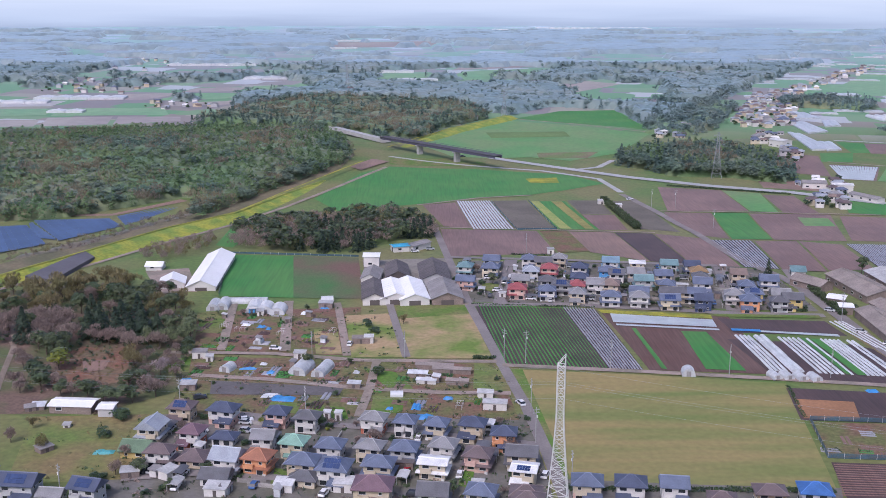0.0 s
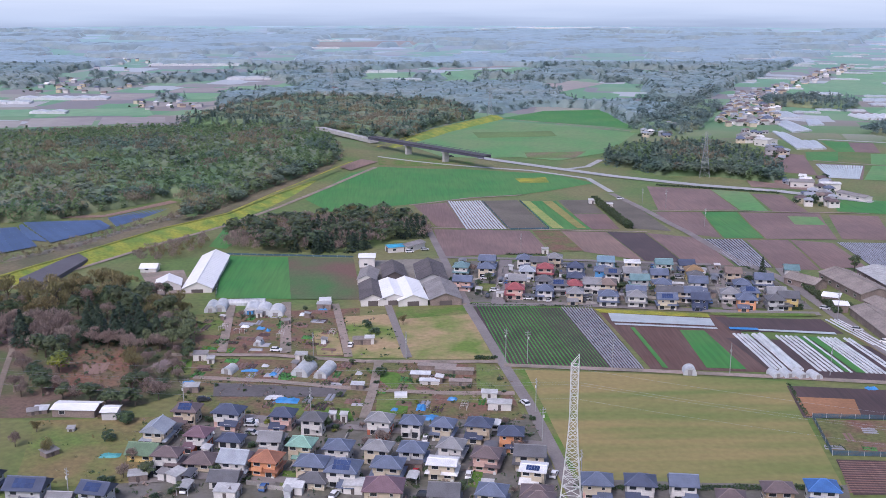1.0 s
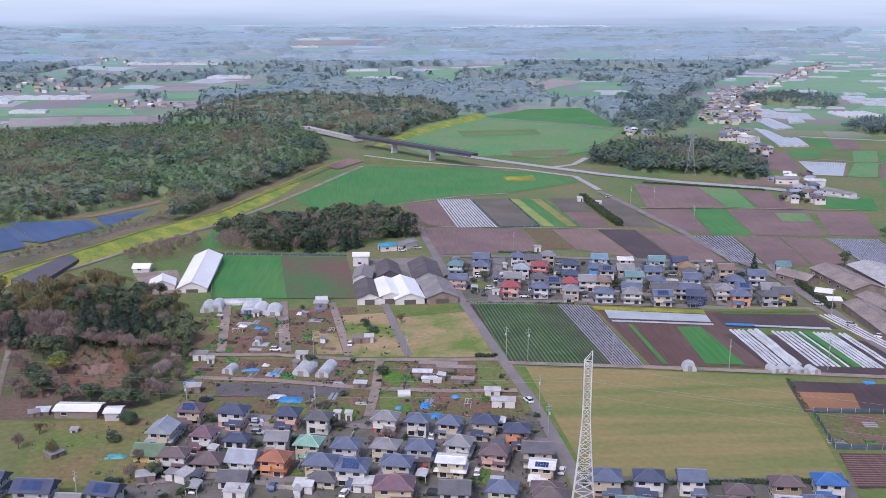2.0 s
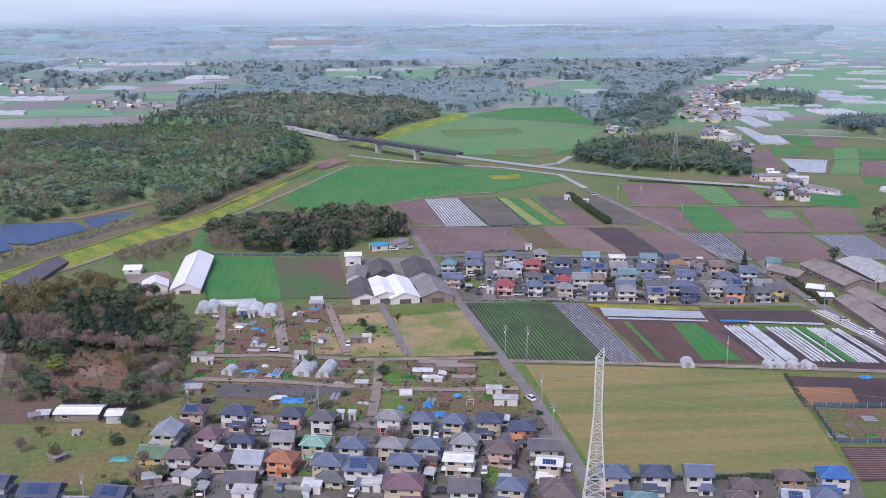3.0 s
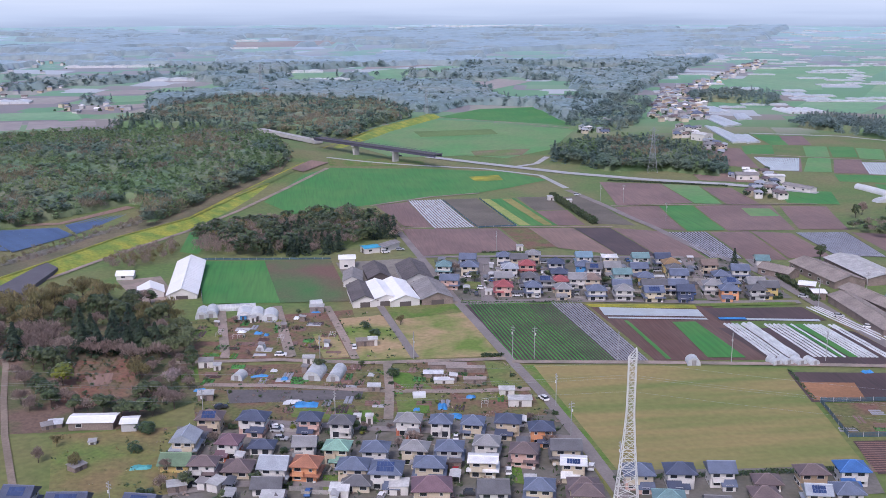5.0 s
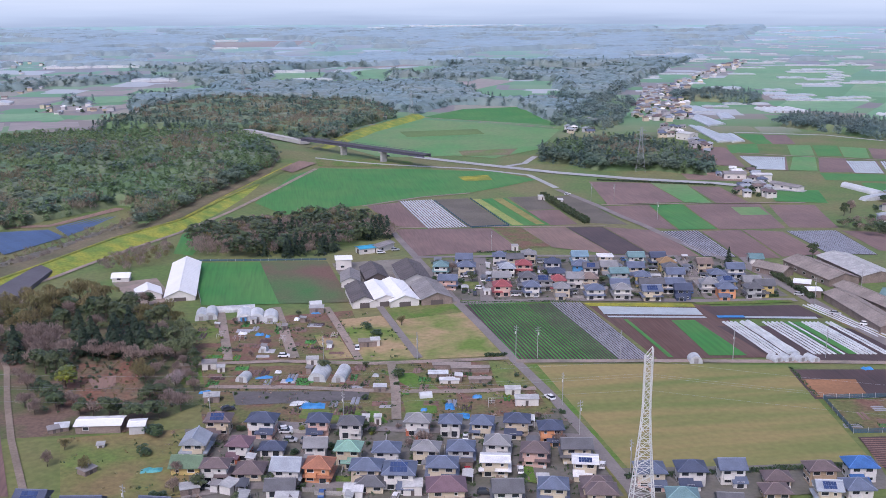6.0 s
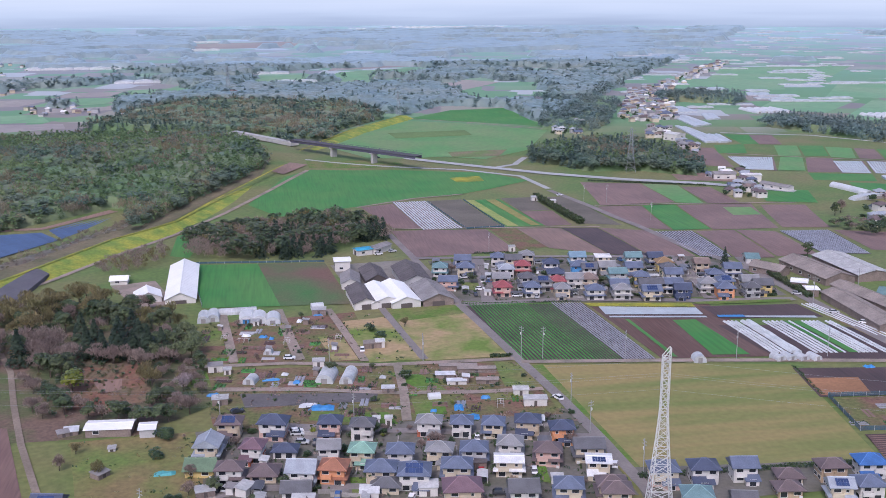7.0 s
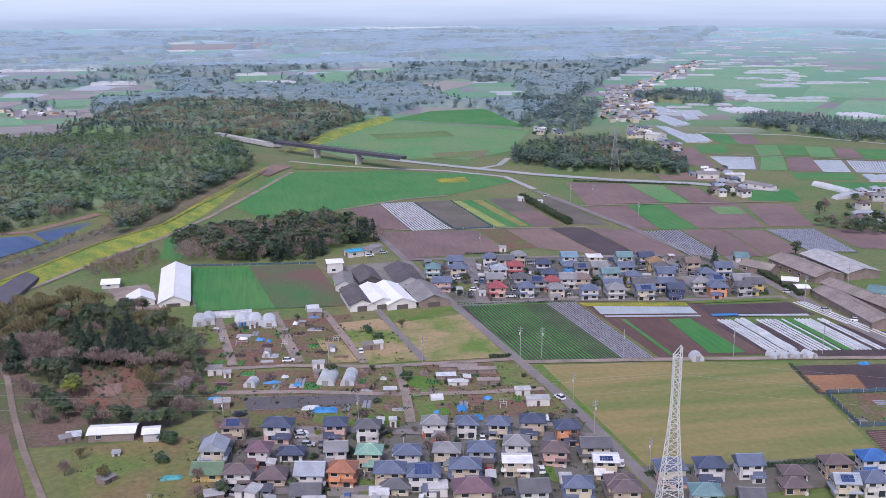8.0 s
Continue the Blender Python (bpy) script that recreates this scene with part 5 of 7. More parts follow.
TIN = mat("weathered_tin_roof", (0.30, 0.255, 0.225), 0.75, 0.25, 0.15, 1.5, 0.2, tint=(0.22, 0.19, 0.17))
DARKTIN = mat("dark_tin_roof", (0.13, 0.115, 0.115), 0.7, 0.25, 0.2, 1.5, 0.2)
GREYTIN = mat("grey_tin_roof", (0.27, 0.255, 0.25), 0.7, 0.2, 0.2, 1.5, 0.2)
WW = wall_mat("white")
barn((-98.9, 435.6), (-100.5, 492.9), 12.5, WHITEROOF, WW, 2.6, 2.8, "long bright white gabled greenhouse hall", "greenhouse_hall")
barn((-112.1, 439.5), (-113.8, 450.4), 10.5, WHITEROOF, WW, 2.4, 2.4, "small white gabled hall beside the larger one", "greenhouse_hall")
barn((-131.9, 476.1), (-124.5, 475.9), 7, WHITEROOF, WW, 2.2, 1.2, "small white shed beside trees", "shed")
barn((-31.0, 482.3), (-23.8, 482.2), 8, WHITEROOF, WW, 5.0, 0.6, "tall white-roofed shed in a farmyard", "barn")
barn((-26.6, 444.8), (-25.6, 461.5), 8, GREYTIN, WW, 3, 2, "grey-roofed farm building with white walls", "barn")
barn((-23.0, 412.1), (-24.5, 436.8), 10, DARKTIN, WW, 3, 2.2, "dark-roofed farm building with white gable", "barn")
barn((-14.2, 412.8), (-17.2, 437.6), 13, WHITEROOF, WW, 3, 2.2, "large white-roofed livestock barn", "barn")
barn((-6.5, 411.0), (-9.9, 439.5), 12, WHITEROOF, WW, 3, 2.2, "large white-roofed livestock barn", "barn")
barn((-14.2, 448.6), (-15.5, 470.1), 10, DARKTIN, wall_mat("dark"), 3, 2.5, "dark weathered timber barn in the farmyard", "barn")
barn((2.5, 442.2), (1.1, 469.8), 13, DARKTIN, wall_mat("grey"), 3.4, 2.8, "dark-roofed barn with white loft", "barn")
barn((6.9, 411.6), (5.1, 436.2), 13, GREYTIN, RUST, 3, 2.6, "grey tin-roofed farm barn beside the road", "barn")
barn((-18.4, 511.4), (-10.7, 514.0), 6, mat("turquoise_roof", (0.06, 0.36, 0.55), 0.5, 0.15), WW, 3, 0.5, "low shed with bright turquoise roof", "shed")
barn((-10.2, 512.6), (-1.3, 522.4), 6, GREYTIN, WW, 3, 0.8, "long grey-roofed shed with white walls", "shed")
barn((-116.7, 302.5), (-103.8, 301.4), 6.5, WHITEROOF, RUST, 2.6, 0.5, "open white-roofed implement shed in a grass yard", "shed")
barn((-101.3, 298.6), (-97.0, 298.5), 5, WHITEROOF, wall_mat("grey"), 2.8, 0.3, "small white shed in a grass yard", "shed")
barn((308.7, 915.4), (316.4, 901.9), 12, PALETIN, WW, 6, 1, "white two-storey hall at the town edge", "hall")
barn((272.5, 687.5), (285.4, 684.9), 9, PALETIN, WW, 5, 0.6, "white workshop hall beside the main road", "hall")
barn((257.5, 701.6), (272.6, 698.5), 9, GREYTIN, WW, 4, 1.2, "grey-roofed workshop beside the main road", "hall")
barn((277.1, 663.9), (287.4, 643.8), 7, GREYTIN, WW, 3, 1.0, "long grey-roofed shed beside the main road", "hall")
# long sheds along the eastern road
barn((172.9, 391.8), (171.2, 346.1), 11, TIN, RUST, 3.2, 1.6, "very long weathered tin-roofed shed", "barn", openings=False)
barn((182.4, 402.9), (188.2, 359.3), 10, TIN, RUST, 3.2, 1.6, "very long weathered tin-roofed shed", "barn", openings=False)
barn((184.0, 447.4), (187.7, 411.8), 15, TIN, RUST, 3.6, 2.2, "long weathered tin-roofed shed", "barn")
barn((204.2, 451.4), (205.9, 414.0), 17, PALETIN, RUST, 3.8, 1.8, "wide pale-roofed shed beside the road", "barn")
barn((162.4, 443.5), (170.8, 430.2), 9, TIN, RUST, 3.2, 1.8, "weathered tin-roofed shed behind a hedge", "barn")
barn((165.4, 459.7), (171.3, 458.3), 9, roof_mat("teal"), WW, 3.0, 1.4, "small shed with pale teal roof", "shed")
barn((164.8, 412.6), (170.4, 409.4), 7, WHITEROOF, RUST, 3.2, 0.3, "flat white-roofed shelter beside the road", "shed")
barn((164.0, 399.3), (168.8, 398.2), 6, WHITEROOF, RUST, 3.2, 0.3, "flat white-roofed shelter beside the road", "shed")
barn((192.7, 389.3), (202.5, 379.9), 12, roof_mat("teal"), WW, 3.4, 1.5, "shed with pale teal roof", "barn")


def hoop_house(p, L, w, rot, film=VINYL, h=None, label="small hoop greenhouse of clouded plastic film"):
    h = h or w * 0.55
    top = empty("hoop_house", *p, rot, label=label, category="greenhouse", group="hoop greenhouses")
    bm = bmesh.new()
    n = 9
    rows = []
    for x in (-L / 2, 0, L / 2):
        rows.append([bm.verts.new((x, -w / 2 * math.cos(math.pi * k / n), 0.5 + (h - 0.5) * math.sin(math.pi * k / n) if 0 < k < n else 0)) for k in range(n + 1)])
    for a, b in zip(rows, rows[1:]):
        for k in range(n):
            bm.faces.new((a[k], b[k], b[k + 1], a[k + 1]))
    bm.faces.new(rows[0])
    bm.faces.new(rows[-1][::-1])
    part("film", bm, film, top)
    for j in range(int(L / 2) + 1 if L < 20 else 0):
        x = -L / 2 + j * L / int(L / 2)
        bm = bmesh.new()
        pts = [(x, -w / 2 * 1.01 * math.cos(math.pi * k / n), (0.5 + (h - 0.5) * math.sin(math.pi * k / n)) * 1.01 if 0 < k < n else 0) for k in range(n + 1)]
        tube(bm, pts, 0.04, 3)
        part("hoop", bm, STEEL, top)
    bm = bmesh.new()
    box(bm, -L / 2 - 0.05, -L / 2, -w * 0.17, w * 0.17, 0, min(1.9, h * 0.8))
    part("door", bm, GREYTIN, top)
    return top


def small_hoop(p, L, w, rot, film):
    hoop_house(p, L, w, rot, film, h=min(w * 0.6, 3.2))


small_hoop((85.5, 329.2), 4.5, 4.4, 82, OLDVINYL)
small_hoop((113.5, 325.8), 5, 3.3, 100, OLDVINYL)
small_hoop((117.5, 325.6), 5, 3.4, 100, OLDVINYL)
small_hoop((121.8, 324.7), 5, 3.4, 100, OLDVINYL)
small_hoop((126.2, 323.8), 5, 3.4, 100, OLDVINYL)
small_hoop((-88.1, 409.5), 9, 5, 90, OLDVINYL)
small_hoop((-84.5, 411.1), 10, 5, 90, OLDVINYL)
small_hoop((-71.2, 406.8), 10, 6.5, 90, VINYL)
small_hoop((-66.4, 405.1), 9, 6, 90, VINYL)
small_hoop((-61.1, 402.6), 9, 6, 88, VINYL)
small_hoop((-75.5, 416.7), 16, 4, 2, OLDVINYL)
small_hoop((-44.4, 334.9), 10, 6, 75, OLDVINYL)
small_hoop((-37.2, 333.6), 11, 4.5, 75, OLDVINYL)
small_hoop((-69.5, 335.9), 5, 4, 70, OLDVINYL)
small_hoop((-63.4, 364.1), 4, 3, 80, OLDVINYL)
small_hoop((-42.9, 417.0), 5, 4.5, 5, VINYL)
small_hoop((-11.8, 311.5), 4, 3, 0, VINYL)
small_hoop((327.6, 640.9), 30, 6, 100, VINYL)
small_hoop((328.9, 636.2), 30, 6, 100, VINYL)
small_hoop((329.8, 610.8), 6, 40, 100, OLDVINYL)
for p, n_ in (((592.7, 1037.3), 4), ((486.0, 1111.6), 5)):
    for k in range(n_):
        hoop_house((p[0] + k * 9, p[1]), 40, 7, 95, VINYL, 3, "long white hoop greenhouse among fields")


def flat_house(a, b, c, d, label="block of white-roofed greenhouses", h=1.2):
    """A block of joined glasshouse bays, ridge and furrow."""
    top = empty("greenhouse_block", *mix2(mix2(a, b, .5), mix2(d, c, .5), .5), label=label, category="greenhouse", group="greenhouse blocks")
    top.matrix_world = Matrix()
    n = max(2, int(math.dist(a, b) / (9 if a[1] < 1100 else 22)))
    for k in range(n):
        bm = bmesh.new()
        p0, p1, q0, q1 = mix2(a, b, k / n), mix2(a, b, (k + 0.96) / n), mix2(d, c, k / n), mix2(d, c, (k + 0.96) / n)
        pm, qm = mix2(p0, p1, .5), mix2(q0, q1, .5)
        v = [bm.verts.new((x, y, lie(y) + z)) for (x, y), z in ((p0, 0), (p0, h), (pm, h * 1.5), (p1, h), (p1, 0), (q0, 0), (q0, h), (qm, h * 1.5), (q1, h), (q1, 0))]
        for i in range(4):
            bm.faces.new((v[i], v[i + 1], v[i + 6], v[i + 5]))
        bm.faces.new(v[:5])
        bm.faces.new(v[5:][::-1])
        part("bay", bm, OLDVINYL if h < 2 else VINYL, top)


for q in (((350.7, 1000.8), (359.1, 985.0), (351.7, 885.2), (331.0, 882.0)), ((378.8, 1081.0), (397.8, 1082.2), (392.9, 1005.8), (368.4, 992.2)), ((413.3, 1168.0), (425.5, 1154.9), (425.0, 1113.6), (395.9, 1109.3)), ((419.7, 1094.1), (434.3, 1096.5), (422.7, 1049.7), (403.7, 1043.4)), ((354.2, 933.5), (367.3, 930.6), (357.7, 883.8), (343.3, 879.1)), ((522.9, 1354.9), (561.1, 1347.7), (556.4, 1319.9), (518.9, 1327.0)), ((563.5, 1284.2), (592.8, 1278.7), (581.1, 1248.1), (552.4, 1253.5)), ((379.9, 684.5), (406.5, 673.4), (391.8, 652.2), (371.3, 661.6))):
    flat_house(*q)


# ---- pylons ----
def pylon(p, H, half0, half1, flare, name, label, material=STEEL, arms=False, sections=16, slant=0.0):
    top = empty(name, *p, -11, label=label, category="pylon")

    def half(s):
        return half1 + (half0 - half1) * (max(0, 1 - s / flare)) ** 1.3 if s < flare else half1

    zs = [H * (1 - (1 - k / sections) ** 1.15) for k in range(sections + 1)]
    corners = ((-1, -1), (1, -1), (1, 1), (-1, 1))
    lift = lambda cx, z: slant * cx * max(0, z / H - 0.97) / 0.03 * 0.5
    pt = lambda c, z: (c[0] * half(z / H), c[1] * half(z / H), z + lift(c[0], z))
    for c in corners:
        bm = bmesh.new()
        tube(bm, [pt(c, z) for z in zs], 0.12)
        part("leg", bm, material, top)
    for a, b in zip(zs, zs[1:]):
        bm = bmesh.new() if arms else None
        for i in range(4):
            c, d = corners[i], corners[(i + 1) % 4]
            for p0, p1 in ((pt(c, a), pt(d, b)), (pt(d, a), pt(c, b)), (pt(c, b), pt(d, b))):
                if not arms:
                    bm = bmesh.new()
                bar(bm, p0, p1, 0.062)
                if not arms:
                    part("brace", bm, material, top)
        if arms:
            part("bracing", bm, material, top)["kind"] = "stuff"
    if arms:
        for z, r in ((0.72, 4.5), (0.82, 4.0), (0.92, 3.5)):
            bm = bmesh.new()
            for s in (-1, 1):
                bar(bm, (s * half1, 0, H * z), (s * r, 0, H * z + 0.4), 0.12)
                bar(bm, (s * half1, 0, H * z + 1.4), (s * r, 0, H * z + 0.4), 0.1)
            part("cross_arm", bm, material, top)
    return top


tower = pylon((27.0, 218.1), 46.0, 3.6, 0.85, 0.72, "steel_tower", "tall pale lattice steel tower standing behind houses", sections=22, slant=2.2)
pylon((209.3, 741.1), 33, 3.6, 0.7, 0.85, "far_pylon", "grey lattice power pylon at a wood edge", mat("dull_steel", (0.3, 0.32, 0.33), 0.6, 0.1), True, 10)
pylon((-100.9, 1402.6), 34, 3, 0.7, 0.85, "far_pylon", "distant grey lattice power pylon", MATS["dull_steel"], True, 8)
pylon((86.2, 1130.4), 28, 3, 0.7, 0.85, "far_pylon", "distant grey lattice power pylon beside the levee", MATS["dull_steel"], True, 8)


def pole(p, h, arms=1):
    top = empty("utility_pole", *p, random.Random(int(p[0])).uniform(0, 180), label="grey concrete utility pole with short cross-arms", category="pole", group="utility poles")
    bm = bmesh.new()
    bar(bm, (0, 0, 0), (0, 0, h), 0.13, 6)
    part("shaft", bm, WOODPOLE, top)
    for k in range(arms):
        bm = bmesh.new()
        box(bm, -1.0, 1.0, -0.06, 0.06, h - 0.8 - k * 0.9, h - 0.66 - k * 0.9)
        for x in (-0.8, 0, 0.8):
            bar(bm, (x, 0, h - 0.66 - k * 0.9), (x, 0, h - 0.4 - k * 0.9), 0.06)
        part("cross_arm", bm, WOODPOLE, top)
    bm = bmesh.new()
    bar(bm, (0.3, 0, h - 3.2), (0.3, 0, h - 2.4), 0.25, 8)
    part("transformer", bm, STEEL, top)
    return top


for p, h in (((24.7, 342.9), 12), ((32.0, 340.8), 12), ((60.4, 334.9), 11), ((99.0, 328.0), 11), ((158.4, 382.6), 13), ((29.4, 297.8), 11), ((28.4, 275.2), 11), ((132.0, 324.8), 11), ((35.0, 249.1), 10), ((-9.9, 347.1), 10), ((-42.5, 350.3), 9), ((-9.8, 346.7), 9), ((152.6, 627.9), 12), ((138.5, 631.0), 12), ((-95.8, 245.5), 9), ((-78.6, 304.6), 9), ((185.5, 394.4), 12), ((48.2, 502.3), 11), ((160.6, 571.3), 11), ((-38.9, 295.4), 10)):
    pole(p, h, 2)


# ---- cars ----
CARS = {"white": (0.75, 0.75, 0.75), "silver": (0.45, 0.46, 0.47), "dark": (0.04, 0.045, 0.055), "red": (0.4, 0.03, 0.04), "blue": (0.06, 0.13, 0.3)}


def car_mesh():
    """Body and cabin outlines swept across the width."""
    def sweep(bm, prof, w0, w1):
        left = [bm.verts.new((x, -(w0 if z < 0.95 else w1), z)) for x, z in prof]
        right = [bm.verts.new((x, (w0 if z < 0.95 else w1), z)) for x, z in prof]
        bm.faces.new(left)
        bm.faces.new(right[::-1])
        for i in range(len(prof)):
            j = (i + 1) % len(prof)
            bm.faces.new((left[i], right[i], right[j], left[j]))
        bmesh.ops.recalc_face_normals(bm, faces=bm.faces)
    body, cabin = bmesh.new(), bmesh.new()
    sweep(body, ((-2.1, 0.3), (2.1, 0.3), (2.15, 0.6), (2.0, 0.82), (1.1, 0.94), (-2.05, 0.94), (-2.15, 0.6)), 0.83, 0.8)
    sweep(cabin, ((1.05, 0.94), (0.35, 1.45), (-1.5, 1.48), (-2.0, 0.945)), 0.8, 0.66)
    out = []
    for bm, m in ((body, None), (cabin, GLASS)):
        me = bpy.data.meshes.new("car_part")
        bm.to_mesh(me)
        bm.free()
        out.append(me)
    roofp = bmesh.new()
    box(roofp, -1.48, 0.33, -0.64, 0.64, 1.47, 1.53)
    me = bpy.data.meshes.new("car_roof")
    roofp.to_mesh(me)
    roofp.free()
    out.append(me)
    wh = bmesh.new()
    bar(wh, (0, -0.1, 0), (0, 0.1, 0), 0.32, 10)
    me = bpy.data.meshes.new("wheel")
    wh.to_mesh(me)
    wh.free()
    me.materials.append(TYRE)
    out.append(me)
    return out


CAR_PARTS = car_mesh()


def car(p, rot, colour, label=None):
    top = empty("car", *p, rot, z=ground_at(*p) + 0.28, label=label or "parked %s hatchback car on a lane" % colour, category="car", group="parked cars")
    paint = mat("car_paint_" + colour, CARS[colour], 0.25, 0.03)
    body, cabin, roofm, wheel = CAR_PARTS
    for nm, me, m in (("body", body, paint), ("cabin_glass", cabin, GLASS), ("roof_panel", roofm, paint)):
        c = me.copy()
        c.materials.clear()
        c.materials.append(m)
        shared(nm, c, top, Matrix())
    for x in (-1.3, 1.3):
        for y in (-0.78, 0.78):
            shared("wheel", wheel, top, pose(x, y, 0.32))


car((26.8, 303.5), 110, "white")
car((-56.2, 291.9), 10, "white")
car((-56.2, 356.0), -5, "white")
car((-68.0, 284.0), 20, "white")
car((-75.6, 258.5), 65, "silver")
car((-73.3, 259.1), 65, "silver")
car((-67.2, 256.7), 70, "white")
car((-8.1, 256.5), 80, "red")
car((-4.8, 278.1), 80, "white")
car((-28.8, 244.8), 70, "white")
car((-29.9, 360.6), 85, "white")
car((161.8, 371.9), -30, "silver")
car((165.9, 356.9), -30, "white")
car((160.6, 399.8), -35, "silver")
car((-51.0, 282.9), 80, "dark")
car((-73.6, 310.0), 20, "dark")
car((-77.7, 258.5), 65, "dark")
car((-7.0, 508.8), 10, "white")
car((0.7, 514.0), 10, "silver")
car((49.8, 416.2), 80, "silver")
car((65.1, 415.9), 80, "dark")
car((76.6, 414.0), 0, "white")
car((99.4, 411.1), 80, "dark")
car((26.4, 454.2), 10, "white")
car((30.2, 841.1), 10, "dark")
car((130.2, 656.7), 20, "white")
car((-2.2, 245.2), 75, "dark")
car((6.1, 254.6), 80, "white")
car((-31.2, 273.3), 80, "white")
car((28.7, 254.0), 70, "white")


# ---- overhead lines from the tower ----
def wire(a, b, sag, r=0.02, label="thin overhead power line hanging from the tower"):
    pts = []
    for k in range(25):
        s = k / 24
        p = Vector(a).lerp(Vector(b), s)
        pts.append((p.x, p.y, p.z - sag * 4 * s * (1 - s)))
    bm = bmesh.new()
    tube(bm, pts, r, 3)
    me = bpy.data.meshes.new("power_line")
    bm.to_mesh(me)
    bm.free()
    me.materials.append(MATS["dull_steel"])
    tagged(new("power_line", me), label, "cable")


tx, ty = tower.location.x, tower.location.y
for dz, dy in ((47.5, 0.0), (44.0, 0.8), (44.0, -0.8), (40.0, 0.8)):
    wire((tx, ty + dy, dz), (tx - 330, ty + 95 + dy, dz - 4), 9)
    wire((tx, ty + dy, dz), (tx + 300, ty - 70 + dy, dz), 8)


# ---- trees ----
def cards(rng, kind, n, size, up=0.6):
    """Leaf clumps of a crown one metre high and about as wide: a corner array of n small quads."""
    if kind == "plume":
        z = rng.random(n) ** 0.8
        r = 0.22 * np.sin(np.pi * (0.12 + 0.86 * z)) * np.sqrt(rng.uniform(0.2, 1, n))
        a = rng.uniform(0, 2 * np.pi, n)
        lean = rng.uniform(-0.12, 0.12, 2)
        c = np.stack([r * np.cos(a) + lean[0] * z * z, r * np.sin(a) + lean[1] * z * z, 0.1 + 0.9 * z], 1)
        out = np.stack([np.cos(a), np.sin(a), np.full(n, 0.5)], 1)
    elif kind == "cedar":
        z = rng.random(n) ** 1.3
        r = (1.02 - z) * 0.30 * np.sqrt(rng.uniform(0.25, 1, n))
        a = rng.uniform(0, 2 * np.pi, n)
        c = np.stack([r * np.cos(a), r * np.sin(a), 0.06 + 0.94 * z], 1)
        out = np.stack([np.cos(a), np.sin(a), np.full(n, 0.6)], 1)
    else:
        k = 8
        la = rng.uniform(0, 2 * np.pi, k)
        lr = rng.uniform(0.05, 0.27, k)
        lobes = np.stack([lr * np.cos(la), lr * np.sin(la), rng.uniform(0.42, 0.8, k)], 1)
        rad = rng.uniform(0.14, 0.25, k)
        which = rng.integers(0, k, n)
        d = rng.normal(size=(n, 3))
        d /= np.linalg.norm(d, axis=1)[:, None]
        d[:, 2] = np.where(d[:, 2] < -0.3, -d[:, 2], d[:, 2])
        rr = rad[which] * rng.uniform(0.7, 1.05, n)
        c = lobes[which] + d * rr[:, None] * np.array([1, 1, 0.85])
        out = d
    out = out + rng.normal(size=(n, 3)) * 0.4 + np.array([0, -0.35 * up, up])
    out /= np.linalg.norm(out, axis=1)[:, None]
    u = np.cross(out, rng.normal(size=(n, 3)))
    u /= np.linalg.norm(u, axis=1)[:, None]
    w = np.cross(out, u)
    su = size * rng.uniform(0.6, 1.3, n)[:, None]
    sw = su * (0.16 if kind in ("bare", "bud", "bloom") else 0.75)
    if kind in ("bare", "bud", "bloom"):
        u = out * 0.7 + np.array([0, 0, 0.5]) + rng.normal(size=(n, 3)) * 0.35
        u /= np.linalg.norm(u, axis=1)[:, None]
        w = np.cross(u, out + rng.normal(size=(n, 3)) * 0.5)
        w /= np.linalg.norm(w, axis=1)[:, None]
        su, sw = su * 1.7, sw * (1.6 if kind == "bud" else 1.3)
    return np.stack([c - u * su - w * sw * 0.6, c + u * su * 0.2 - w * sw, c + u * su + w * sw * 0.3, c - u * su * 0.3 + w * sw], 1)


def quads_mesh(name, q, material):
    """A mesh of loose quads from an (n, 4, 3) array."""
    n = len(q)
    me = bpy.data.meshes.new(name)
    me.vertices.add(4 * n)
    me.vertices.foreach_set("co", np.ascontiguousarray(q, dtype=np.float32).ravel())
    me.loops.add(4 * n)
    me.loops.foreach_set("vertex_index", np.arange(4 * n, dtype=np.int32))
    me.polygons.add(n)
    me.polygons.foreach_set("loop_start", np.arange(0, 4 * n, 4, dtype=np.int32))
    me.polygons.foreach_set("loop_total", np.full(n, 4, dtype=np.int32))
    me.update(calc_edges=True)
    me.materials.append(material)
    return me


def trunk_mesh(kind, rnd):
    bm = bmesh.new()
    top = 0.9 if kind == "cedar" else 0.5
    n = 4
    for k in range(n):
        a, b = top * k / n, top * (k + 1) / n
        r0, r1 = 0.028 * (1 - 0.7 * k / n), 0.028 * (1 - 0.7 * (k + 1) / n)
        ring = []
        for z, r in ((a, r0), (b, r1)):
            ring.append([bm.verts.new((r * math.cos(i * math.pi / 3), r * math.sin(i * math.pi / 3), z)) for i in range(6)])
        for i in range(6):
            bm.faces.new((ring[0][i], ring[0][(i + 1) % 6], ring[1][(i + 1) % 6], ring[1][i]))
    if kind != "cedar":
        for k in range(9):
            a = rnd.uniform(0, 6.28)
            z0 = rnd.uniform(0.2, 0.48)
            l = rnd.uniform(0.18, 0.36)
            mid = (math.cos(a) * l * 0.5, math.sin(a) * l * 0.5, z0 + l * 0.6)
            end = (math.cos(a + 0.4) * l, math.sin(a + 0.4) * l, z0 + l * 1.15)
            bar(bm, (0, 0, z0), mid, 0.011)
            bar(bm, mid, end, 0.006)
    me = bpy.data.meshes.new("trunk")
    bm.to_mesh(me)
    bm.free()
    me.materials.append(TRUNK)
    return me


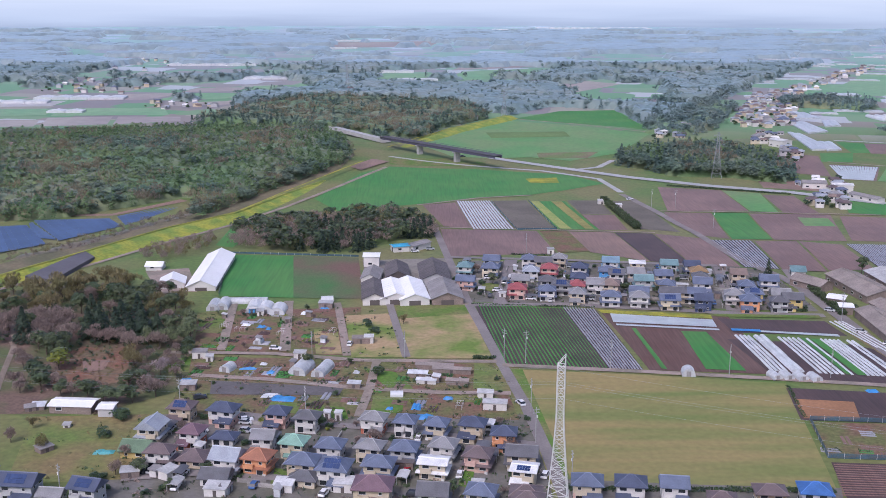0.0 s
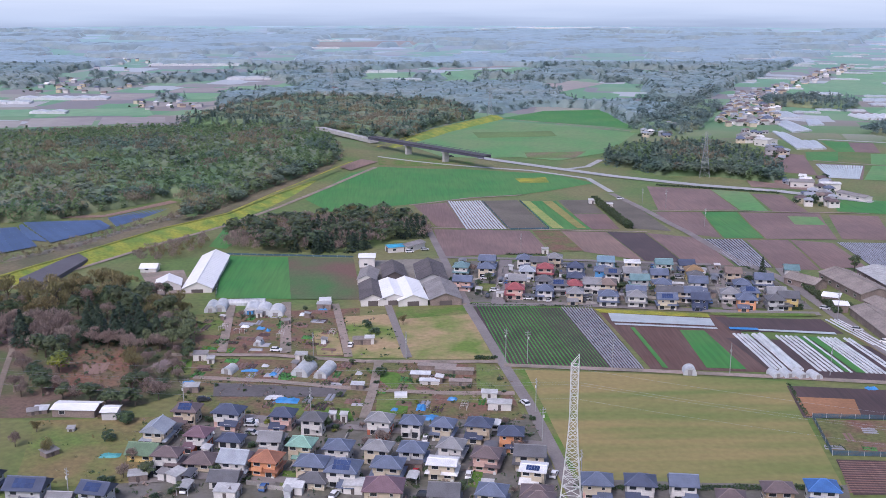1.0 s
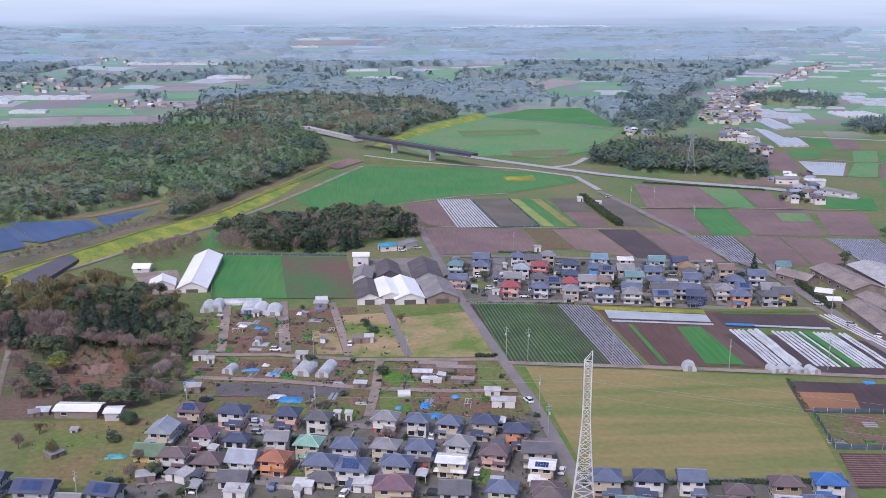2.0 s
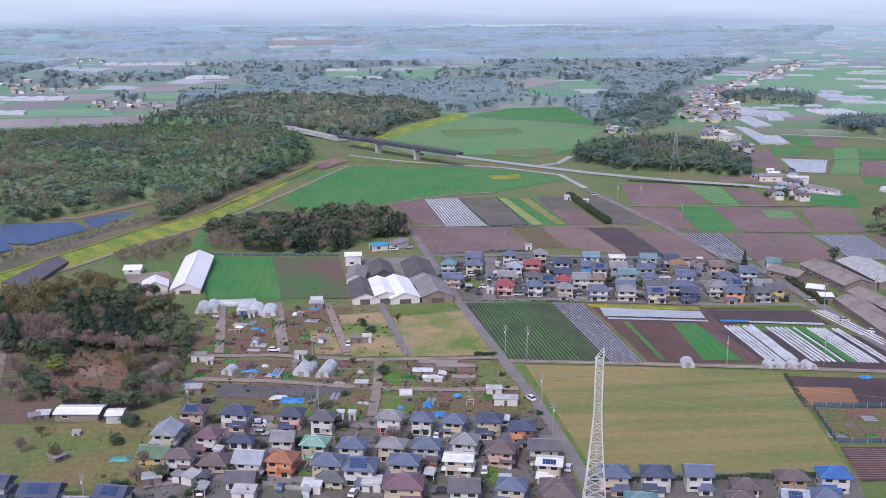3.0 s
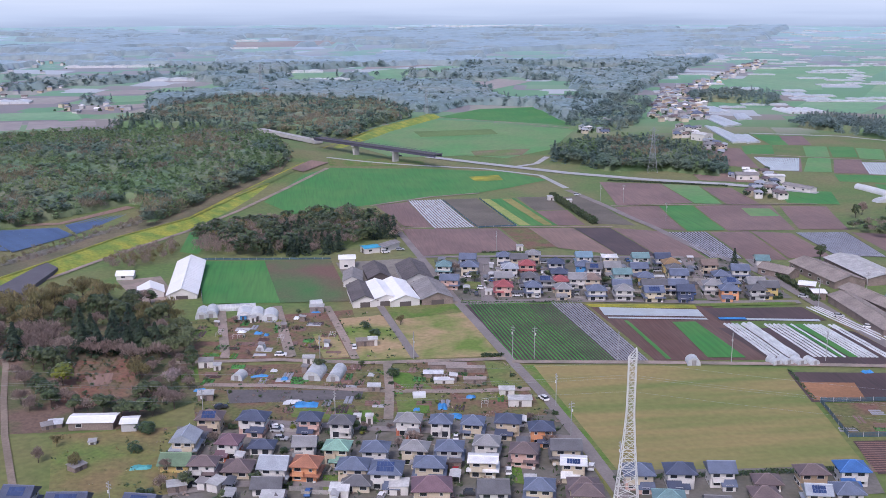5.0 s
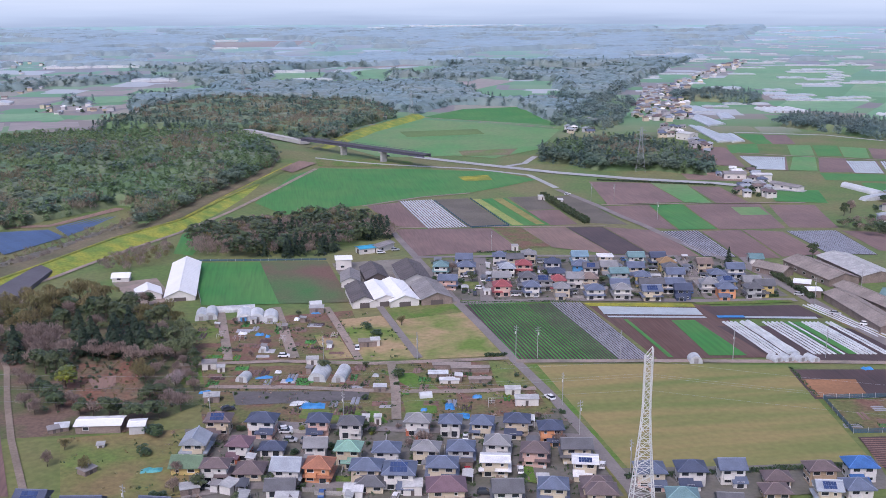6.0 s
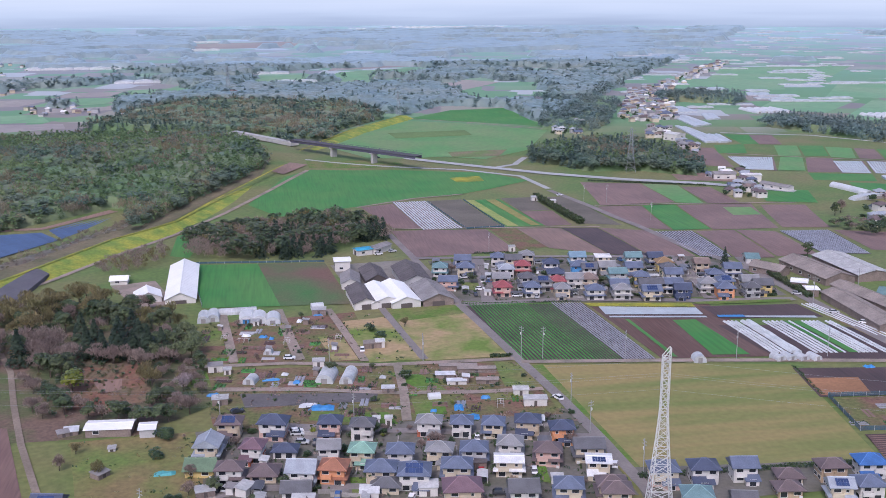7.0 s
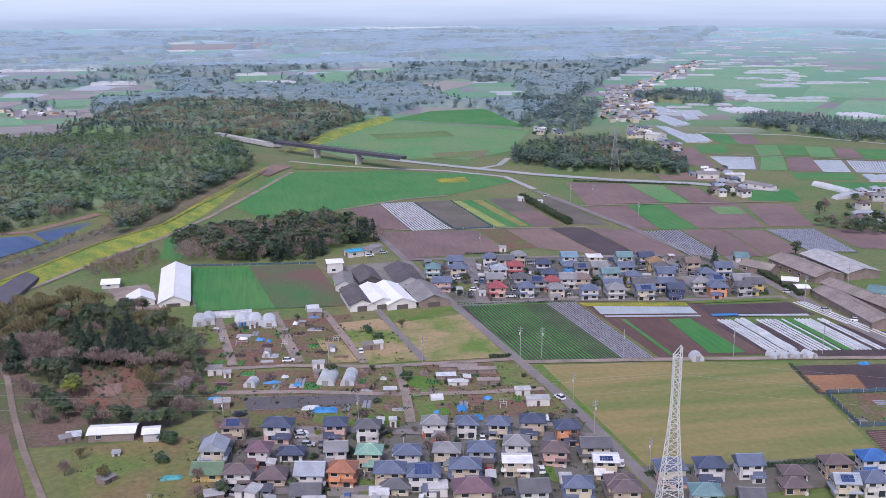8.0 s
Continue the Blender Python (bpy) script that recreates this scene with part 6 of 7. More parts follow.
KINDS = ("cedar", "broad", "bare", "bud", "yellow", "bloom", "hedge", "bamboo")
TREE_LABEL = {"cedar": "tall dark green conical cedar at a wood edge", "broad": "round-crowned dark evergreen tree", "bare": "leafless brown deciduous tree with fine twigs", "bud": "deciduous tree with ochre spring buds",
              "yellow": "bright yellow-green leafy tree", "bloom": "pale pink blossoming cherry tree", "hedge": "clipped dense green garden shrub", "bamboo": "feathery green bamboo clump"}
PROTO, FARPROTO = {}, {}
rng0 = np.random.default_rng(5)
for kd in KINDS:
    shape = "broad" if kd in ("yellow", "hedge", "bamboo") else kd
    PROTO[kd] = []
    for v in range(3):
        n_, s_ = {"cedar": (420, 0.045), "bare": (620, 0.05), "bud": (620, 0.05), "bloom": (600, 0.05)}.get(shape, (520, 0.055))
        q = cards(rng0, shape, n_, s_)
        if kd == "hedge":
            q[..., 2] -= 0.22
        PROTO[kd].append((quads_mesh("crown", q, LEAF[kd]), trunk_mesh(shape, random.Random(v))))
    FARPROTO["far_" + kd] = [cards(rng0, shape, 60, {"bare": 0.11, "bud": 0.11}.get(shape, 0.095), 1.3) for v in range(4)]
    FARPROTO[kd] = [cards(rng0, shape, {"cedar": 110, "bare": 170, "bud": 150}.get(shape, 120), {"cedar": 0.066, "bare": 0.052, "bud": 0.056}.get(shape, 0.072), 1.0) for v in range(4)]
for kd, shape, n_, s_ in (("plume", "plume", 64, 0.062), ("hazy_broad", "broad", 110, 0.075), ("pine", "cedar", 90, 0.075), ("thicket", "bare", 115, 0.058)):
    FARPROTO[kd] = [cards(rng0, shape, n_, s_, 1.3) for v in range(4)]


def tree(p, h, kind, spread=1.0, label=None):
    rnd = random.Random(int(p[0] * 31 + p[1] * 17))
    crown, trunk = PROTO[kind][rnd.randrange(3)]
    if kind == "hedge":
        ob = new("shrub", crown)
        ob.matrix_world = pose(p[0], p[1], ground_at(*p), 0, 0, rnd.uniform(0, 360)) @ Matrix.Diagonal((h * spread, h * spread, h, 1))
        return tagged(ob, label or TREE_LABEL[kind], "shrub", "garden shrubs")
    top = new("tree")
    top.matrix_world = pose(p[0], p[1], ground_at(*p), 0, 0, rnd.uniform(0, 360)) @ Matrix.Diagonal((h * spread, h * spread, h, 1))
    tagged(top, label or TREE_LABEL[kind], "tree", "woodland trees")
    shared("crown", crown, top, Matrix())
    shared("trunk", trunk, top, Matrix())
    return top


def inside(p, poly):
    c = False
    for (x0, y0), (x1, y1) in zip(poly, poly[1:] + poly[:1]):
        if (y0 > p[1]) != (y1 > p[1]) and p[0] < (x1 - x0) * (p[1] - y0) / (y1 - y0) + x0:
            c = not c
    return c


def scatter(poly, gap, rnd):
    xs, ys = [p[0] for p in poly], [p[1] for p in poly]
    y = min(ys)
    out = []
    while y < max(ys):
        x = min(xs)
        while x < max(xs):
            p = (x + rnd.uniform(-0.5, 0.5) * gap, y + rnd.uniform(-0.5, 0.5) * gap)
            if inside(p, poly):
                out.append(p)
            x += gap
        y += gap * 0.9
    return out


def understory(poly, step, h, material, seed, keep=None):
    """The closed lower canopy of a wood: a lumpy skin that the crowns stand out of."""
    rnd = random.Random(seed)
    x0, y0 = min(p[0] for p in poly), min(p[1] for p in poly)
    nx, ny = int((max(p[0] for p in poly) - x0) / step) + 1, int((max(p[1] for p in poly) - y0) / step) + 1
    verts, index, faces = [], {}, []
    full = {}
    for i in range(nx + 1):
        for j in range(ny + 1):
            p = (x0 + i * step, y0 + j * step)
            full[i, j] = inside(p, poly) and (keep is None or keep(p))

    def vert(i, j):
        if (i, j) not in index:
            x, y = x0 + (i + rnd.uniform(-0.35, 0.35)) * step, y0 + (j + rnd.uniform(-0.35, 0.35)) * step
            up = h * (0.75 + 0.35 * noise.noise((x * 0.05, y * 0.05, seed)) + 0.4 * rnd.random())
            if not all(full.get((i + a, j + b), False) for a in (-1, 0, 1) for b in (-1, 0, 1)):
                up = -0.4
            elif not all(full.get((i + a, j + b), False) for a in (-2, 0, 2) for b in (-2, 0, 2)):
                up *= 0.5
            index[i, j] = len(verts)
            verts.append((x, y, ground_at(x, y) + up))
        return index[i, j]

    for i in range(nx):
        for j in range(ny):
            if sum(full[i + a, j + b] for a in (0, 1) for b in (0, 1)) == 4:
                q = [vert(i, j), vert(i + 1, j), vert(i + 1, j + 1), vert(i, j + 1)]
                faces += [(q[0], q[1], q[2]), (q[0], q[2], q[3])] if rnd.random() < 0.5 else [(q[0], q[1], q[3]), (q[1], q[2], q[3])]
    ob = mesh_ob("understory", verts, faces, material)
    for p in ob.data.polygons:
        p.use_smooth = True
    ob["kind"] = "stuff"
    return ob


def woods(name, poly, gap, kinds, h, label, seed, patchy=0.02, material=None, keep=None, under=None):
    """Far woodland that nobody could count, one mesh for each kind of foliage, under one thing."""
    rnd = random.Random(seed)
    nrg = np.random.default_rng(seed)
    heaps = {}
    for p in scatter(poly, gap, rnd):
        if keep and not keep(p):
            continue
        f = noise.noise((p[0] * patchy, p[1] * patchy, seed)) * 0.9 + 0.5 + rnd.uniform(-0.25, 0.25)
        kd = kinds[min(len(kinds) - 1, max(0, int(f * len(kinds))))]
        q = FARPROTO[kd][rnd.randrange(4)]
        a = rnd.uniform(0, 6.28)
        hh = rnd.uniform(*h) * (0.75 if kd.endswith(("bare", "bud")) else 1.0)
        ca, sa = math.cos(a), math.sin(a)
        wide = hh * rnd.uniform(1.05, 1.35) * (0.85 if kd.endswith(("cedar", "pine")) else 1)
        m = np.array([[ca * wide, -sa * wide, 0], [sa * wide, ca * wide, 0], [0, 0, hh]])
        heaps.setdefault(kd, []).append(q @ m.T + np.array([p[0], p[1], ground_at(*p) - hh * 0.1]))
    top = new(name)
    tagged(top, label, "woodland", "", "stuff")
    for kd, qs in heaps.items():
        ob = new("canopy", quads_mesh("canopy", np.concatenate(qs), material or LEAF[kd.replace("far_", "")]))
        ob.parent = top
        ob["kind"] = "stuff"
    if under:
        understory(poly, under[0], under[1], LEAF[under[2]], seed, keep).parent = top
    return top


woods("woodland", [(-315.6, 571.4), (-244.9, 589.1), (-209.2, 597.8), (-151.4, 655.8), (-134.8, 593.3), (-113.1, 651.4), (-78.0, 730.6), (-54.9, 797.2), (-70.9, 886.5), (-103.1, 990.2), (-229.7, 1008.5), (-268.9, 992.6), (-343.6, 977.8), (-515.3, 957.3)], 5.6, ("thicket", "hazy_broad", "plume", "plume", "plume", "plume", "hazy_broad", "thicket", "hazy_broad"), (8, 12.5), "wooded hillside of bamboo, evergreens and bare trees", 21, 0.012, under=(3.2, 6.0, "slope"))
woods("riverside_scrub", [(-205, 484), (-176, 522), (-151, 584), (-121, 628), (-101, 684), (-70, 762), (-54, 806), (-60, 826), (-80, 772), (-100, 714), (-119, 672), (-136, 626), (-160, 592), (-180, 550), (-206, 500)], 4.6, ("thicket", "bare", "thicket", "bud"), (2.5, 5.5), "low brown leafless scrub along the river bank", 31, 0.03, under=(2.6, 1.6, "thicket"))
woods("woodland", [(-240.3, 1070.9), (-82.9, 1006.4), (-38.5, 981.2), (-9.0, 934.9), (21.4, 1039.6), (72.1, 1122.5), (46.0, 1230.6), (-7.1, 1253.0), (-90.3, 1288.0), (-132.9, 1300.2), (-195.9, 1212.2)], 8, ("thicket", "hazy_broad", "pine", "hazy_broad", "thicket", "hazy_broad", "pine"), (9, 14), "dark mixed woodland along the river", 22, 0.01, under=(3.8, 7.0, "slope"))
woods("woodland", [(-58.9, 965.7), (-31.1, 907.0), (-44.3, 965.5)], 6, ("hazy_broad", "pine"), (9, 13), "dark evergreens beside the bridge", 23)
woods("woodland", [(147.2, 799.5), (167.5, 771.3), (178.5, 745.6), (218.2, 740.0), (251.7, 706.7), (269.8, 749.1), (278.0, 821.3), (263.8, 881.0), (240.4, 902.8), (196.2, 882.1), (157.3, 842.3)], 6, ("thicket", "hazy_broad", "pine", "hazy_broad", "plume", "hazy_broad"), (9, 14), "mixed wood with a pylon at its edge", 24, under=(3.2, 6.0, "slope"))
woods("woodland", [(-100.1, 513.4), (-33.8, 506.6), (-27.3, 520.2), (-17.6, 537.3), (4.0, 542.8), (5.4, 574.9), (-4.1, 594.2), (-19.2, 607.4), (-52.3, 601.5), (-77.7, 592.3), (-95.4, 580.3), (-104.3, 557.5)], 4.8, ("cedar", "bare", "broad", "bare", "bare", "bud", "broad"), (8.5, 12.5), "copse of bare trees and dark cedars", 25, 0.03)
# the next three take the foliage colour with haze painted in
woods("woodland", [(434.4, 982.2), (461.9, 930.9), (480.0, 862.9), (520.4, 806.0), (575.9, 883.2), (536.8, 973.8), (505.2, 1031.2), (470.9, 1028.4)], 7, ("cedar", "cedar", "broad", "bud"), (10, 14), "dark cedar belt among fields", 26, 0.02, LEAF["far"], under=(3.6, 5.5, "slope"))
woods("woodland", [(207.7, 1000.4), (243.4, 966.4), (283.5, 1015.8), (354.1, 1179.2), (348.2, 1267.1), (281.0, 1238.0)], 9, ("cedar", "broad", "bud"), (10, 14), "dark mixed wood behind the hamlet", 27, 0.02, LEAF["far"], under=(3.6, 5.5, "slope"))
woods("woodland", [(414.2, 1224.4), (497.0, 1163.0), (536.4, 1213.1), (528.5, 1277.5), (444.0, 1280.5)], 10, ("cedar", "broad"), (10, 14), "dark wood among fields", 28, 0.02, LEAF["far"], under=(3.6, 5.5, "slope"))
woods("woodland", [(-141.2, 489.0), (-125.5, 491.1), (-108.0, 519.0), (-114.2, 545.2), (-127.9, 539.5), (-143.0, 506.2)], 5, ("bare", "bud", "bare"), (6, 9), "thin bare trees below the levee", 29)
woods("woodland", [(250.0, 530.7), (254.5, 504.1), (286.7, 481.5), (305.8, 508.0), (277.1, 551.6)], 6, ("bare", "broad"), (5, 8), "bare trees around greenhouses", 30)


OPENINGS = (
    [(-560, 1000), (-600, 1500), (-478, 1498), (-325, 1481), (-238, 1581), (-140, 1461), (-162, 1355), (-233, 1315), (-232, 1218), (-250, 1057), (-356, 1000)],
    [(-80, 1484), (-65, 1571), (4, 1701), (137, 1757), (245, 1718), (92, 1458), (21, 1443)],
    [(-217, 2605), (-55, 2750), (97, 2368), (245, 2441), (195, 2008), (30, 1906), (-182, 1934)],
    [(190, 1425), (299, 1610), (314, 1355), (281, 1224), (200, 1233)],
    [(-906, 2993), (-707, 2901), (-538, 2366), (-715, 2328)],
    [(-525, 1665), (-483, 1916), (-370, 1726), (-363, 1562), (-478, 1498)],
    [(-385, 2020), (-203, 2077), (-184, 1824), (-330, 1804)],
    [(-330, 1690), (-200, 1690), (-160, 1600), (-300, 1610)],
)


def edge_of_fields(y):
    """Where the woods end and the open farmland behind the town begins."""
    return float(np.interp(y, (1000, 1054, 1168, 1332, 1468, 1742, 2064, 2433, 3200), (215, 237, 306, 399, 480, 640, 834, 1044, 1480))) + 25 * noise.noise((y * 0.012, 3, 1))


def far_keep(p):
    """Woodland with clearings for fields and villages, and open farmland beyond the town."""
    x, y = p
    if x > edge_of_fields(y) and x < 1900:
        return noise.noise((x * 0.004, y * 0.003, 7)) > 0.45
    q = (x + 22 * noise.noise((x * 0.02, y * 0.02, 2)), y + 40 * noise.noise((x * 0.02, y * 0.02, 6)))
    if any(inside(q, o) for o in OPENINGS):
        return noise.noise((x * 0.012, y * 0.01, 8)) > 0.42
    return noise.noise((x * 0.004, y * 0.006, 3)) + 0.5 * noise.noise((x * 0.012, y * 0.014, 9)) > (-0.3 if y < 1760 else -0.12)


def canopy_sheet(x0, x1, y0, y1, step, h, label, seed):
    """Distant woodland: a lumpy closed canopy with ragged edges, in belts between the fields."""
    nx, ny = int((x1 - x0) / step), int((y1 - y0) / step)
    rnd = random.Random(seed)
    verts, index, faces = [], {}, []

    def height(i, j):
        x, y = x0 + i * step, y0 + j * step
        if i in (0, nx) or j in (0, ny) or not far_keep((x, y)):
            return 0.0
        return h * (0.8 + 0.35 * noise.noise((x * 0.02, y * 0.02, 1)) + 0.22 * rnd.random())

    hs = [[height(i, j) for j in range(ny + 1)] for i in range(nx + 1)]

    def vert(i, j):
        if (i, j) not in index:
            x, y = x0 + (i + rnd.uniform(-0.35, 0.35)) * step, y0 + (j + rnd.uniform(-0.35, 0.35)) * step
            index[i, j] = len(verts)
            verts.append((x, y, lie(y) - 0.5 + hs[i][j]))
        return index[i, j]

    for i in range(nx):
        for j in range(ny):
            if sum(hs[i + a][j + b] > 0 for a in (0, 1) for b in (0, 1)) >= 1:
                q = [vert(i, j), vert(i + 1, j), vert(i + 1, j + 1), vert(i, j + 1)]
                if rnd.random() < 0.5:
                    faces += [(q[0], q[1], q[2]), (q[0], q[2], q[3])]
                else:
                    faces += [(q[0], q[1], q[3]), (q[1], q[2], q[3])]
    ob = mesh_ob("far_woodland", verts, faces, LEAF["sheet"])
    for p in ob.data.polygons:
        p.use_smooth = True
    tagged(ob, label, "woodland", "", "stuff")


def near_belt(p):
    return far_keep(p) and not inside(p, [(-240, 1071), (-83, 1006), (-9, 935), (72, 1122), (46, 1231), (-90, 1288), (-133, 1300), (-196, 1212)])


# haze is painted into the foliage and canopy colours of these belts
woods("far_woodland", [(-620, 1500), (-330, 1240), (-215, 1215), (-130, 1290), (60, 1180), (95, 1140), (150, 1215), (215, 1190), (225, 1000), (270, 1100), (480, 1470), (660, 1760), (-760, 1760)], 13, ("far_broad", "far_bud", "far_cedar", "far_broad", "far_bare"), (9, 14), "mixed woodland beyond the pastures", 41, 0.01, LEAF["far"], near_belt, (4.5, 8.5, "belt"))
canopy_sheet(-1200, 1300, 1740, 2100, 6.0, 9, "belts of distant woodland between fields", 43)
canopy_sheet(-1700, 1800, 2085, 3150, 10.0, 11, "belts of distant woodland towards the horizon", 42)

# the near wood beside the allotments, tree by tree
rw = random.Random(77)
NEARWOOD = [(-149.1, 452.5), (-111.9, 432.6), (-92.4, 391.3), (-82.7, 345.2), (-85.4, 318.8), (-92.6, 311.7), (-127.4, 314.8), (-136.8, 324.8), (-145.2, 364.7), (-154.0, 358.5), (-172.6, 371.8), (-196.9, 429.7), (-164.2, 438.3)]
CLEARING = [(-129, 361), (-108, 360), (-101, 327), (-113, 316), (-124, 328)]
patch("clearing", [(-130, 352), (-126, 361), (-117, 357), (-107, 361)], [(-124, 322), (-117, 315), (-109, 320), (-100, 327)], mat("dead_bracken", (0.20, 0.095, 0.062), 0.95, 0.45, 0.14, 0.9, 0.6, tint=(0.15, 0.12, 0.07)), 0.3, "clearing of reddish dead bracken in the wood", "ground", 4.0)
patch("bare_spot", [(-121, 344), (-112, 346)], [(-117, 333), (-111, 336)], PALESOIL, 0.5, "pale bare spot in the bracken", "ground", 4.0)
woods("undergrowth", NEARWOOD, 4.4, ("bare", "hedge", "bud", "broad", "bare", "hedge"), (1.4, 3.6), "dense brown and green scrub under the trees", 78, 0.05, None, lambda p: not inside(p, CLEARING))
woods("undergrowth", CLEARING, 3.0, ("bare", "bare", "bud", "hedge"), (0.9, 2.6), "low dead bracken and brambles in a clearing", 79)
STANDS = {
    ("cedar", 12.5, 1.25): [(-149, 366.5), (-126.7, 371), (-121.1, 368.1), (-116, 369), (-110.5, 367), (-105.4, 367), (-100.7, 368), (-125.4, 380.8), (-117, 379.8), (-109.7, 378.9), (-131.9, 392), (-113, 388)],
    ("bamboo", 8.5, 0.95): [(-102.9, 362), (-97.9, 361), (-93.7, 360), (-90.2, 363.5), (-89, 368.6), (-95.7, 372), (-90.8, 381), (-99.5, 377), (-94, 386), (-92, 374)],
    ("broad", 9.5, 1.2): [(-139.4, 402), (-124.8, 409.3), (-119.2, 404), (-116.8, 420), (-131.6, 348.1), (-136.1, 352.4), (-104, 398), (-130, 414)],
    ("broad", 6.5, 1.35): [(-98.8, 321), (-95.5, 322.5), (-103.1, 307.5), (-98.2, 306), (-94, 307), (-126, 318), (-118, 313), (-109, 311), (-128.5, 325), (-133, 331)],
    ("bare", 8.5, 1.35): [(-144.5, 371), (-139.8, 366.2), (-135, 366), (-131, 362), (-146.2, 383.3), (-138.9, 382.5), (-122.4, 363.5), (-117.1, 362.5), (-111.8, 361.5), (-97.7, 357.5), (-152, 388), (-140, 374), (-106, 354)],
    ("bare", 6.0, 1.4): [(-138.9, 338), (-136, 322), (-132, 316), (-121.7, 320.6), (-114, 312), (-143, 346), (-88, 312), (-91, 316), (-99, 345)],
    ("bud", 9.5, 1.4): [(-160.8, 413.9), (-152, 403.4), (-147.8, 424), (-140.2, 440.3), (-146.3, 434.6), (-152.4, 418.3), (-138.3, 447.2), (-129.7, 432.6), (-165, 424), (-133, 422), (-176, 428), (-158, 433)],
    ("bud", 7.0, 1.2): [(-101.4, 336.6), (-104, 341)],
    ("yellow", 8.5, 1.35): [(-126.5, 336.5)],
}
for (kd, h_, wide), spots in STANDS.items():
    for p in spots:
        tree(p, h_ * rw.uniform(0.85, 1.12), kd, wide * rw.uniform(0.9, 1.1))
TAKEN = [p for spots in STANDS.values() for p in spots]
for p in scatter(NEARWOOD, 8.0, rw):
    if inside(p, CLEARING) or min(math.dist(p, q) for q in TAKEN) < 5.5:
        continue
    kd = rw.choice(("bud", "bare", "broad", "bud") if p[1] > 392 else ("bare", "broad", "bare"))
    tree(p, rw.uniform(5, 8.5) if p[1] > 355 else rw.uniform(3.5, 5.5), kd, rw.uniform(1.0, 1.35))
tree((-91.2, 331.7), 6, "bloom", 1.4)
tree((-42.9, 338.9), 5, "broad", 1.3)
tree((-24.4, 382.8), 4.5, "hedge", 1.4)
tree((-21.3, 375.7), 3, "hedge", 2)
tree((-10.8, 386.1), 4, "bud", 1.2)
tree((-18.8, 330.3), 5, "hedge", 1.2)
tree((10.9, 449.5), 4, "hedge", 1)
tree((199.1, 461.3), 8, "broad", 1.0)
tree((154.9, 459.1), 8, "cedar", 1.0)
tree((-93.9, 293.9), 5, "hedge", 1.6)
tree((-95.4, 281.7), 4, "hedge", 1.6)
tree((-38.6, 594.8), 9, "bud", 1.2)
tree((-18.9, 591.3), 10, "bare", 1.2)
tree((-0.9, 581.7), 7, "bud", 1.2)
tree((-120.7, 278.4), 5, "bare", 1)
tree((-109.9, 272.5), 5, "bud", 1)
tree((-117.9, 288.1), 4, "bud", 1.2)
tree((289.4, 529.8), 8, "broad", 1)
tree((272.6, 562.5), 9, "broad", 0.9)
tree((281.1, 570.5), 9, "bare", 1)
tree((-312.4, 790.2), 9, "bloom", 1.1)
tree((-93.4, 1336.4), 12, "bloom", 1.1)
# garden shrubs and small trees among the houses and plots
for poly, gap, hh, seed in (([(-89.1, 298.1), (-22.3, 296.8), (29.1, 295.9), (29.4, 237.1), (-19.1, 238.0), (-92.1, 239.4)], 8.5, (1.2, 3.2), 5), ([(15.0, 490.7), (157.7, 467.6), (156.4, 400.4), (15.7, 416.8)], 9, (1.2, 3.5), 6), ([(-85.7, 345.3), (21.8, 337.7), (22.3, 296.0), (-80.6, 297.9)], 9, (0.8, 2.2), 7), ([(-93.6, 402.7), (-37.7, 409.6), (-31.4, 353.1), (-85.2, 357.2)], 9, (0.8, 2.0), 8)):
    rs = random.Random(seed)
    for p in scatter(poly, gap, rs):
        if rs.random() < 0.6:
            kd = rs.choice(("hedge", "hedge", "hedge", "hedge", "broad", "bare", "hedge", "yellow" if rs.random() < 0.3 else "hedge"))
            tree(p, rs.uniform(*hh) * (1.5 if kd in ("bare", "broad") else 1), kd, rs.uniform(1.0, 1.7))


# ---- hedges ----
def hedge(a, b, h, w, label="long dense dark green clipped hedge"):
    L = math.dist(a, b)
    n = int(L * w * (10 if h < 1.1 else 26))
    r = np.random.default_rng(int(L))
    s = r.random(n)
    t = Vector((b[0] - a[0], b[1] - a[1])).normalized()
    off = r.uniform(-w / 2, w / 2, n)
    zz = h * np.sqrt(r.random(n)) * (0.85 + 0.15 * np.sin(s * L * 0.9))
    x = a[0] + (b[0] - a[0]) * s - t.y * off
    y = a[1] + (b[1] - a[1]) * s + t.x * off
    z = np.interp(y, KX, KZ) + zz
    c = np.stack([x, y, z], 1)
    u, v = r.normal(size=(n, 3)), r.normal(size=(n, 3))
    u *= 0.4 / np.linalg.norm(u, axis=1)[:, None]
    v *= 0.35 / np.linalg.norm(v, axis=1)[:, None]
    ob = new("hedge", quads_mesh("hedge", np.stack([c - u, c - v, c + u, c + v], 1), LEAF["broad"] if h > 2 else LEAF["hedge"]))
    tagged(ob, label, "hedge")


for a, b, h, w in (((165.1, 441.6), (163.7, 393.7), 3, 3), ((171.6, 404.9), (173.2, 351.5), 2.2, 2), ((112.1, 651.3), (117.1, 566.0), 4, 4), ((14.1, 345.7), (22.0, 345.6), 1.2, 1.5), ((16.9, 412.6), (67.3, 407.6), 0.5, 1), ((40.7, 502.5), (66.8, 498.2), 1, 1), ((115.4, 318.0), (111.6, 292.1), 0.4, 1.2), ((138.0, 404.7), (151.4, 400.0), 1.4, 1.5), ((82.5, 414.9), (96.1, 410.2), 1.2, 1.2), ((32.8, 246.7), (102.3, 244.1), 1.0, 2.5), ((165.7, 708.2), (240.6, 674.8), 1.0, 3), ((-7.7, 413.1), (8.6, 415.3), 1.6, 3)):
    hedge(a, b, h, w)


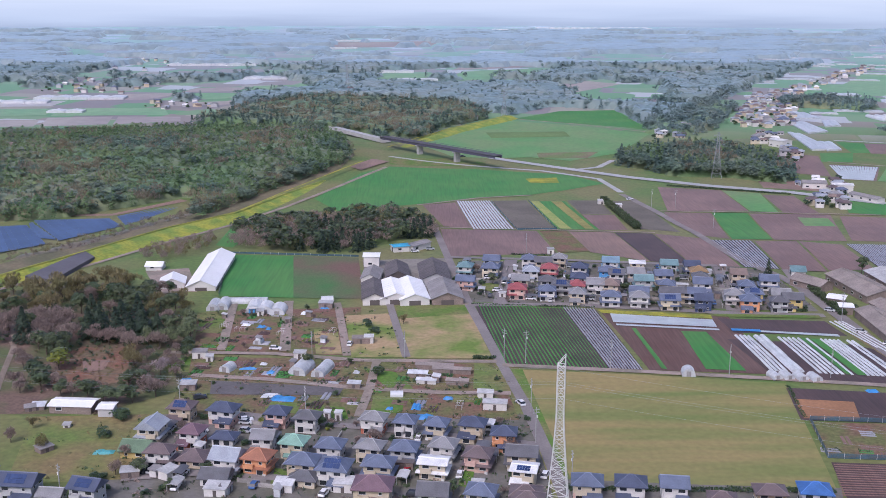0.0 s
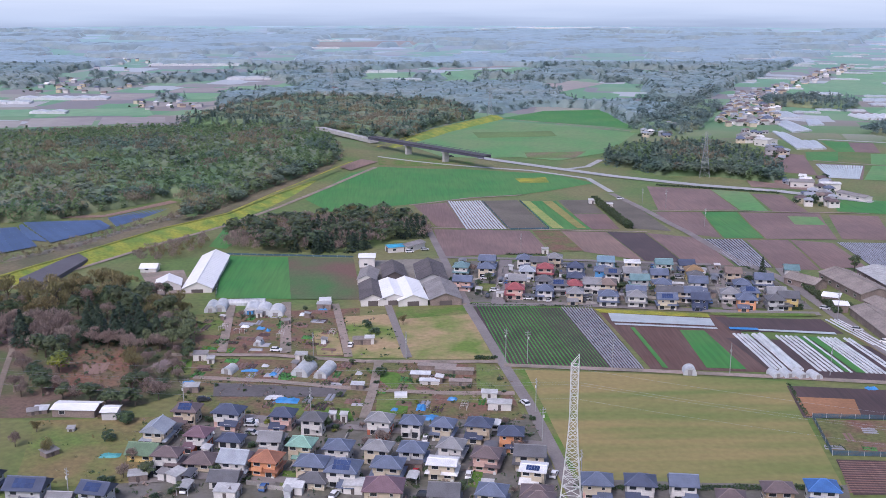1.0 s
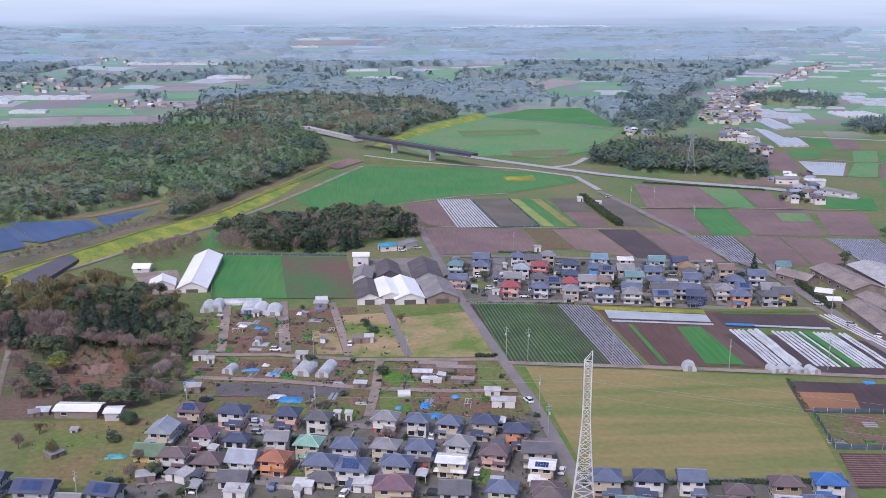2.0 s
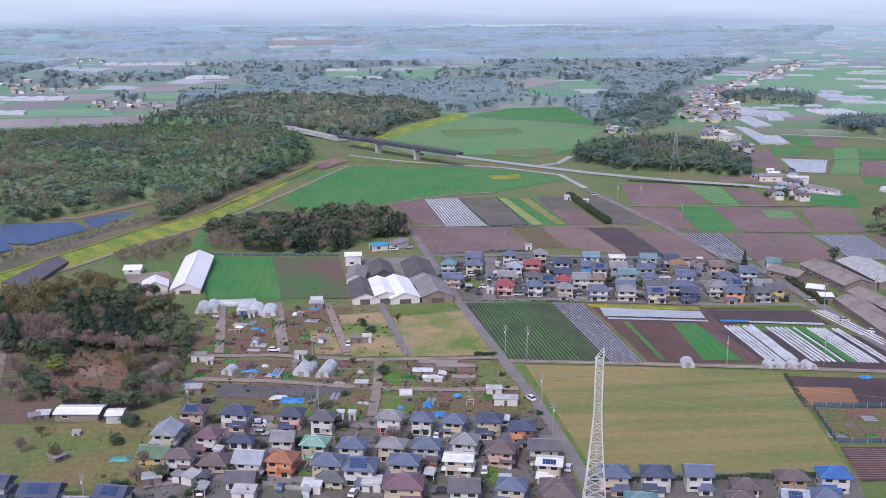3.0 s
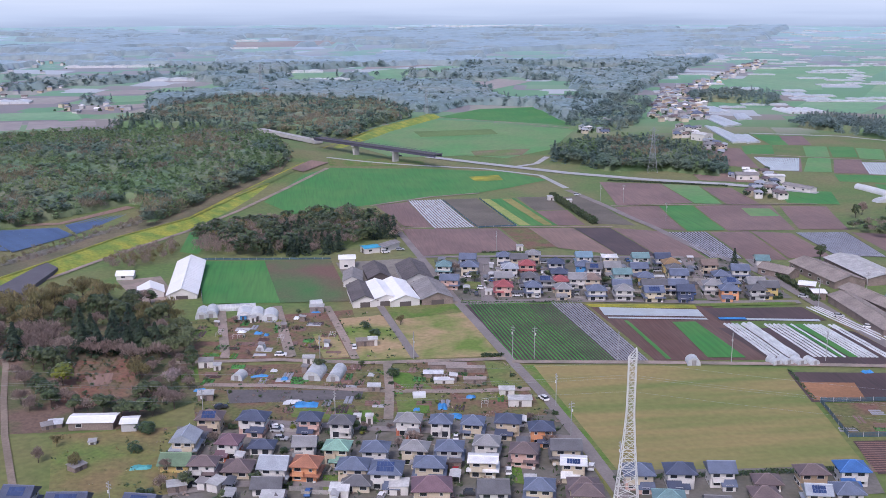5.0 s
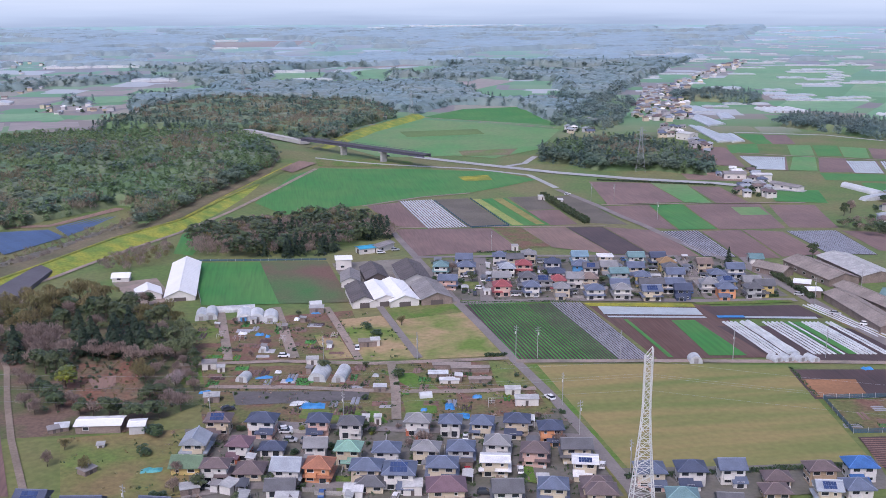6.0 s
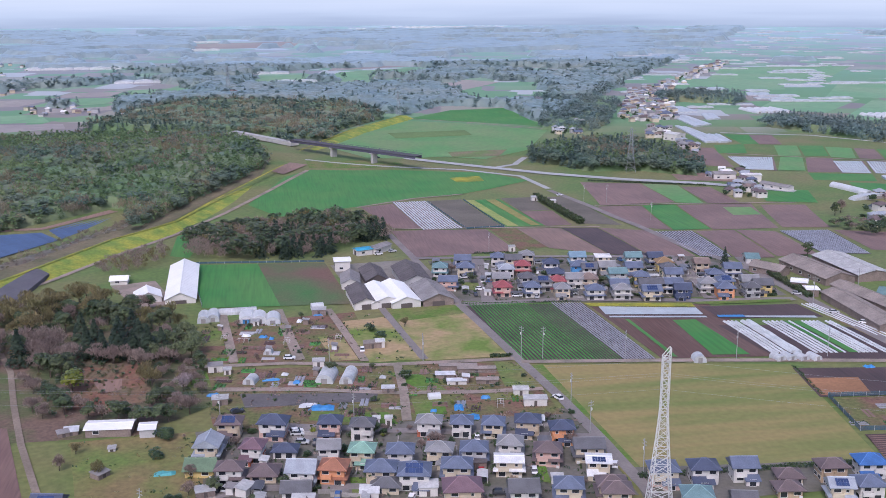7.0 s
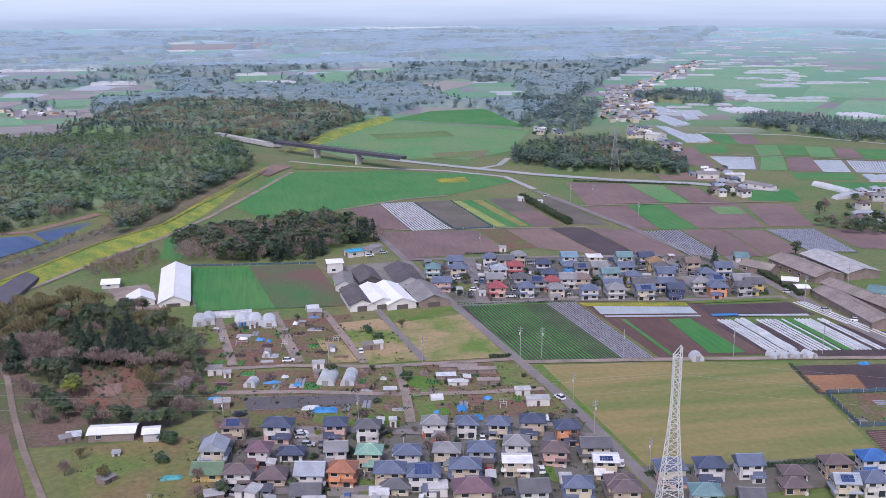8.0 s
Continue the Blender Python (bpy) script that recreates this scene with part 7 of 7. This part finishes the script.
# ---- allotments: beds, huts, frames and tarpaulins ----
def bed(p, L, w, rot, kind, seed):
    rnd = random.Random(seed)
    top = empty("garden_bed", *p, rot, label={"soil": "freshly dug brown garden bed", "green": "garden bed of green vegetables", "mulch": "garden bed under plastic film", "dark": "dark dug garden bed with stubble"}[kind], category="garden bed", group="allotment beds")
    bm = bmesh.new()
    n = max(2, int(w / 1.1))
    for k in range(n):
        y0 = -w / 2 + k * w / n
        pts = [(-L / 2, y0, 0.05), (-L / 2, y0 + 0.2, 0.32), (-L / 2, y0 + w / n - 0.35, 0.32), (-L / 2, y0 + w / n - 0.15, 0.05)]
        a = [bm.verts.new(q) for q in pts]
        b = [bm.verts.new((L / 2 - rnd.uniform(0, 0.6), q[1], q[2])) for q in pts]
        for i in range(3):
            bm.faces.new((a[i], b[i], b[i + 1], a[i + 1]))
        bm.faces.new(a[::-1])
        bm.faces.new(b)
    part("ridge", bm, {"soil": SOIL, "green": CROP, "mulch": SILVER, "dark": DARKSOIL}[kind], top)
    if kind == "green" or rnd.random() < 0.3:
        n = int(L * w * 2.2)
        r = np.random.default_rng(seed)
        c = np.stack([r.uniform(-L / 2, L / 2, n), r.uniform(-w / 2, w / 2, n), r.uniform(0.3, 0.6, n)], 1)
        u, v = r.normal(size=(n, 3)) * 0.2, r.normal(size=(n, 3)) * 0.2
        ob = new("leaves", quads_mesh("leaves", np.stack([c - u, c - v, c + u, c + v], 1), LEAF["hedge"] if rnd.random() < 0.8 else LEAF["yellow"]))
        ob.parent = top
    return top


def hut(p, L, w, h, rot, roof, wall, label):
    top = empty("garden_hut", *p, rot, label=label, category="hut", group="garden huts")
    bm = bmesh.new()
    box(bm, -L / 2, L / 2, -w / 2, w / 2, 0, h)
    part("wall", bm, wall, top)
    bm = bmesh.new()
    slab(bm, [(-L / 2 - 0.25, -w / 2 - 0.3, h + 0.15), (L / 2 + 0.25, -w / 2 - 0.3, h + 0.15), (L / 2 + 0.25, w / 2 + 0.3, h + 0.5), (-L / 2 - 0.25, w / 2 + 0.3, h + 0.5)], 0.1)
    part("roof", bm, roof, top)
    bm = bmesh.new()
    box(bm, -0.45, 0.45, -w / 2 - 0.05, -w / 2, 0, min(1.9, h * 0.85))
    part("door", bm, wall_mat("dark"), top)
    return top


def tarp(p, L, w, rot, material, label="crumpled tarpaulin lying over garden goods"):
    rnd = random.Random(int(p[0] * 13))
    bm = bmesh.new()
    n = 5
    g = [[bm.verts.new((L * (i / n - 0.5), w * (j / n - 0.5), (0.1 if i in (0, n) or j in (0, n) else rnd.uniform(0.4, 0.9)))) for j in range(n + 1)] for i in range(n + 1)]
    for i in range(n):
        for j in range(n):
            bm.faces.new((g[i][j], g[i + 1][j], g[i + 1][j + 1], g[i][j + 1]))
    me = bpy.data.meshes.new("tarpaulin")
    bm.to_mesh(me)
    bm.free()
    me.materials.append(material)
    ob = new("tarpaulin", me)
    ob.matrix_world = pose(*p, ground_at(*p), 0, 0, rot)
    tagged(ob, label, "tarpaulin")


for poly, gap, seed in (([(-91.7, 398.8), (-39.6, 405.6), (-33.5, 355.0), (-84.5, 358.5)], 6.5, 15), ([(-83.5, 348.7), (-24.7, 341.3), (-23.6, 320.6), (-80.0, 332.0)], 6.5, 16), ([(-16.9, 340.6), (13.1, 337.8), (12.0, 314.6), (-17.9, 316.6)], 6.5, 17), ([(-62.4, 311.6), (-23.1, 311.9), (-24.0, 296.9), (-55.7, 303.2)], 7, 18), ([(-19.5, 310.8), (19.8, 309.2), (22.1, 293.8), (-19.0, 299.0)], 7, 19), ([(111.9, 285.8), (137.7, 283.3), (129.1, 264.3), (110.1, 266.1)], 8, 20)):
    rb = random.Random(seed)
    for k, p in enumerate(scatter(poly, gap, rb)):
        r = rb.random()
        rot = -11 + rb.choice((0, 90)) + rb.uniform(-3, 3)
        if r < 0.62:
            bed(p, rb.uniform(4, 6.5), rb.uniform(2.2, 4.5), rot, rb.choice(("soil", "soil", "green", "dark", "green", "mulch" if rb.random() < 0.5 else "soil")), seed * 100 + k)
        elif r < 0.72:
            hut(p, rb.uniform(1.6, 3), rb.uniform(1.4, 2.2), rb.uniform(1.7, 2.3), rot, rb.choice((PALETIN, GREYTIN, TIN)), rb.choice((RUST, CLOTH, RUST)), "small makeshift garden hut with tin roof")
        elif r < 0.80:
            tarp(p, rb.uniform(2, 3.5), rb.uniform(1.5, 2.5), rot, rb.choice((BLUESHEET, CLOTH, CLOTH)))
        elif r < 0.86:
            bm = bmesh.new()
            top = empty("plant_support", *p, rot, label="bare pipe frame over a garden bed", category="frame", group="garden frames")
            for x in (-2, 0, 2):
                bm = bmesh.new()
                for y in (-1, 1):
                    bar(bm, (x, y, 0), (x, y, 1.6), 0.05)
                bar(bm, (x, -1, 1.6), (x, 1, 1.6), 0.05)
                part("hoop", bm, STEEL, top)
            bm = bmesh.new()
            bar(bm, (-2, 0, 1.62), (2, 0, 1.62), 0.05)
            part("rail", bm, STEEL, top)
BLUEWALL = mat("blue_wall", (0.08, 0.3, 0.6), 0.6)
# particular huts, containers and sheets
def own_hut(p, L, w, h, rot, roof, wall, lab):
    hut(p, L * 0.8, w * 0.8, h * 0.85, rot, roof, wall, lab)


own_hut((18.6, 300.5), 9, 3.5, 2.8, -8, PALETIN, WW, "white site container beside the farm road")
own_hut((16.2, 309.7), 6, 3, 2.4, -8, PALETIN, WW, "white prefabricated hut beside road")
own_hut((-25.7, 318.7), 5, 2.5, 2.2, -8, CLOTH, RUST, "small hut with pale roof")
own_hut((-81.5, 348.7), 6, 4, 2.8, 0, GREYTIN, WW, "small pale hut beside the track")
own_hut((-77.4, 345.1), 3, 2.5, 2.2, 0, PALETIN, WW, "small pale hut beside the track")
own_hut((-46.4, 347.4), 5, 3, 2.6, -5, PALETIN, WW, "white hut beside the track")
own_hut((-42.7, 408.9), 7, 4, 2.8, -5, PALETIN, RUST, "open-sided hut with white roof")
own_hut((-25.9, 363.7), 8, 3.5, 2.5, 0, TIN, RUST, "open lean-to with tin roof")
own_hut((-23.1, 363.7), 4, 3, 3, 0, PALETIN, WW, "white hut beside a lean-to")
own_hut((-2.4, 322.3), 8, 2, 1.6, -8, CLOTH, WW, "white container lying among garden goods")
own_hut((-5.2, 328.5), 8, 3, 1.8, -8, CLOTH, RUST, "garden shed with pale sheeting")
own_hut((7.7, 321.1), 9, 2, 1.8, -8, TIN, RUST, "rusty garden enclosure with tin sheets")
own_hut((0.5, 335.3), 16, 2, 2.0, -8, TIN, RUST, "long rusty tin-roofed rack")
own_hut((6.2, 331.4), 16, 2, 2.0, -8, TIN, RUST, "long rusty tin-roofed rack")
own_hut((-28.8, 292.7), 2.5, 2, 3.0, -8, PALETIN, WW, "white storage box beside a house")
own_hut((-32.3, 294.0), 2.5, 2, 2.6, -8, PALETIN, WW, "white storage box beside a house")
own_hut((-79.0, 318.7), 6, 4, 2.5, 0, PALETIN, RUST, "hut with white roof beside the wood")
own_hut((-67.7, 398.4), 3, 2.5, 2.5, 0, PALETIN, WW, "small white garden hut on soil")
own_hut((-71.6, 401.5), 3, 2, 2.4, 0, PALETIN, BLUEWALL, "hut with bright blue walls")
own_hut((-39.3, 248.1), 6, 5, 2.6, -8, PALETIN, WW, "pale carport between houses")
own_hut((-56.3, 246.2), 7, 5, 2.6, -8, PALETIN, WW, "white-roofed carport between houses")
own_hut((-70.8, 256.1), 6, 4, 2.6, 60, PALETIN, WW, "white-roofed shed between houses")
own_hut((-81.0, 256.3), 6, 4, 2.4, 10, PALETIN, RUST, "white-roofed shelter between houses")
own_hut((-24.0, 247.8), 6, 5, 3, -8, PALETIN, WW, "white-roofed annexe between houses")
own_hut((-8.4, 260.6), 6, 5, 2.6, -8, DARKTIN, RUST, "dark-roofed carport between houses")
own_hut((109.8, 643.8), 6, 4, 3, 0, PALETIN, WW, "small white hut in fields")
own_hut((118.4, 632.7), 5, 3, 2.4, 0, PALETIN, WW, "small white hut in fields")
own_hut((60.6, 504.7), 4, 3, 3, 0, PALETIN, WW, "white hut behind houses")
own_hut((-121.5, 303.1), 5, 4, 1.6, 5, CLOTH, RUST, "heap of stored goods under sheets")
own_hut((-123.6, 301.8), 4, 3, 1.6, 20, GREYTIN, RUST, "heap of stored goods under sheets")
own_hut((-109.2, 272.5), 5, 4, 1.8, 50, GREYTIN, RUST, "grey lean-to in the yard")
own_hut((-108.2, 288.8), 2.5, 2, 1.2, 0, PALETIN, WW, "white tank on the grass")
for p, L, w, rot, m_ in (((-47.8, 309.5), 8, 4, -8, BLUESHEET), ((-3.1, 294.3), 5, 4, -8, BLUESHEET), ((-5.5, 302.3), 3, 5, -8, BLUESHEET), ((-51.7, 311.9), 6, 3, -8, CLOTH), ((-54.6, 332.6), 3, 2.5, 0, BLUESHEET), ((-92.3, 271.1), 6, 3, 0, mat("teal_sheet", (0.08, 0.35, 0.36), 0.6)), ((140.9, 312.6), 4, 3, 0, BLUESHEET), ((-81.6, 326.3), 4, 2, 0, BLUESHEET), ((-62.8, 336.5), 6, 1.5, 0, BLUESHEET), ((-43.2, 407.3), 4, 3, 0, BLUESHEET)):
    tarp(p, L, w, rot, m_)


# ---- blue net fence round the vegetable plot ----
def net_fence(pts, h=1.6):
    top = empty("net_fence", *pts[0], label="low blue net fence on posts", category="fence")
    top.matrix_world = Matrix()
    for a, b in zip(pts, pts[1:]):
        n = max(1, int(math.dist(a, b) / 4))
        for k in range(n):
            p, q = mix2(a, b, k / n), mix2(a, b, (k + 1) / n)
            bm = bmesh.new()
            bar(bm, (*p, lie(p[1])), (*p, lie(p[1]) + h + 0.2), 0.05)
            part("post", bm, STEEL, top)
            bm = bmesh.new()
            bar(bm, (*p, lie(p[1]) + h), (*q, lie(q[1]) + h), 0.05, 3)
            for j in range(4):
                z = 0.15 + j * (h - 0.2) / 4
                slab(bm, [(*p, lie(p[1]) + z + 0.27), (*q, lie(q[1]) + z + 0.27), (q[0], q[1] + 0.03, lie(q[1]) + z), (p[0], p[1] + 0.03, lie(p[1]) + z)], 0.02)
            part("net", bm, NET, top)


net_fence([(145.9, 286.4), (112.4, 290.0), (107.9, 264.0), (134.0, 261.4)])
net_fence([(40.8, 652.5), (49.7, 567.3), (72.0, 568.6), (64.8, 654.0)], 1.0)
net_fence([(-99.5, 505.3), (-89.6, 426.7)], 2.0)
net_fence([(-98.6, 508.0), (-34.7, 498.9)], 1.0)


# ---- far villages ----
def far_house(p, w, d, roof, wall, rot, st):
    top = empty("far_house", *p, rot, label="distant %s house with %s roof" % ({1: "low", 2: "two-storey"}[st], roof), category="house", group="distant houses")
    bm = bmesh.new()
    box(bm, -w / 2, w / 2, -d / 2, d / 2, 0, 2.1 * st)
    part("wall", bm, wall_mat(wall), top)
    roof_part(top, w, d, 2.1 * st, d * 0.3, 0.45, roof, 0.9 if st == 2 else 0.05, ridge=False)
    for k in (-1, 1) if p[1] < 1000 else ():
        add_window("wide", top, k * w * 0.25, -d / 2 - 0.05, 2.1 * st - 1.6, 0, False)


def hamlet(poly, gap, seed):
    rf = random.Random(seed)
    for p in scatter(poly, gap * 0.68, rf):
        if rf.random() < 0.36:
            tree(p, rf.uniform(3, 6.5), "hedge", 1.2)
        elif rf.random() < 0.9:
            far_house(p, rf.uniform(4.8, 8), rf.uniform(4.2, 5.6), rf.choice(("slate blue", "grey", "pale grey", "brown", "pale grey", "pale grey", "rust", "grey", "white")), rf.choice(("white", "grey", "cream", "white", "grey", "beige")), rf.uniform(-25, 10), rf.choice((1, 2, 2)))


hamlet([(311.1, 1058.9), (337.0, 1028.0), (372.4, 1045.3), (458.3, 1277.8), (427.7, 1351.2)], 15, 51)
hamlet([(312.9, 910.3), (321.9, 880.1), (285.7, 781.5), (290.0, 831.0)], 14, 52)
hamlet([(211.8, 965.0), (243.4, 966.4), (266.7, 1019.5), (266.0, 1095.3), (237.0, 1040.5)], 12, 53)
hamlet([(250.4, 698.3), (281.5, 698.9), (303.4, 733.6), (283.0, 749.5)], 15, 54)
hamlet([(235.1, 629.6), (260.3, 624.0), (278.3, 675.1), (255.8, 668.4)], 14, 55)
hamlet([(265.3, 526.8), (298.9, 518.4), (370.0, 620.8), (323.6, 620.4)], 16, 56)
hamlet([(424.0, 1351.9), (496.7, 1412.7), (745.6, 1768.5), (735.3, 1700.5), (463.6, 1309.8), (404.2, 1256.5)], 22, 57)
hamlet([(22.8, 1096.2), (58.9, 1104.9), (60.9, 1140.8), (30.1, 1141.2)], 16, 59)
hamlet([(-504.9, 1372.5), (-390.1, 1352.0), (-354.2, 1476.8), (-521.4, 1558.0)], 34, 60)
hamlet([(-328.3, 1198.4), (-225.7, 1197.2), (-235.1, 1249.9), (-322.1, 1278.9)], 26, 61)
hamlet([(-644.1, 1818.1), (-410.7, 1645.7), (-412.7, 1857.0), (-678.1, 2040.4)], 60, 62)
hamlet([(234.3, 636.1), (255.5, 626.7), (282.2, 684.5), (248.1, 674.6)], 15, 63)
hamlet([(284.6, 908.7), (325.2, 939.9), (350.5, 1015.2), (321.0, 1002.7)], 15, 64)
# parcelled greenhouse land beyond the town
rg = random.Random(90)
for k in range(160):
    y = rg.uniform(1150, 2900)
    x = rg.uniform(360 + 0.12 * (y - 1000), 360 + 0.62 * (y - 700))
    L, w = rg.uniform(20, 55), rg.uniform(8, 18)
    t = 0.18
    flat_house((x, y), (x + L, y - L * t), (x + L + w * t, y - L * t + w), (x + w * t, y + w), "distant block of white film greenhouses")
for p, L, w in (((-353.1, 1777.1), 150, 30), ((20.3, 1774.2), 90, 25), ((-43.0, 1643.0), 60, 20), ((-221.4, 1538.8), 80, 25), ((-7.7, 1512.7), 60, 16), ((227.4, 1239.5), 75, 12), ((256.6, 1217.7), 40, 14), ((-949.2, 3020.0), 220, 40), ((-421.3, 1291.5), 110, 22), ((-485.6, 1252.6), 80, 16), ((541.6, 3301.4), 360, 90), ((-186.2, 2559.2), 120, 30), ((-177.1, 2258.9), 80, 20), ((-397.1, 1164.9), 40, 14), ((-1114.9, 2915.3), 200, 40), ((-623.8, 2640.6), 160, 40), ((313.4, 3216.0), 200, 40)):
    flat_house((p[0] - L / 2, p[1]), (p[0] + L / 2, p[1]), (p[0] + L / 2, p[1] + w), (p[0] - L / 2, p[1] + w), "long low distant hall with white roof", 2.4)


# ---- loose plants, weeds and stubble over plots, yards and verges ----
def tufts(name, poly, density, size, tones, label, seed):
    """Small upright leaf sprays, scattered in drifts; too many to count."""
    r = np.random.default_rng(seed)
    pts = np.array(poly)
    lo, hi = pts.min(0), pts.max(0)
    n = int((hi - lo).prod() * density)
    xy = r.uniform(lo, hi, (n, 2))
    keep = [i for i in range(n) if inside(tuple(xy[i]), poly) and noise.noise((xy[i][0] * 0.16, xy[i][1] * 0.16, seed)) > -0.05]
    xy = xy[keep]
    n = len(xy)
    tone = r.integers(0, len(tones), n)
    top = new(name)
    tagged(top, label, "plants", "", "stuff")
    for k, m in enumerate(tones):
        sel = xy[tone == k]
        c = np.column_stack([sel, np.interp(sel[:, 1], KX, KZ) + 0.25])
        c = np.repeat(c, 5, 0) + r.normal(size=(len(c) * 5, 3)) * np.array([size, size, size * 0.35])
        c[:, 2] = np.maximum(c[:, 2], np.interp(c[:, 1], KX, KZ) + 0.12)
        u, v = r.normal(size=c.shape) * size * 0.55, r.normal(size=c.shape) * size * 0.55
        ob = new("leaves", quads_mesh("leaves", np.stack([c - u, c - v, c + u, c + v], 1), LEAF[m]))
        ob.parent = top
        ob["kind"] = "stuff"


tufts("garden_plants", [(-93.6, 402.7), (-16.9, 409.2), (-10.0, 347.3), (-85.2, 357.2)], 0.09, 0.38, ("hedge", "bare", "hedge", "broad"), "scattered vegetables and weeds on the allotments", 101)
tufts("garden_plants", [(-86.7, 349.9), (-13.1, 343.9), (23.8, 338.7), (26.2, 291.6), (-22.2, 294.7), (-80.0, 295.8)], 0.11, 0.4, ("hedge", "bare", "hedge", "broad", "bare"), "scattered vegetables and weeds on the allotments", 102)
tufts("yard_plants", [(-89.1, 298.1), (-22.3, 296.8), (29.1, 295.9), (29.4, 237.1), (-19.1, 238.0), (-92.1, 239.4)], 0.14, 0.5, ("hedge", "bare", "broad"), "garden plants between the village houses", 103)
tufts("yard_plants", [(15.0, 490.7), (157.7, 467.6), (156.4, 400.4), (15.7, 416.8)], 0.06, 0.45, ("hedge", "bare", "broad"), "garden plants between the housing rows", 104)
tufts("meadow_weeds", [(-130.2, 298.9), (-85.7, 298.0), (-80.0, 251.4), (-113.7, 252.0)], 0.05, 0.4, ("bud", "hedge"), "weeds in the grass yard", 106)


# ---- plot walls, carports and hedges between the houses ----
def free_of_houses(p, r):
    return all(math.dist(p, q) > r + h_ for q, h_ in PLOTS)


def carport(p, rot, L, w, roof):
    top = empty("carport", *p, rot, label="open carport with a thin curved sheet roof", category="carport", group="carports")
    bm = bmesh.new()
    for k in range(4):
        y0, y1 = -w / 2 + k * w / 4, -w / 2 + (k + 1) * w / 4
        z0, z1 = (2.15 + 0.45 * math.sin(math.pi * (0.12 + 0.76 * (v + w / 2) / w)) for v in (y0, y1))
        slab(bm, [(-L / 2, y0, z0), (L / 2, y0, z0), (L / 2, y1, z1), (-L / 2, y1, z1)], 0.05)
    part("roof", bm, roof, top)
    for x in (-L / 2 + 0.3, L / 2 - 0.3):
        for y in (-w / 2 + 0.15, w / 2 - 0.15):
            bm = bmesh.new()
            box(bm, x - 0.05, x + 0.05, y - 0.05, y + 0.05, 0, 2.25)
            part("post", bm, STEEL, top)
    PLOTS.append((p, L * 0.45))


def plot_wall(p, rot, L, h, material):
    bm = bmesh.new()
    box(bm, -L / 2, L / 2, -0.09, 0.09, 0, h)
    box(bm, -L / 2, L / 2, -0.12, 0.12, h + 0.003, h + 0.06)
    for k in range(int(L / 3) + 1):
        x = -L / 2 + 0.15 + k * (L - 0.3) / max(1, int(L / 3))
        box(bm, x - 0.15, x + 0.15, -0.15, 0.15, 0, h + 0.12)
    me = bpy.data.meshes.new("plot_wall")
    bm.to_mesh(me)
    bm.free()
    me.materials.append(material)
    ob = new("plot_wall", me)
    ob.matrix_world = pose(*p, ground_at(*p), 0, 0, rot)
    tagged(ob, "low concrete block wall between house plots", "wall", "plot walls")


SMOKED = mat("smoked_sheet", (0.13, 0.13, 0.14), 0.35, 0.15, 0.4, 2.0, obj=0.3)
BLOCKS = mat("concrete_blocks", (0.33, 0.315, 0.295), 0.9, 0.2, 0.4, 2.5, obj=0.2)
LANES = {"village": ([(-84, 292), (24, 288), (25, 240), (-78, 243)], -11), "rows": ([(16, 484), (140, 470), (150, 402), (20, 417)], -9)}
rc = random.Random(515)
for name, (poly, turn) in LANES.items():
    for p in scatter(poly, 7.0, rc):
        if not free_of_houses(p, 1.2):
            continue
        r = rc.random()
        rot = turn + rc.choice((0, 90)) + rc.uniform(-2, 2)
        if r < 0.22:
            carport(p, rot, rc.uniform(4.5, 5.5), rc.uniform(2.5, 4.2), rc.choice((SMOKED, SMOKED, PALETIN)))
            if rc.random() < 0.6:
                car(p, rot, rc.choice(("white", "silver", "dark", "white")), "car parked under a carport")
        elif r < 0.5:
            plot_wall(p, rot, rc.uniform(4, 9), rc.uniform(0.8, 1.4), BLOCKS)
        elif r < 0.62:
            car(p, rot, rc.choice(("white", "silver", "dark", "blue")), "car parked on a house plot")
        elif r < 0.75:
            hut(p, rc.uniform(2, 3.5), rc.uniform(1.6, 2.4), 2.1, rot, rc.choice((PALETIN, GREYTIN, DARKTIN)), rc.choice((RUST, CLOTH, WW)), "small storage shed between houses")
        else:
            tree(p, rc.uniform(1.6, 3.4), rc.choice(("hedge", "hedge", "broad", "bare")), 1.3)
